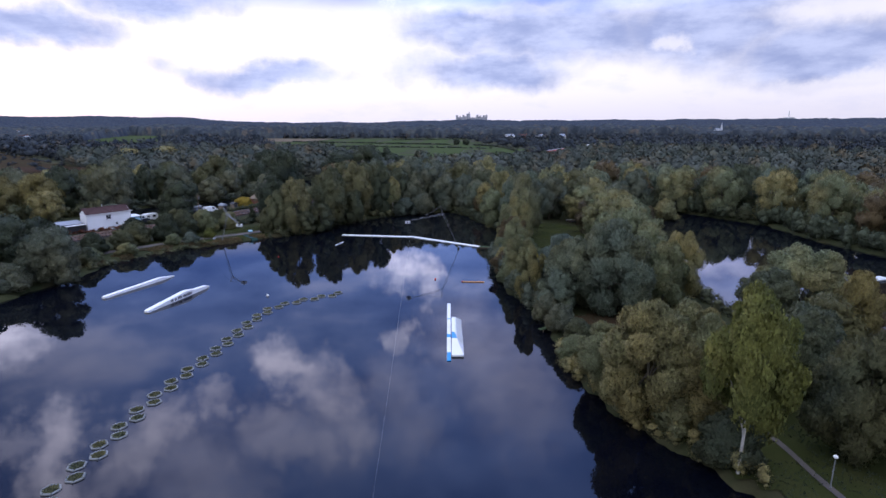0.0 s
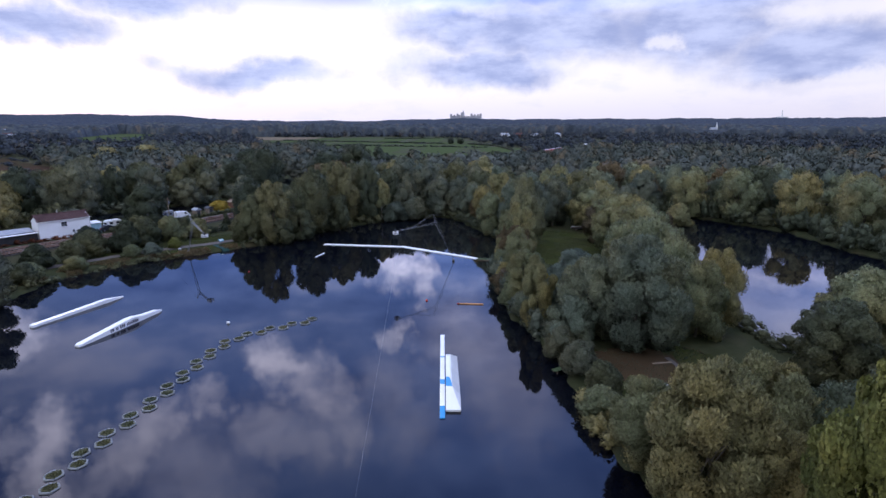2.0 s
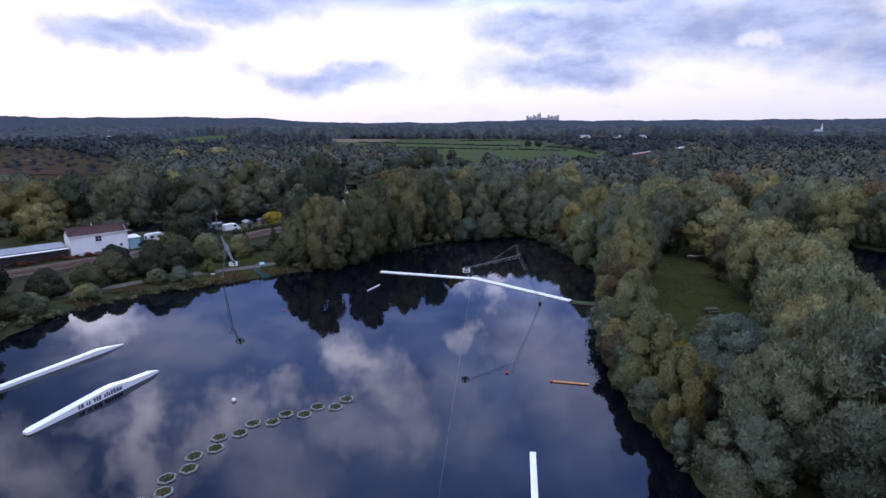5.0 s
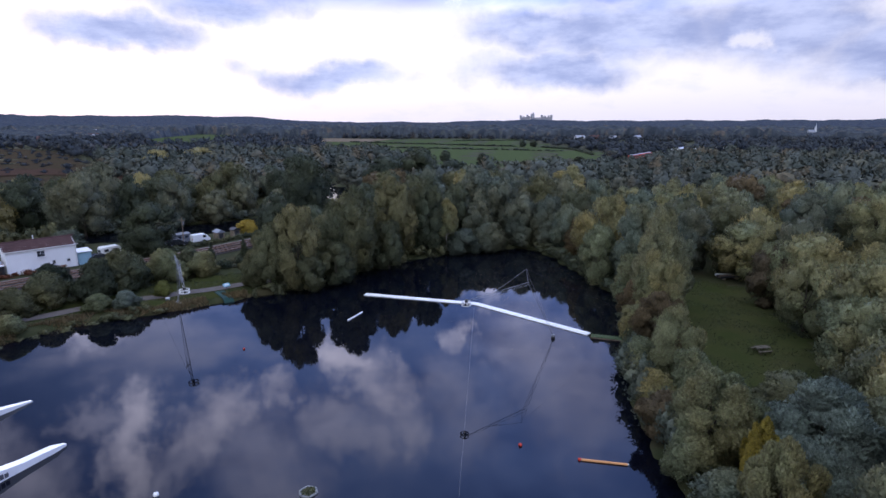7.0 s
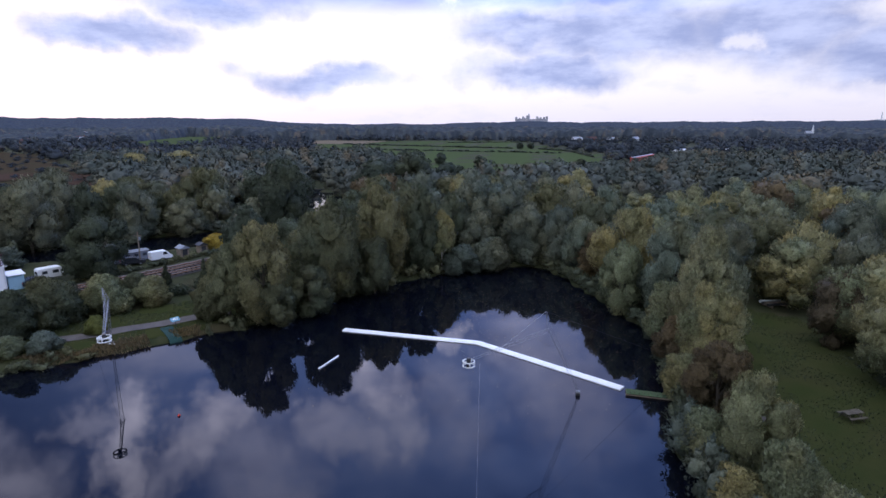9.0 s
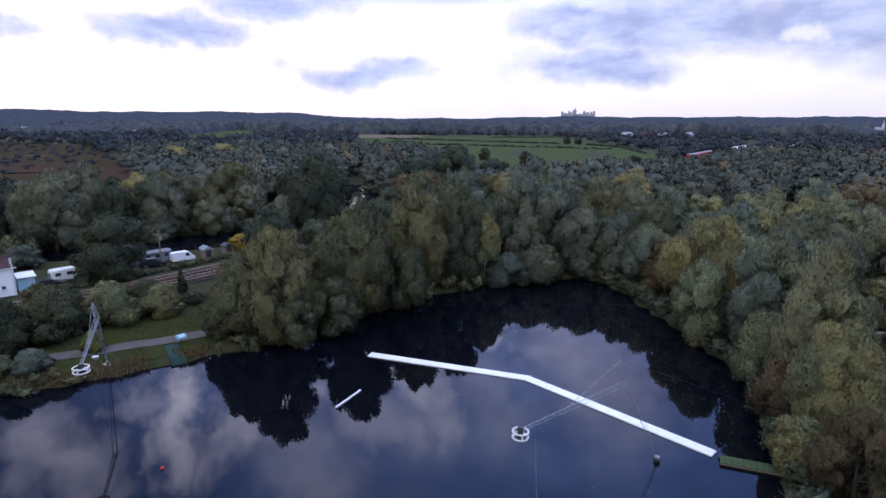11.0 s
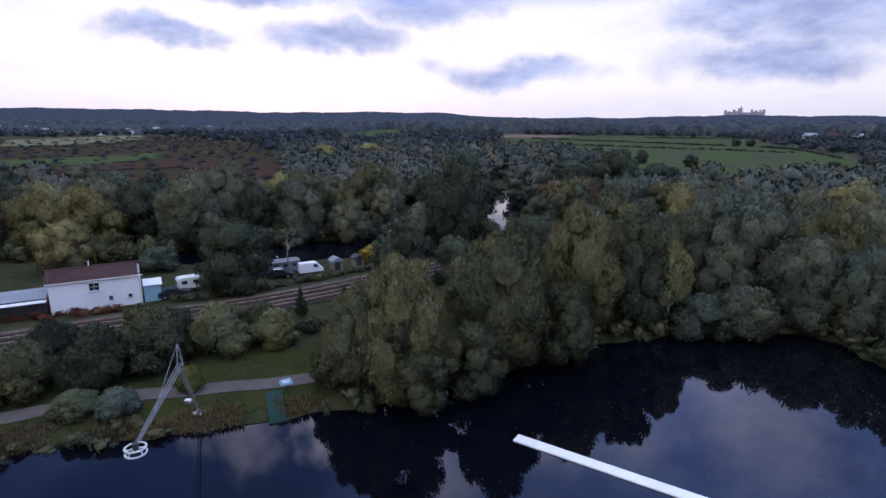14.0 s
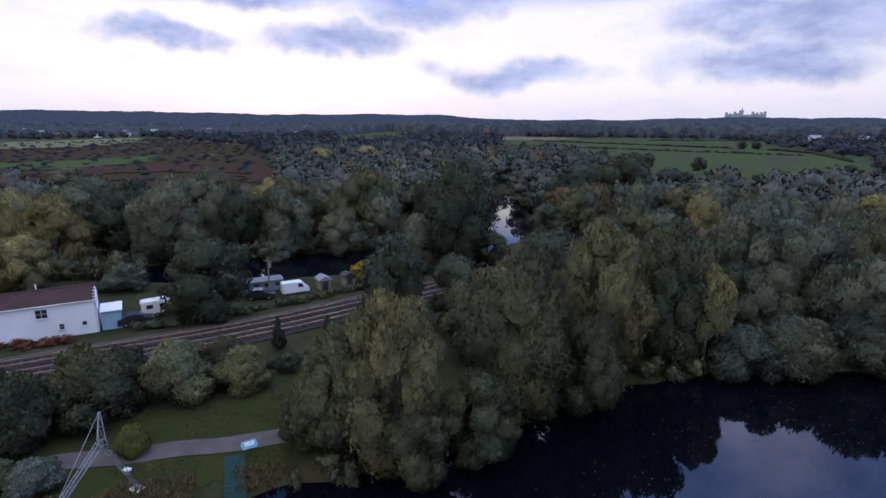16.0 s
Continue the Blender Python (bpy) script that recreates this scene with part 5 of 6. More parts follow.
def cable_mast(foot, node, top, ring, label, anchor, R, thin=1.0):
    t = thing("cable_mast", label, "cable tower", foot, group="cableway masts")
    f = Vector(foot)
    rel = [Vector(p) - f for p in (node, top, ring)]
    lattice((0, 0, 0.25), rel[0], 0.10, 0.28, STEEL, t, "mast", 9, thin)
    lattice(rel[0], rel[1], 0.28, 0.06, STEEL, t, "mast_head", 2, thin)
    lattice(rel[0], rel[2] + Vector((0, 0, 0.45)), 0.24, 0.10, STEEL, t, "boom", 14, thin)
    wheel(t, rel[2], R)
    part("boom_stay", rod(bmesh.new(), rel[1], rel[0].lerp(rel[2], 0.62) + Vector((0, 0, 0.3)), 0.018, None, 4), STEEL, t)
    part("base_plate", boxed(-0.45 * thin, 0.45 * thin, -0.35 * thin, 0.35 * thin, -0.4, 0.08, 0.03), CONCRETE if thin == 1.0 else DARK_STEEL, t)
    part("foot_hinge", boxed(-0.2, 0.2, -0.14, 0.14, 0.08, 0.30, 0.03), STEEL, t)
    part("guy_wire", rod(bmesh.new(), rel[1], Vector(anchor) - f, 0.008, None, 4), DARK_STEEL, t)
    return t


def cable(name, a, b, sag, label):
    a, b = Vector(a), Vector(b)
    bm = bmesh.new()
    pts = [a.lerp(b, i / 14) - Vector((0, 0, sag * 4 * (i / 14) * (1 - i / 14))) for i in range(15)]
    for p, q in zip(pts, pts[1:]):
        rod(bm, p, q, 0.0045, None, 4)
    me = bpy.data.meshes.new(name)
    bm.to_mesh(me)
    bm.free()
    me.materials.append(STEEL)
    tagged(new(name, me), label, "cable")


def buoy(x, y, r, material, label):
    t = thing("buoy", label, "buoy", (x, y, 0))
    bm = bmesh.new()
    bmesh.ops.create_uvsphere(bm, u_segments=14, v_segments=9, radius=r, matrix=Matrix.Translation((0, 0, r * 0.45)))
    part("float_body", bm, material, t)
    part("top_eye", rod(bmesh.new(), (0, 0, r * 1.4), (0, 0, r * 1.7), r * 0.16, None, 6), DARK_STEEL, t)


def floating_bar(a, b, material, tip, label):
    d = math.degrees(math.atan2(b[1] - a[1], b[0] - a[0]))
    n = math.hypot(b[0] - a[0], b[1] - a[1])
    t = thing("floating_bar", label, "float", (a[0], a[1], 0), d)
    part("bar", rod(bmesh.new(), (0.15, 0, 0.06), (n, 0, 0.06), 0.10, None, 10), material, t)
    bm = bmesh.new()
    bmesh.ops.create_uvsphere(bm, u_segments=10, v_segments=7, radius=0.13, matrix=Matrix.Translation((0, 0, 0.08)))
    part("end_float", bm, tip, t)
    part("end_cap", rod(bmesh.new(), (n, 0, 0.06), (n + 0.06, 0, 0.06), 0.09, None, 10), OFFWHITE, t)


floating_pier()
landing_stage()
bank_stage()
slider_rail()
kicker_ramp()
long_jump((-43.0, 74.2), (-40.0, 87.4), 0.86, [(0.0, 0.26, 0.75), (0.03, 0.32, 1.0), (0.45, 0.80, 1.0), (0.55, 0.92, 1.0), (0.62, 0.90, 1.0), (0.74, 0.62, 0.95), (0.93, 0.44, 0.85), (1.0, 0.18, 0.4)],
          "white floating wakeboard box with a raised middle and faded print", True)
long_jump((-53.3, 80.2), (-49.2, 93.4), 0.74, [(0.0, 0.28, 0.9), (0.02, 0.34, 1.0), (0.5, 0.45, 1.0), (0.78, 0.55, 1.0), (0.86, 0.42, 0.9), (1.0, 0.12, 0.45)], "long low white floating wakeboard box with a tapered end")
planter_chain()
cable_mast((-52.9, 121.8, 0.55), (-49.7, 118.2, 7.1), (-50.7, 118.9, 8.4), (-44.0, 110.7, 5.9), "pale steel lattice cable mast with pulley ring on the bank", (-64.5, 131, 0.8), 0.58)
cable_mast((0.8, 118.2, 0.15), (-2.4, 114.4, 8.1), (-2.8, 114.2, 9.8), (-8.9, 106.9, 7.5), "steel lattice cable mast standing in the lake by the pier", (12.2, 127.0, 0.6), 0.46, 0.5)
cable("haul_cable", (-8.0, 106.6, 7.8), (3.2, -42.0, 7.6), 1.4, "thin steel haul cable stretched over the lake")
buoy(-28.4, 82.8, 0.21, WHITE, "round white mooring buoy")
buoy(-2.7, 93.5, 0.16, RED, "small round red buoy")
buoy(-35.5, 108.5, 0.13, RED, "small orange-red marker buoy")
rg = np.random.default_rng(21)
n = 2600
lx, ly = rg.normal(-4, 11, n), rg.normal(143, 11, n)
ok = to_edge(lx, ly, LAKE) < -1.0
lx, ly, turn = lx[ok], ly[ok], rg.uniform(0, 6.28, ok.sum())
sz = rg.uniform(0.03, 0.09, ok.sum())
quad = [np.stack([lx + sz * np.cos(turn + k * 1.5708), ly + sz * np.sin(turn + k * 1.5708) * 0.7, np.full(len(lx), 0.006)], -1) for k in range(4)]
tagged(new("floating_leaves", quick_mesh("floating_leaves", np.stack(quad, 1).reshape(-1, 3), np.arange(4 * len(lx)).reshape(-1, 4), LEAF["rust"])), "fallen brown leaves drifting on the water", "leaves", kind="stuff")
floating_bar((2.0, 92.2), (5.7, 92.1), ORANGE, RED, "pale orange foam bar with a red end float")
floating_bar((-26.5, 120.0), (-25.6, 123.5), WHITE, WHITE, "short white floating bar")


# ---- the bank ----
def launch_mat():
    t = thing("launch_mat", "teal ribbed matting slipway running into the water", "slipway", (-50.0, 127.7, 0), -42)
    n = 12
    for i in range(n):
        x0 = i * 0.43
        z = [ground_at(-50.0 + (x0 + q) * math.cos(radians(-42)), 127.7 + (x0 + q) * math.sin(radians(-42))) + 0.10 for q in (0, 0.42)]
        bm = bmesh.new()
        v = [bm.verts.new(p) for p in ((x0, -0.72, z[0] - 0.25), (x0 + 0.41, -0.72, z[1] - 0.25), (x0 + 0.41, 0.72, z[1] - 0.25), (x0, 0.72, z[0] - 0.25), (x0, -0.72, z[0]), (x0 + 0.41, -0.72, z[1]), (x0 + 0.41, 0.72, z[1]), (x0, 0.72, z[0]))]
        for f in ((0, 1, 2, 3), (4, 5, 6, 7), (0, 1, 5, 4), (1, 2, 6, 5), (2, 3, 7, 6), (3, 0, 4, 7)):
            bm.faces.new([v[k] for k in f])
        bmesh.ops.recalc_face_normals(bm, faces=bm.faces)
        part("mat_strip", bm, TEAL, t)


def notice_board():
    z = ground_at(-48.9, 128.2)
    t = thing("notice_board", "pale blue rounded notice board on a dark post", "sign", (-48.9, 128.2, z - 0.1), 60)
    bm = bmesh.new()
    slab(bm, [(-0.5, -0.2), (0.5, -0.2), (0.62, 0.0), (0.5, 0.45), (-0.5, 0.45), (-0.62, 0.2)], -0.03, 0.03)
    bmesh.ops.transform(bm, matrix=Matrix.Translation((0, 0, 1.0)) @ Matrix.Rotation(radians(40), 4, "X"), verts=bm.verts)
    part("panel", bm, SIGN_BLUE, t)
    for x0, x1, y in ((-0.35, 0.1, 0.25), (-0.3, 0.35, 0.08), (0.15, 0.4, 0.25)):
        bm = boxed(x0, x1, y - 0.05, y + 0.05, 0.03, 0.04)
        bmesh.ops.transform(bm, matrix=Matrix.Translation((0, 0, 1.0)) @ Matrix.Rotation(radians(40), 4, "X"), verts=bm.verts)
        part("print_bar", bm, WHITE, t)
    part("post", rod(bmesh.new(), (0, 0.05, -0.1), (0, 0.05, 1.0), 0.05), DARK_STEEL, t)


def ground_box(x, y, sx, sy, sz, material, name, label, category, rz=0.0):
    t = thing(name, label, category, (x, y, ground_at(x, y)), rz)
    part("body", boxed(-sx / 2, sx / 2, -sy / 2, sy / 2, -0.05, sz, 0.03), material, t)
    part("lid", boxed(-sx / 2 - 0.03, sx / 2 + 0.03, -sy / 2 - 0.03, sy / 2 + 0.03, sz, sz + 0.06, 0.02), OFFWHITE, t)


def picnic_table(x, y, rz):
    t = thing("picnic_table", "dark weathered wooden picnic table on the grass", "table", (x, y, ground_at(x, y)), rz, "picnic tables")
    for i in range(5):
        part("top_board", boxed(-0.9, 0.9, -0.36 + i * 0.15, -0.23 + i * 0.15, 0.71, 0.75), BARK, t)
    for y0 in (-0.78, 0.52):
        part("seat", boxed(-0.9, 0.9, y0, y0 + 0.26, 0.42, 0.46), BARK, t)
    for x0 in (-0.6, 0.6):
        bm = bmesh.new()
        rod(bm, (x0, -0.72, -0.05), (x0, -0.2, 0.72), 0.05, None, 4)
        rod(bm, (x0, 0.72, -0.05), (x0, 0.2, 0.72), 0.05, None, 4)
        box(bm, x0 - 0.03, x0 + 0.03, -0.78, 0.78, 0.34, 0.42)
        part("trestle", bm, BARK, t)


def path_lamp():
    t = thing("lamp_post", "slim grey lamp post with a white head beside the path", "lamp", (29.4, 37.6, ground_at(29.4, 37.6)))
    part("post", rod(bmesh.new(), (0, 0, -0.1), (0, 0, 2.5), 0.05, 0.035, 8), STEEL, t)
    bm = bmesh.new()
    bmesh.ops.create_uvsphere(bm, u_segments=12, v_segments=8, radius=0.16, matrix=Matrix.Translation((0, 0, 2.62)) @ Matrix.Diagonal((1, 1, 0.8, 1)))
    part("head", bm, WHITE, t)
    part("collar", rod(bmesh.new(), (0, 0, 2.45), (0, 0, 2.52), 0.08, 0.1, 8), DARK_STEEL, t)


launch_mat()
notice_board()
ground_box(-55.2, 122.6, 0.55, 0.38, 0.28, STEEL, "winch_box", "small pale winch box on the grass by the mast", "box", 20)
ground_box(22.7, 65.4, 0.5, 0.4, 0.3, WHITE, "cable_box", "small white cable box in the grass", "box", 10)
ground_box(-49.0, 138.2, 1.6, 1.0, 0.25, CONCRETE, "well_cover", "low concrete well cover with a standpipe", "well cover", 30)
picnic_table(24.2, 116.0, 20)
path_lamp()


def pontoon():
    t = thing("pontoon", "small pale pontoon moored at the edge of the small lake", "pontoon", (73, 96.6, 0), 22)
    for i in range(8):
        part("plank", boxed(-2.6 + i * 0.66, -2.6 + i * 0.66 + 0.6, -0.9, 0.9, 0.26, 0.34, 0.01), OFFWHITE, t)
    for y in (-0.65, 0.65):
        part("float", rod(bmesh.new(), (-2.5, y, 0.06), (2.5, y, 0.06), 0.22, None, 10), STEEL, t)


def far_stack():
    t = thing("chimney_stack", "slender pale chimney stack on the far plain", "chimney", (2060, 3790, ground_at(2060, 3790)))
    part("shaft", rod(bmesh.new(), (0, 0, 0), (0, 0, 62), 4.0, 2.4, 10), OFFWHITE, t)
    part("plinth", boxed(-30, 34, -10, 10, -2, 22), OFFWHITE, t)


pontoon()
far_stack()


def barge_stack():
    t = thing("canoe_rack", "dark rack with pale boats stored under the trees", "boat rack", (31.3, 148.5, ground_at(31.3, 148.5)), 20)
    for i in range(4):
        part("canoe", rod(bmesh.new(), (-1.8, i * 0.5, 0.5 + 0.1 * (i % 2)), (1.6, i * 0.5, 0.5 + 0.1 * (i % 2)), 0.22, 0.1, 7), (DARK_STEEL, WOOD, DARK_STEEL, OFFWHITE)[i], t)
    for x in (-1.2, 1.2):
        part("bearer", boxed(x - 0.05, x + 0.05, -0.3, 1.9, -0.05, 0.38), WOOD, t)


barge_stack()


# ---- railway ----
def along(line, step):
    out = []
    for (x0, y0), (x1, y1) in zip(line, line[1:]):
        n = math.hypot(x1 - x0, y1 - y0)
        k = max(1, int(n / step))
        out += [(x0 + (x1 - x0) * i / k, y0 + (y1 - y0) * i / k, math.atan2(y1 - y0, x1 - x0)) for i in range(k)]
    return out


def smooth_line(line, rounds=3):
    for _ in range(rounds):
        out = [line[0]]
        for (x0, y0), (x1, y1) in zip(line, line[1:]):
            out += [(x0 * 0.75 + x1 * 0.25, y0 * 0.75 + y1 * 0.25), (x0 * 0.25 + x1 * 0.75, y0 * 0.25 + y1 * 0.75)]
        line = out + [line[-1]]
    return line


TRACK = smooth_line(RAIL, 2)


def rail_strip(offset, name, label):
    pts = along(TRACK, 2.0)
    P = np.array([(x - math.sin(a) * offset, y + math.cos(a) * offset) for x, y, a in pts])
    A = np.array([a for _, _, a in pts])
    N = np.stack([-np.sin(A), np.cos(A)], -1)
    Z = height(P[:, 0], P[:, 1]) + 0.12
    prof = [(-0.07, 0.14), (-0.05, 0.34), (0.05, 0.34), (0.07, 0.14)]
    V = np.stack([np.column_stack([P + N * u, Z + h]) for u, h in prof], 1).reshape(-1, 3)
    ids = np.arange(len(V)).reshape(len(P), 4)
    q = np.concatenate([np.stack([ids[:-1, k + 1], ids[:-1, k], ids[1:, k], ids[1:, k + 1]], -1) for k in range(3)])
    me = quick_mesh(name, V, q, RUSTY)
    me.materials.append(RAIL_HEAD)
    me.polygons.foreach_set("material_index", np.repeat([0, 1, 0], len(P) - 1).astype(np.int32))
    structure(name, me, label, "rail")


for centre in (-1.75, 1.75):
    for g in (-0.75, 0.75):
        rail_strip(centre + g, "rail", "rust-brown running rail of the railway line")
# cable trough along the far side
trough = [(x - math.sin(a) * 3.6, y + math.cos(a) * 3.6) for x, y, a in along(TRACK, 4.0)]
ribbon("cable_trough", trough[8:75], 0.4, GRAVEL, "grey concrete cable trough beside the railway", "trough", 0.28, 2.0)
sleepers = structure("sleepers", mesh_from("sleepers", [(0, 0, -3), (0.1, 0, -3), (0, 0.1, -3)], [(0, 1, 2)], SLEEPER), "rows of concrete sleepers under the rails", "railway")
bm = bmesh.new()
box(bm, -0.13, 0.13, -1.28, 1.28, 0.0, 0.2)
sleeper_mesh = bpy.data.meshes.new("sleeper")
bm.to_mesh(sleeper_mesh)
bm.free()
sleeper_mesh.materials.append(SLEEPER)
laid = 0
for x, y, a in along(TRACK, 0.75):
    if 108 < y < 172 and laid < 300:
        for centre in (-1.75, 1.75):
            s = new("sleeper", sleeper_mesh)
            sx0, sy0 = x - math.sin(a) * centre, y + math.cos(a) * centre
            s.matrix_basis = pose(sx0, sy0, ground_at(sx0, sy0) + 0.06, 0, 0, math.degrees(a))
            s.parent = sleepers
            laid += 1


# ---- the cottage and the yard ----
def window(parent, x, z, w, h, panes, y=0.0):
    """A casement in a front wall that faces -y."""
    frame_mesh = bmesh.new()
    for x0, x1, z0, z1 in ((x - w / 2, x - w / 2 + 0.06, z, z + h), (x + w / 2 - 0.06, x + w / 2, z, z + h), (x - w / 2, x + w / 2, z, z + 0.06), (x - w / 2, x + w / 2, z + h - 0.06, z + h)):
        box(frame_mesh, x0, x1, y - 0.05, y + 0.05, z0, z1)
    win = part("window", frame_mesh, WHITE, parent, "white casement window")
    nx, nz = panes
    for i in range(nx):
        for j in range(nz):
            x0, z0 = x - w / 2 + 0.06 + (w - 0.12) * i / nx, z + 0.06 + (h - 0.12) * j / nz
            part("pane", boxed(x0 + 0.025, x0 + (w - 0.12) / nx - 0.025, y - 0.02, y + 0.01, z0 + 0.025, z0 + (h - 0.12) / nz - 0.025), GLASS, win)
    part("sill", boxed(x - w / 2 - 0.08, x + w / 2 + 0.08, y - 0.14, y + 0.02, z - 0.07, z - 0.005), OFFWHITE, win)


def cottage():
    L, R = Vector((-89.8, 129.6, 0)), Vector((-84.1, 138.3, 0))
    length, depth, eave, top = (R - L).length, 3.7, 4.1, 5.25
    rz = math.degrees(math.atan2(R.y - L.y, R.x - L.x))
    base = 0.75
    t = thing("cottage", "white rendered railway cottage with a red-brown tiled roof", "house", (L.x, L.y, base), rz)
    part("front_wall", boxed(0, length, 0, 0.3, -0.6, eave, 0.01), RENDER_WALL, t)
    part("back_wall", boxed(0, length, depth - 0.3, depth, -0.6, eave, 0.01), RENDER_WALL, t)
    for x0 in (0.004, length - 0.304):
        bm = bmesh.new()
        a = [bm.verts.new((x0, y, z)) for y, z in ((0.31, -0.6), (depth - 0.31, -0.6), (depth - 0.31, eave), (depth / 2, top - 0.1), (0.31, eave))]
        b = [bm.verts.new((x0 + 0.3, v.co.y, v.co.z)) for v in a]
        bm.faces.new(a)
        bm.faces.new(b[::-1])
        for i in range(5):
            bm.faces.new((a[i], b[i], b[(i + 1) % 5], a[(i + 1) % 5]))
        bmesh.ops.recalc_face_normals(bm, faces=bm.faces)
        part("gable_wall", bm, RENDER_WALL, t)
    # two slopes, laid in courses of tiles
    for side in (0, 1):
        slope = new("roof_slope")
        slope.parent = t
        bm = bmesh.new()
        rows = 11
        run, rise = depth / 2 + 0.3, top - eave + 0.25
        for i in range(rows):
            u0, u1 = i / rows, (i + 1) / rows
            y0, y1 = -0.3 + run * u0, -0.3 + run * u1 + 0.03
            z0, z1 = eave - 0.2 + rise * u0 + 0.05, eave - 0.2 + rise * u1 + 0.02
            pts = [(y0, z0 - 0.05), (y0, z0), (y1, z1), (y1, z1 - 0.07)]
            for k in range(int(length / 0.5) + 1):
                xa, xb = -0.25 + k * 0.5 + 0.25 * (i % 2) - 0.12, -0.25 + (k + 1) * 0.5 + 0.25 * (i % 2) - 0.14
                dz = random.uniform(-0.012, 0.012)
                va = [bm.verts.new((max(-0.3, xa), (y if side == 0 else depth - y), z + dz)) for y, z in pts]
                vb = [bm.verts.new((min(length + 0.3, xb), (y if side == 0 else depth - y), z + dz)) for y, z in pts]
                bm.faces.new((va[1], va[2], vb[2], vb[1]))
                bm.faces.new((va[0], va[1], vb[1], vb[0]))
                bm.faces.new((va[0], va[3], va[2], va[1]))
                bm.faces.new((vb[0], vb[1], vb[2], vb[3]))
        bmesh.ops.recalc_face_normals(bm, faces=bm.faces)
        bpy.data.objects.remove(slope)
        part("roof_slope", bm, ROOF_TILE, t, "red-brown tiled roof slope")
    part("ridge_tiles", rod(bmesh.new(), (-0.3, depth / 2, top + 0.06), (length + 0.3, depth / 2, top + 0.06), 0.12, None, 8), ROOF_TILE, t)
    part("gutter", rod(bmesh.new(), (-0.3, -0.34, eave - 0.2), (length + 0.3, -0.34, eave - 0.2), 0.06, None, 6), OFFWHITE, t)
    part("flue", rod(bmesh.new(), (4.6, depth / 2 + 0.2, top - 0.2), (4.6, depth / 2 + 0.2, top + 0.75), 0.09, None, 8), OFFWHITE, t)
    window(t, 5.0, 2.35, 1.25, 1.15, (2, 2))
    window(t, 6.75, 0.75, 0.6, 0.75, (1, 2))
    window(t, 9.0, 0.85, 0.6, 0.6, (1, 1))
    part("downpipe", rod(bmesh.new(), (length - 0.15, -0.08, -0.6), (length - 0.15, -0.08, eave - 0.2), 0.045, None, 6), OFFWHITE, t)
    u = (R - L).normalized()
    # lean-to at the end
    t2 = thing("lean_to_shed", "pale blue boarded lean-to with a white flat roof", "shed", (R.x + u.x * 0.25, R.y + u.y * 0.25, base), rz)
    for i in range(7):
        part("board", boxed(i * 0.3, i * 0.3 + 0.285, 0.3, 0.36, -0.5, 1.95), PALE_BLUE, t2)
    part("side_wall", boxed(2.04, 2.1, 0.37, 3.0, -0.5, 2.0), PALE_BLUE, t2)
    part("back_wall", boxed(0, 2.03, 2.95, 3.0, -0.5, 2.1), PALE_BLUE, t2)
    bm = bmesh.new()
    slab(bm, [(-0.05, 0.1), (2.3, 0.1), (2.3, 3.15), (-0.05, 3.15)], 2.11, 2.2)
    bmesh.ops.rotate(bm, cent=(0, 0.3, 2.05), matrix=Matrix.Rotation(radians(4), 3, "X"), verts=bm.verts)
    part("flat_roof", bm, WHITE, t2)
    # long outbuilding
    t3 = thing("outbuilding", "long low dark outbuilding with a white metal roof", "outbuilding", (L.x - u.x * 0.35, L.y - u.y * 0.35, base), rz + 180)
    part("front_wall", boxed(0, 17, -0.2, 0.0, -0.6, 1.75), DARK_STEEL, t3)
    part("back_wall", boxed(0, 17, -4.6, -4.4, -0.6, 2.2), DARK_STEEL, t3)
    part("end_wall", boxed(16.8, 17, -4.39, -0.21, -0.6, 1.9), BRICK, t3)
    part("near_wall", boxed(0, 0.2, -4.39, -0.21, -0.6, 1.9), BRICK, t3)
    for i in range(17):
        bm = boxed(i * 1.0 + 0.01, i * 1.0 + 0.99, -4.9, -0.6, 0, 0.06)
        bmesh.ops.rotate(bm, cent=(0, -0.6, 0), matrix=Matrix.Rotation(radians(-5), 3, "X"), verts=bm.verts)
        bmesh.ops.translate(bm, vec=(0, 0, 1.98), verts=bm.verts)
        part("roof_sheet", bm, GREY_ROOF, t3, "pale grey metal roof sheet")
    part("canopy", boxed(-0.05, 17.2, -0.5, 0.7, 1.80, 1.88), WHITE, t3, "white canopy along the front")


def tyre(parent, x, y, r=0.32, w=0.2):
    tt = part("wheel", rod(bmesh.new(), (x, y - w / 2, r), (x, y + w / 2, r), r, None, 14), RUBBER, parent)
    part("hub_cap", rod(bmesh.new(), (x, y - w / 2 - 0.01, r), (x, y + w / 2 + 0.01, r), r * 0.55, None, 10), STEEL, tt)


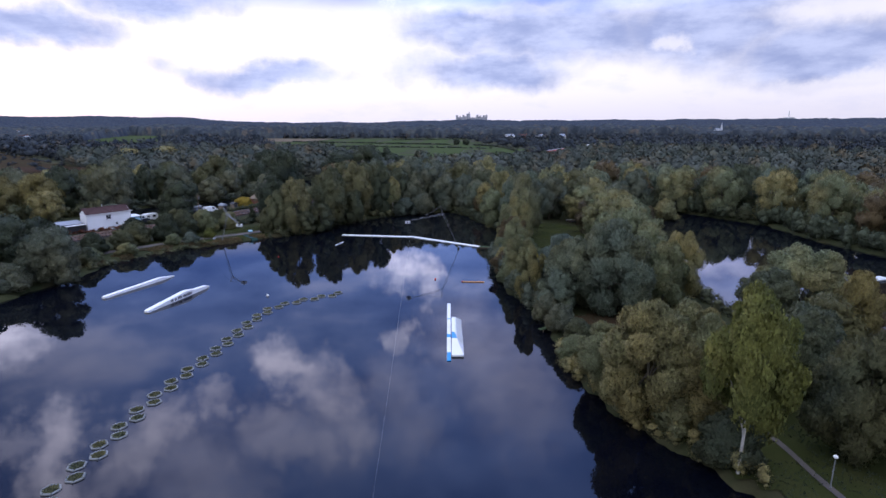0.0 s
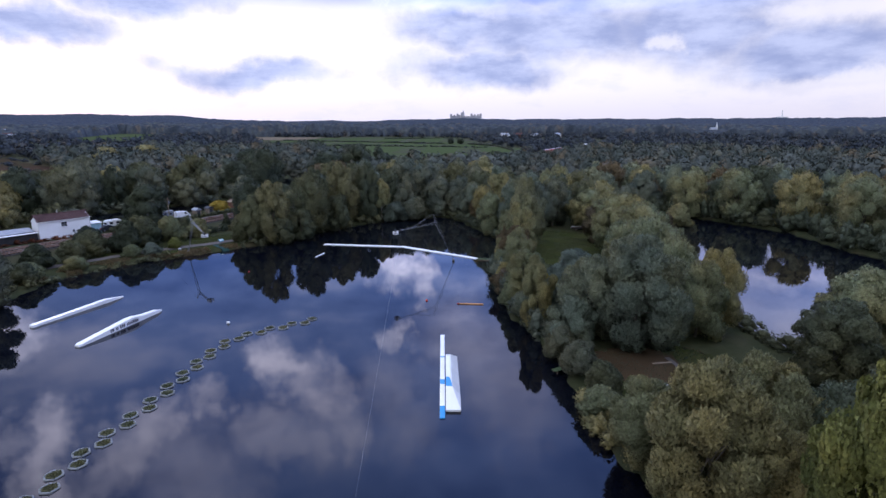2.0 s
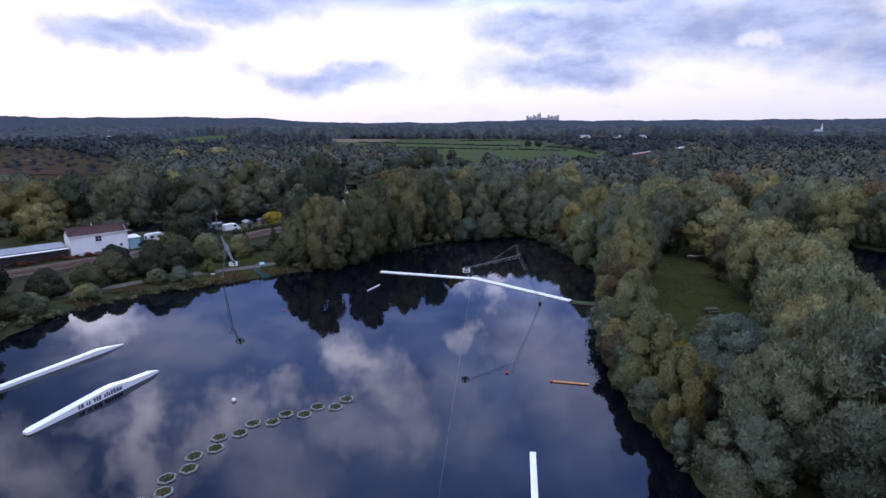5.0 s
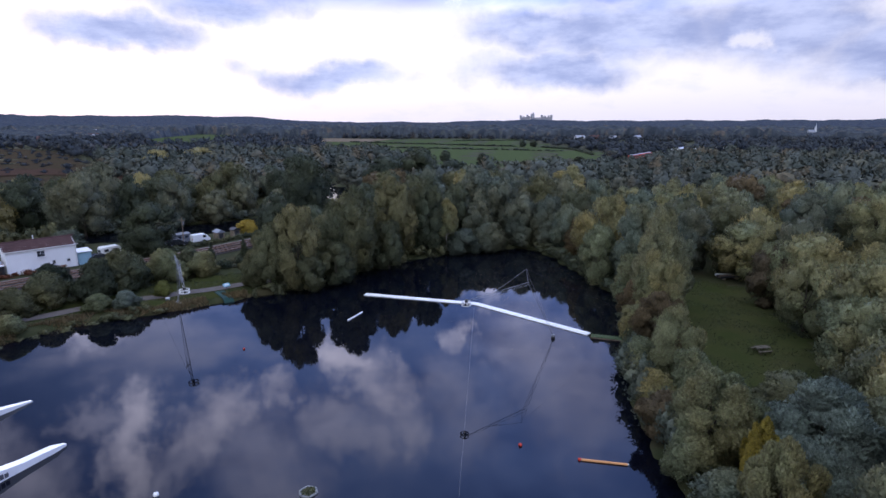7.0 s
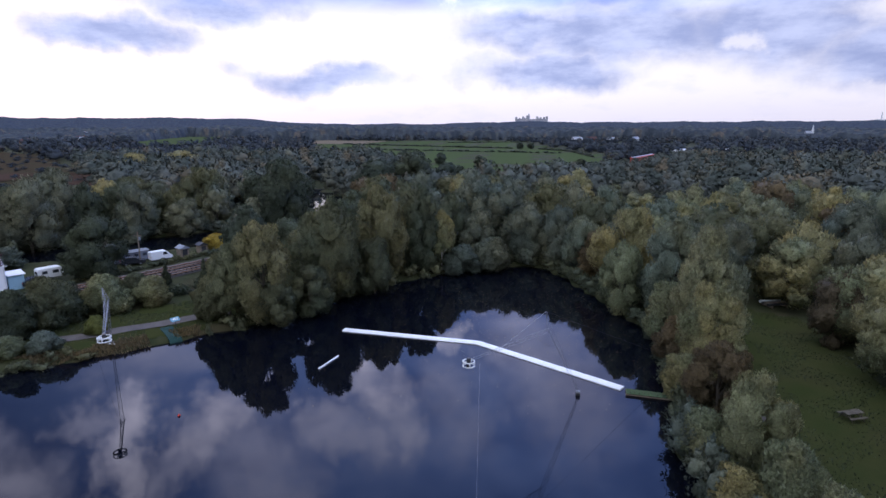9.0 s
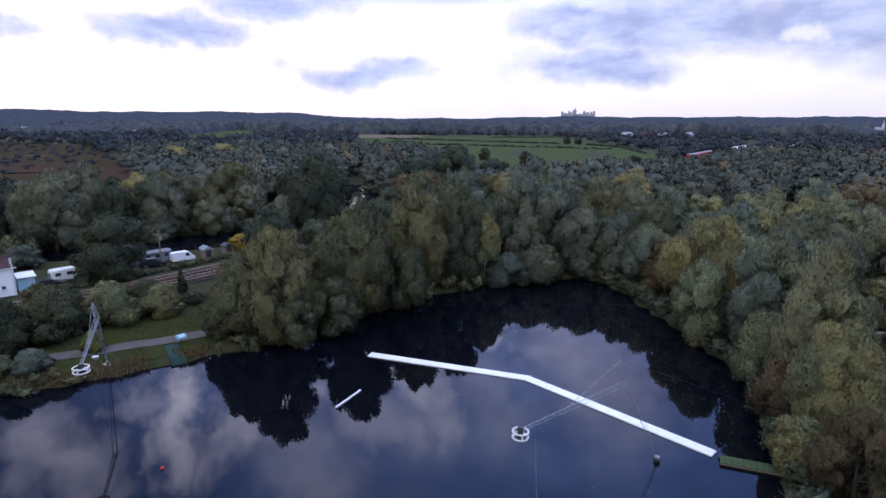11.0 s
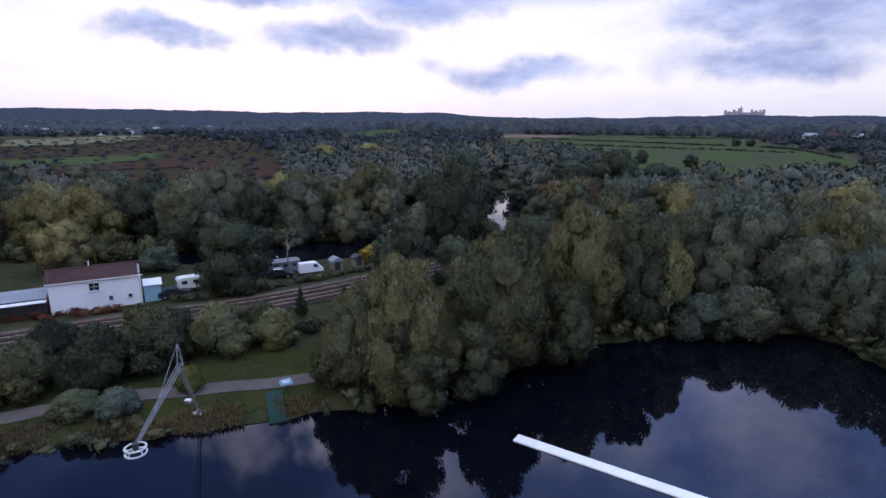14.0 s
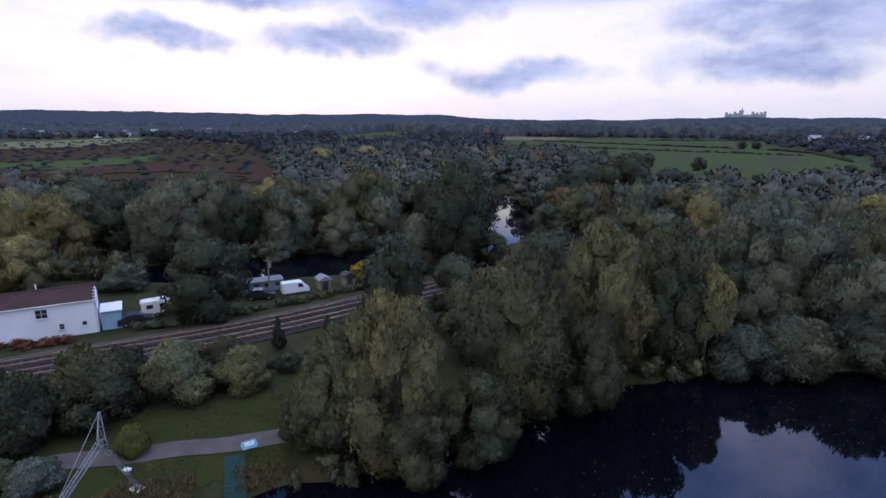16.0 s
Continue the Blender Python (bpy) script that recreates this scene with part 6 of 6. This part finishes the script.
def vehicle(name, label, category, at, rz, profile, wide, paint, panes):
    """A road vehicle from its side profile."""
    t = thing(name, label, category, at, rz)
    bm = bmesh.new()
    prism(bm, profile, -wide / 2, wide / 2)
    for v in bm.verts:
        v.co.y *= 1 - 0.10 * max(0.0, v.co.z - 0.9)
    bmesh.ops.bevel(bm, geom=list(bm.edges), offset=0.06, segments=2, affect="EDGES")
    part("body", bm, paint, t)
    for pane in panes:
        for s in (-1, 1):
            bm = bmesh.new()
            prism(bm, pane, -0.012, 0.012)
            zc = sum(p[1] for p in pane) / len(pane)
            bmesh.ops.translate(bm, vec=(0, s * (wide / 2) * (1 - 0.10 * max(0.0, zc - 0.9)) + s * 0.006, 0), verts=bm.verts)
            part("side_window", bm, GLASS, t)
    xs = [p[0] for p in profile]
    for x in (min(xs) + 0.85, max(xs) - 0.85):
        for s in (-1, 1):
            tyre(t, x, s * (wide / 2 - 0.12))
    for s in (-1, 1):
        part("headlight", boxed(max(xs) - 0.10, max(xs) + 0.012, s * wide * 0.34 - 0.14, s * wide * 0.34 + 0.14, 0.62, 0.78, 0.02), GLASS, t)
        part("tail_light", boxed(min(xs) - 0.012, min(xs) + 0.05, s * wide * 0.40 - 0.07, s * wide * 0.40 + 0.07, 0.75, 1.0, 0.01), RED, t)
    return t


VAN = [(-2.3, 0.3), (2.3, 0.3), (2.35, 0.95), (1.95, 1.15), (1.25, 1.95), (0.9, 2.05), (-2.2, 2.05), (-2.3, 1.9)]
CAR = [(-2.0, 0.3), (2.05, 0.3), (2.1, 0.75), (1.1, 0.92), (0.45, 1.42), (-0.9, 1.45), (-1.7, 0.98), (-2.0, 0.9)]
cottage()
yard_z = 0.62
vehicle("van", "white panel van parked beside the river moorings", "van", (-74.0, 160.9, yard_z), 56, [(x * 0.84, z * 0.88) for x, z in VAN], 1.65, VAN_PAINT, [[(0.3, 1.05), (1.13, 1.05), (0.84, 1.58), (0.3, 1.58)]])
for (x, y, rz) in ((-76.6, 156.6, 40), (-82.6, 141.9, 60), (-80.9, 153.3, 55)):
    vehicle("car", "dark parked car in the riverside yard", "car", (x, y, yard_z), rz, CAR, 1.75, CAR_PAINT, [[(-1.3, 0.98), (-0.8, 1.36), (0.35, 1.34), (0.85, 0.96)]])


def caravan(at, rz):
    t = thing("caravan", "white touring caravan parked by the cottage", "caravan", at, rz)
    t.matrix_basis = t.matrix_basis @ Matrix.Scale(0.86, 4)
    bm = bmesh.new()
    prism(bm, [(-2.1, 0.5), (1.9, 0.5), (2.15, 1.0), (2.05, 2.0), (1.7, 2.45), (-1.9, 2.45), (-2.15, 2.1)], -1.05, 1.05)
    bmesh.ops.bevel(bm, geom=list(bm.edges), offset=0.1, segments=2, affect="EDGES")
    part("body", bm, VAN_PAINT, t)
    for x0, x1 in ((-1.5, -0.6), (0.3, 1.3)):
        for s in (-1, 1):
            part("side_window", boxed(x0, x1, s * 1.05 - 0.015, s * 1.05 + 0.015, 1.35, 1.95), GLASS, t)
    part("end_window", boxed(2.10, 2.16, -0.6, 0.6, 1.25, 1.8), GLASS, t)
    part("end_window", boxed(-2.17, -2.1, -0.6, 0.6, 1.3, 1.9), GLASS, t)
    for s in (-1, 1):
        tyre(t, -0.1, s * 0.95)
    part("tow_bar", rod(bmesh.new(), (2.1, 0, 0.5), (3.2, 0, 0.45), 0.05, None, 6), DARK_STEEL, t)
    part("roof_vent", boxed(-0.3, 0.3, -0.3, 0.3, 2.45, 2.55, 0.03), OFFWHITE, t)


caravan((-83.4, 145.4, yard_z), 62)


def houseboat(at, rz, length, wide, label, wall, roof):
    t = thing("houseboat", label, "houseboat", at, rz)
    bm = bmesh.new()
    slab(bm, [(-length / 2, -wide / 2), (length / 2 - 0.8, -wide / 2), (length / 2 + 0.4, 0), (length / 2 - 0.8, wide / 2), (-length / 2, wide / 2)], -0.2, 0.55)
    part("hull", bm, DARK_STEEL, t)
    part("cabin", boxed(-length / 2 + 0.4, length / 2 - 1.2, -wide / 2 + 0.25, wide / 2 - 0.25, 0.55, 2.1, 0.04), wall, t)
    bm = bmesh.new()
    prism(bm, [(-wide / 2, 2.1), (wide / 2, 2.1), (wide / 2, 2.2), (0, 2.42), (-wide / 2, 2.2)], -length / 2 + 0.2, length / 2 - 1.0)
    bmesh.ops.rotate(bm, cent=(0, 0, 0), matrix=Matrix.Rotation(radians(-90), 3, "Z"), verts=bm.verts)
    part("cabin_roof", bm, roof, t)
    n = int(length / 1.7)
    for i in range(n):
        x = -length / 2 + 1.1 + i * (length - 3) / max(1, n - 1)
        for s in (-1, 1):
            part("cabin_window", boxed(x - 0.35, x + 0.35, s * (wide / 2 - 0.25) - 0.02, s * (wide / 2 - 0.25) + 0.02, 1.25, 1.8), GLASS, t)


houseboat((-79.2, 158.8, 0.25), 58, 9.0, 2.7, "grey houseboat with a pale roof moored on the river", plain("grey_cabin_paint", (0.20, 0.22, 0.26), 0.6, vary=0.2), plain("faded_roof_felt", (0.17, 0.18, 0.20), 0.8, vary=0.2))
houseboat((-62.5, 196, 0.0), 60, 7.0, 2.4, "small white cabin boat moored under the trees", OFFWHITE, WHITE)


def small_shed(x, y, rz, sx, sy, eave, top, wall, roof, label):
    t = thing("garden_shed", label, "shed", (x, y, max(0.4, ground_at(x, y))), rz)
    part("wall", boxed(-sx / 2, sx / 2, -sy / 2, sy / 2, -0.4, eave), wall, t)
    bm = bmesh.new()
    prism(bm, [(-sx / 2 - 0.2, eave - 0.05), (sx / 2 + 0.2, eave - 0.05), (sx / 2 + 0.2, eave + 0.04), (0, top), (-sx / 2 - 0.2, eave + 0.04)], -sy / 2 - 0.2, sy / 2 + 0.2)
    part("roof", bm, roof, t)
    part("door", boxed(-0.45, 0.45, -sy / 2 - 0.03, -sy / 2 + 0.01, -0.3, eave - 0.2), DARK_STEEL, t)


small_shed(-71.6, 164.4, 58, 1.6, 2.0, 1.6, 2.2, WOOD, GREY_ROOF, "small weathered garden shed with a pitched roof")
small_shed(-66.6, 180.6, 60, 4.2, 4.0, 1.8, 3.0, BRICK, WOOD, "low boathouse with a brown pitched roof")
small_shed(-69.6, 167.8, 58, 1.6, 1.6, 1.6, 2.1, WOOD, DARK_STEEL, "dark wooden shed by the river")


def utility_pole(x, y, h):
    t = thing("utility_pole", "brown wooden utility pole with a cross arm", "pole", (x, y, ground_at(x, y)))
    part("post", rod(bmesh.new(), (0, 0, -0.2), (0, 0, h), 0.13, 0.09, 8), WOOD, t)
    part("cross_arm", boxed(-0.8, 0.8, -0.05, 0.05, h - 0.75, h - 0.65), WOOD, t)
    part("transformer", rod(bmesh.new(), (0.3, 0, h - 1.6), (0.3, 0, h - 1.0), 0.2, None, 8), STEEL, t)


utility_pole(-75.9, 157.8, 6.0)


def hedge(name, line, tall, wide, label, tone="dark", step=0.9):
    """A clipped or overgrown hedge along a line."""
    pts = along(line, step)
    Vs, Fs, Ns, base = [], [], [], 0
    rg = random.Random(len(pts))
    for x, y, a in pts:
        a += rg.uniform(-0.5, 0.5)
        x, y = x + rg.uniform(-0.35, 0.35) * wide, y + rg.uniform(-0.35, 0.35) * wide
        v0, f0, _, _, n0 = rg.choice(hedge_variants) if step < 2 else far_variants[2]
        c, s, k = math.cos(a), math.sin(a), rg.uniform(0.6, 1.3)
        v = v0 * np.array([2.1 * step * k, wide * k, tall * rg.uniform(0.6, 1.35)])
        Vs.append(np.column_stack([v[:, 0] * c - v[:, 1] * s + x, v[:, 0] * s + v[:, 1] * c + y, v[:, 2] + ground_at(x, y) - 0.05]))
        Fs.append(f0 + base)
        Ns.append(np.column_stack([n0[:, 0] * c - n0[:, 1] * s, n0[:, 0] * s + n0[:, 1] * c, n0[:, 2]]))
        base += len(v)
    tagged(new(name, quick_mesh(name, np.concatenate(Vs), np.concatenate(Fs), LEAF[tone], np.concatenate(Ns))), label, "hedge", kind="stuff")


hedge("hedge", [(-60.5, 138.5), (-52, 147.5), (-47, 154)], 1.5, 1.4, "dark green hedge beside the railway")
hedge("hedge", [(-57, 139.5), (-49, 147)], 1.3, 1.2, "dark clipped hedge on the bank")
hedge("verge_scrub", [(-80, 141), (-73, 152), (-67.5, 163.5), (-62, 174)], 1.2, 2.2, "green bramble verge between railway and yard", "green")
hedge("verge_scrub", [(-106, 109), (-95.5, 122), (-88.5, 129), (-83, 135)], 0.9, 3.4, "red-brown bramble at the foot of the cottage wall", "bramble")
hedge("bank_scrub", [(-67.5, 92), (-64.6, 104), (-60.8, 111.6), (-56.6, 116.0), (-53.5, 118.6)], 1.1, 2.2, "low green scrub and reeds along the shore", "green")
hedge("river_undergrowth", [(-113, 160), (-98, 178), (-83, 193), (-73, 204), (-69, 215)], 2.4, 4.5, "grey sallows overhanging the river", "grey", 1.8)
hedge("river_undergrowth", [(-150, 132.5), (-128, 141.5), (-114, 149), (-98, 153.5)], 4.2, 4.0, "dark sallows between the cottage and the river", "green", 1.5)
hedge("bank_undergrowth", [(-44, 128.5), (-39.5, 132.5), (-33, 143), (-27, 154.5), (-19, 162)], 2.0, 3.0, "overhanging undergrowth at the water's edge", "green")
hedge("bank_undergrowth", [(-17, 163), (-8.5, 169.5), (-1, 169.5), (7.5, 151), (12, 138), (11, 122), (9.2, 112)], 2.0, 3.0, "overhanging undergrowth at the water's edge", "green")
hedge("bank_undergrowth", [(9, 112), (8.8, 101), (9.8, 90), (11.2, 83), (13.4, 76)], 2.8, 2.8, "leafy undergrowth at the water's edge", "grey")
hedge("pond_undergrowth", [(50, 176), (69, 172), (83, 151), (85, 128), (92, 105), (112, 84)], 5.0, 5.0, "leafy undergrowth round the small lake", "green", 1.6)
hedge("pond_undergrowth", [(46, 154), (46, 132), (42, 107), (37.5, 88), (42, 66)], 1.8, 2.6, "leafy undergrowth round the small lake", "green", 1.8)
hedge("bank_undergrowth", [(14.6, 63), (15.1, 56), (17.5, 48), (21.5, 43), (24.6, 37)], 1.7, 2.2, "leafy undergrowth at the water's edge", "olive")


def tufts(name, outline, count, tall, tone, label, seed):
    """Long grass as many thin blades."""
    rg = np.random.default_rng(seed)
    xs, ys = [p[0] for p in outline], [p[1] for p in outline]
    x, y = rg.uniform(min(xs), max(xs), count * 3), rg.uniform(min(ys), max(ys), count * 3)
    patch = np.sin(x * 0.8 + 1.5 * np.sin(y * 0.5)) + np.cos(y * 0.9 + x * 0.3)
    ok = (to_edge(x, y, outline) < 0) & (patch > -0.6) & (to_line(x, y, [(-75, 103), (-65.5, 114.6), (-61.2, 120.4), (-55.6, 125.2), (-50, 129.9), (-45, 134.5)]) > 1.2)
    x, y = x[ok][:count], y[ok][:count]
    z = height(x, y)
    n = len(x)
    a = rg.uniform(0, 6.283, n)
    w, h = rg.uniform(0.05, 0.13, n), tall * rg.uniform(0.4, 1.3, n)
    p = np.stack([x, y, z], -1)
    s = np.stack([np.cos(a) * w, np.sin(a) * w, np.zeros(n)], -1)
    tip = np.stack([rg.normal(0, 0.35, n) * h, rg.normal(0, 0.35, n) * h, h], -1)
    V = np.stack([p - s, p + s, p + tip], 1).reshape(-1, 3)
    tagged(new(name, quick_mesh(name, V, np.arange(3 * n).reshape(-1, 3), LEAF[tone])), label, "grass", kind="stuff")


SHORE_STRIP = [(-68, 96), (-64.8, 103), (-61.6, 110.8), (-57, 115.2), (-50, 120.8), (-44.8, 127), (-46, 129), (-52, 123.5), (-58, 118.5), (-64, 113), (-68, 105)]
tufts("bank_grass", SHORE_STRIP, 12000, 0.45, "rust", "long straw-coloured grass along the shore", 2)
tufts("lawn_grass", [(-69, 110), (-57, 117.5), (-47, 126), (-42, 133), (-48, 140), (-56, 136), (-67, 123), (-73, 110)], 9000, 0.16, "dark", "short uneven grass on the bank", 3)
tufts("fallen_leaves", [(-60, 116), (-48, 124.5), (-50, 127.5), (-61, 119)], 2500, 0.10, "rust", "brown fallen leaves in the bank grass", 4)
tufts("clearing_grass", [(20, 148), (32, 144), (31, 120), (27, 104), (17, 102), (14, 112), (17, 130)], 7000, 0.18, "dark", "uneven grass in the clearing", 5)
tufts("point_grass", [(17, 74), (28, 76), (36, 66), (38, 40), (34, 24), (27, 34), (20, 46), (17, 58)], 9000, 0.2, "dark", "uneven grass on the wooded point", 6)
tufts("fallen_leaves", [(16, 74), (30, 76), (30, 64), (17, 62)], 2500, 0.10, "rust", "brown fallen leaves round the bare earth", 7)


# ---- the distance ----
def train():
    t = thing("train", "red passenger train on the line beyond the trees", "train", (76, 482, ground_at(76, 482) + 0.4), math.degrees(math.atan2(135, 60)))
    for k in range(3):
        x0 = -30 + k * 20.5
        car = part("carriage", boxed(x0, x0 + 19.8, -1.4, 1.4, 0.6, 3.7, 0.25), TRAIN_RED, t)
        part("roof", boxed(x0 + 0.2, x0 + 19.6, -1.15, 1.15, 3.7, 3.85, 0.05), GREY_ROOF, car)
        for i in range(8):
            for s in (-1, 1):
                part("window", boxed(x0 + 1.6 + i * 2.2, x0 + 3.0 + i * 2.2, s * 1.4 - 0.02, s * 1.4 + 0.02, 2.0, 2.9), GLASS, car)


def castle():
    t = thing("castle", "grey stone castle with towers on the horizon", "castle", (12, 4280, 0), 0)
    z = ground_at(12, 4280) + 6
    part("round_tower", rod(bmesh.new(), (-25, 0, z - 20), (-25, 0, z + 52), 15, 14, 14), STONE, t)
    part("flag_turret", rod(bmesh.new(), (-20, 0, z + 50), (-20, 0, z + 64), 3.5, None, 8), STONE, t)
    for x0, x1, h in ((-112, -60, 26), (-60, -40, 34), (-12, 40, 24), (40, 66, 30), (66, 112, 26)):
        bm = boxed(x0, x1, -15, 15, z - 25, z + h)
        for i in range(int((x1 - x0) / 6)):
            box(bm, x0 + i * 6, x0 + i * 6 + 3, -15, -12, z + h - 0.5, z + h + 2.5)
        part("range", bm, STONE, t)
    for x, h, r in ((-110, 40, 8), (-62, 44, 7), (-86, 34, 6), (42, 44, 8), (66, 38, 7), (90, 40, 7), (110, 44, 8)):
        part("tower", boxed(x - r, x + r, -18, 10, z - 25, z + h), STONE, t)


def far_house(x, y, rz, sx, sy, eave, top, wall, roof, label):
    t = thing("house", label, "house", (x, y, ground_at(x, y)), rz, "far houses")
    part("wall", boxed(-sx / 2, sx / 2, -sy / 2, sy / 2, -0.5, eave), wall, t)
    bm = bmesh.new()
    prism(bm, [(-sy / 2 - 0.4, eave), (sy / 2 + 0.4, eave), (0, top)], -sx / 2 - 0.3, sx / 2 + 0.3)
    bmesh.ops.rotate(bm, cent=(0, 0, 0), matrix=Matrix.Rotation(radians(90), 3, "Z"), verts=bm.verts)
    part("roof", bm, roof, t)
    part("chimney", boxed(sx * 0.25, sx * 0.25 + 0.9, -0.4, 0.4, top - 1.2, top + 1.0), BRICK, t)
    n = max(2, int(sx / 3))
    for i in range(n):
        for z0 in (1.0, 3.6):
            if z0 + 1.2 < eave:
                x0 = -sx / 2 + 0.9 + i * (sx - 1.8) / n
                part("window", boxed(x0, x0 + 1.1, -sy / 2 - 0.03, -sy / 2 + 0.02, z0, z0 + 1.2), GLASS, t)


def far_barn(x, y, rz, sx, sy, h, wall, roof, label):
    t = thing("barn", label, "barn", (x, y, ground_at(x, y)), rz, "far barns")
    part("wall", boxed(-sx / 2, sx / 2, -sy / 2, sy / 2, -0.5, h * 0.65), wall, t)
    bm = bmesh.new()
    prism(bm, [(-sy / 2 - 0.5, h * 0.65), (sy / 2 + 0.5, h * 0.65), (0, h)], -sx / 2 - 0.5, sx / 2 + 0.5)
    bmesh.ops.rotate(bm, cent=(0, 0, 0), matrix=Matrix.Rotation(radians(90), 3, "Z"), verts=bm.verts)
    part("roof", bm, roof, t)
    part("door", boxed(-2, 2, -sy / 2 - 0.05, -sy / 2 + 0.02, -0.2, h * 0.55), DARK_STEEL, t)


def church(x, y):
    t = thing("church", "white church with a slender pale spire", "church", (x, y, ground_at(x, y)), 15)
    t.scale = (0.62, 0.62, 0.72)
    part("nave", boxed(-22, 6, -7, 7, -1, 13), OFFWHITE, t)
    bm = bmesh.new()
    prism(bm, [(-7.6, 13), (7.6, 13), (0, 19)], -6.4, 22.4)
    bmesh.ops.rotate(bm, cent=(0, 0, 0), matrix=Matrix.Rotation(radians(90), 3, "Z"), verts=bm.verts)
    part("roof", bm, GREY_ROOF, t)
    part("tower", boxed(7, 13, -3, 3, -1, 24), OFFWHITE, t)
    part("spire", rod(bmesh.new(), (10, 0, 24), (10, 0, 40), 3.0, 0.2, 8), OFFWHITE, t)


train()
castle()
church(690, 1600)
for i, (x, y) in enumerate([(-177, 1215), (70, 965), (95, 985), (120, 960), (330, 1150), (360, 1190), (60, 1150), (20, 1180), (-60, 1210), (165, 1010), (420, 1350), (520, 1400)]):
    far_house(x, y, (i * 47) % 90 - 20, 12 + i % 3 * 3, 8, 5.4, 8.6, (OFFWHITE, RENDER_WALL, BRICK)[i % 3], (ROOF_TILE, GREY_ROOF)[i % 2], ("white walled far house among trees", "pale rendered far house with grey roof", "brick far house with tiled roof")[i % 3])
for i in range(46):
    far_a = radians(-66 + i * 0.72 + random.uniform(-0.4, 0.4))
    d = random.uniform(1000, 1900)
    far_house(d * math.sin(far_a) - 20, d * math.cos(far_a), random.uniform(-40, 40), random.uniform(10, 20), 8, random.choice((3.0, 5.4)), random.choice((6.2, 8.6)), (OFFWHITE, BRICK, RENDER_WALL)[i % 3], (ROOF_TILE, GREY_ROOF)[i % 2], "small far house at the edge of the town")
for x, y, rz, sx, sy, h, w, r in ((-330, 1035, 10, 48, 18, 9, WOOD, RUSTY), (-285, 1060, 10, 36, 16, 8, WOOD, GREY_ROOF), (-385, 1050, 5, 30, 16, 8, OFFWHITE, RUSTY),
                                  (150, 622, 20, 34, 12, 5, OFFWHITE, GREY_ROOF), (178, 640, 20, 30, 12, 5, OFFWHITE, OFFWHITE), (206, 655, 20, 36, 12, 5, OFFWHITE, GREY_ROOF), (132, 585, 15, 20, 9, 5, WOOD, OFFWHITE),
                                  (-905, 700, 30, 40, 14, 6, BRICK, OFFWHITE), (-860, 660, 30, 24, 12, 6, OFFWHITE, GREY_ROOF)):
    far_barn(x, y, rz, sx, sy, h, w, r, "long low farm building with a sheet roof")
for a, b in (((-250, 800), (-20, 700)), ((-160, 640), (30, 600)), ((-120, 900), (0, 960)), ((8, 690), (38, 640)), ((38, 640), (48, 540))):
    hedge("field_hedge", [(a[0] + (b[0] - a[0]) * k / 30, a[1] + (b[1] - a[1]) * k / 30) for k in range(31)][::1], 2.2, 3.5, "low dark field hedge across the pasture", "dark", 4.0)
for x, y, h, w in ((-112, 459, 10.5, 11), (-14, 700, 8, 10), (-2, 702, 8, 10), (-180, 560, 8, 9), (-35, 420, 7, 9), (-62, 432, 8, 10), (-88, 440, 9, 11)):
    tree(x, y, h, w, "round", "dark", "low")
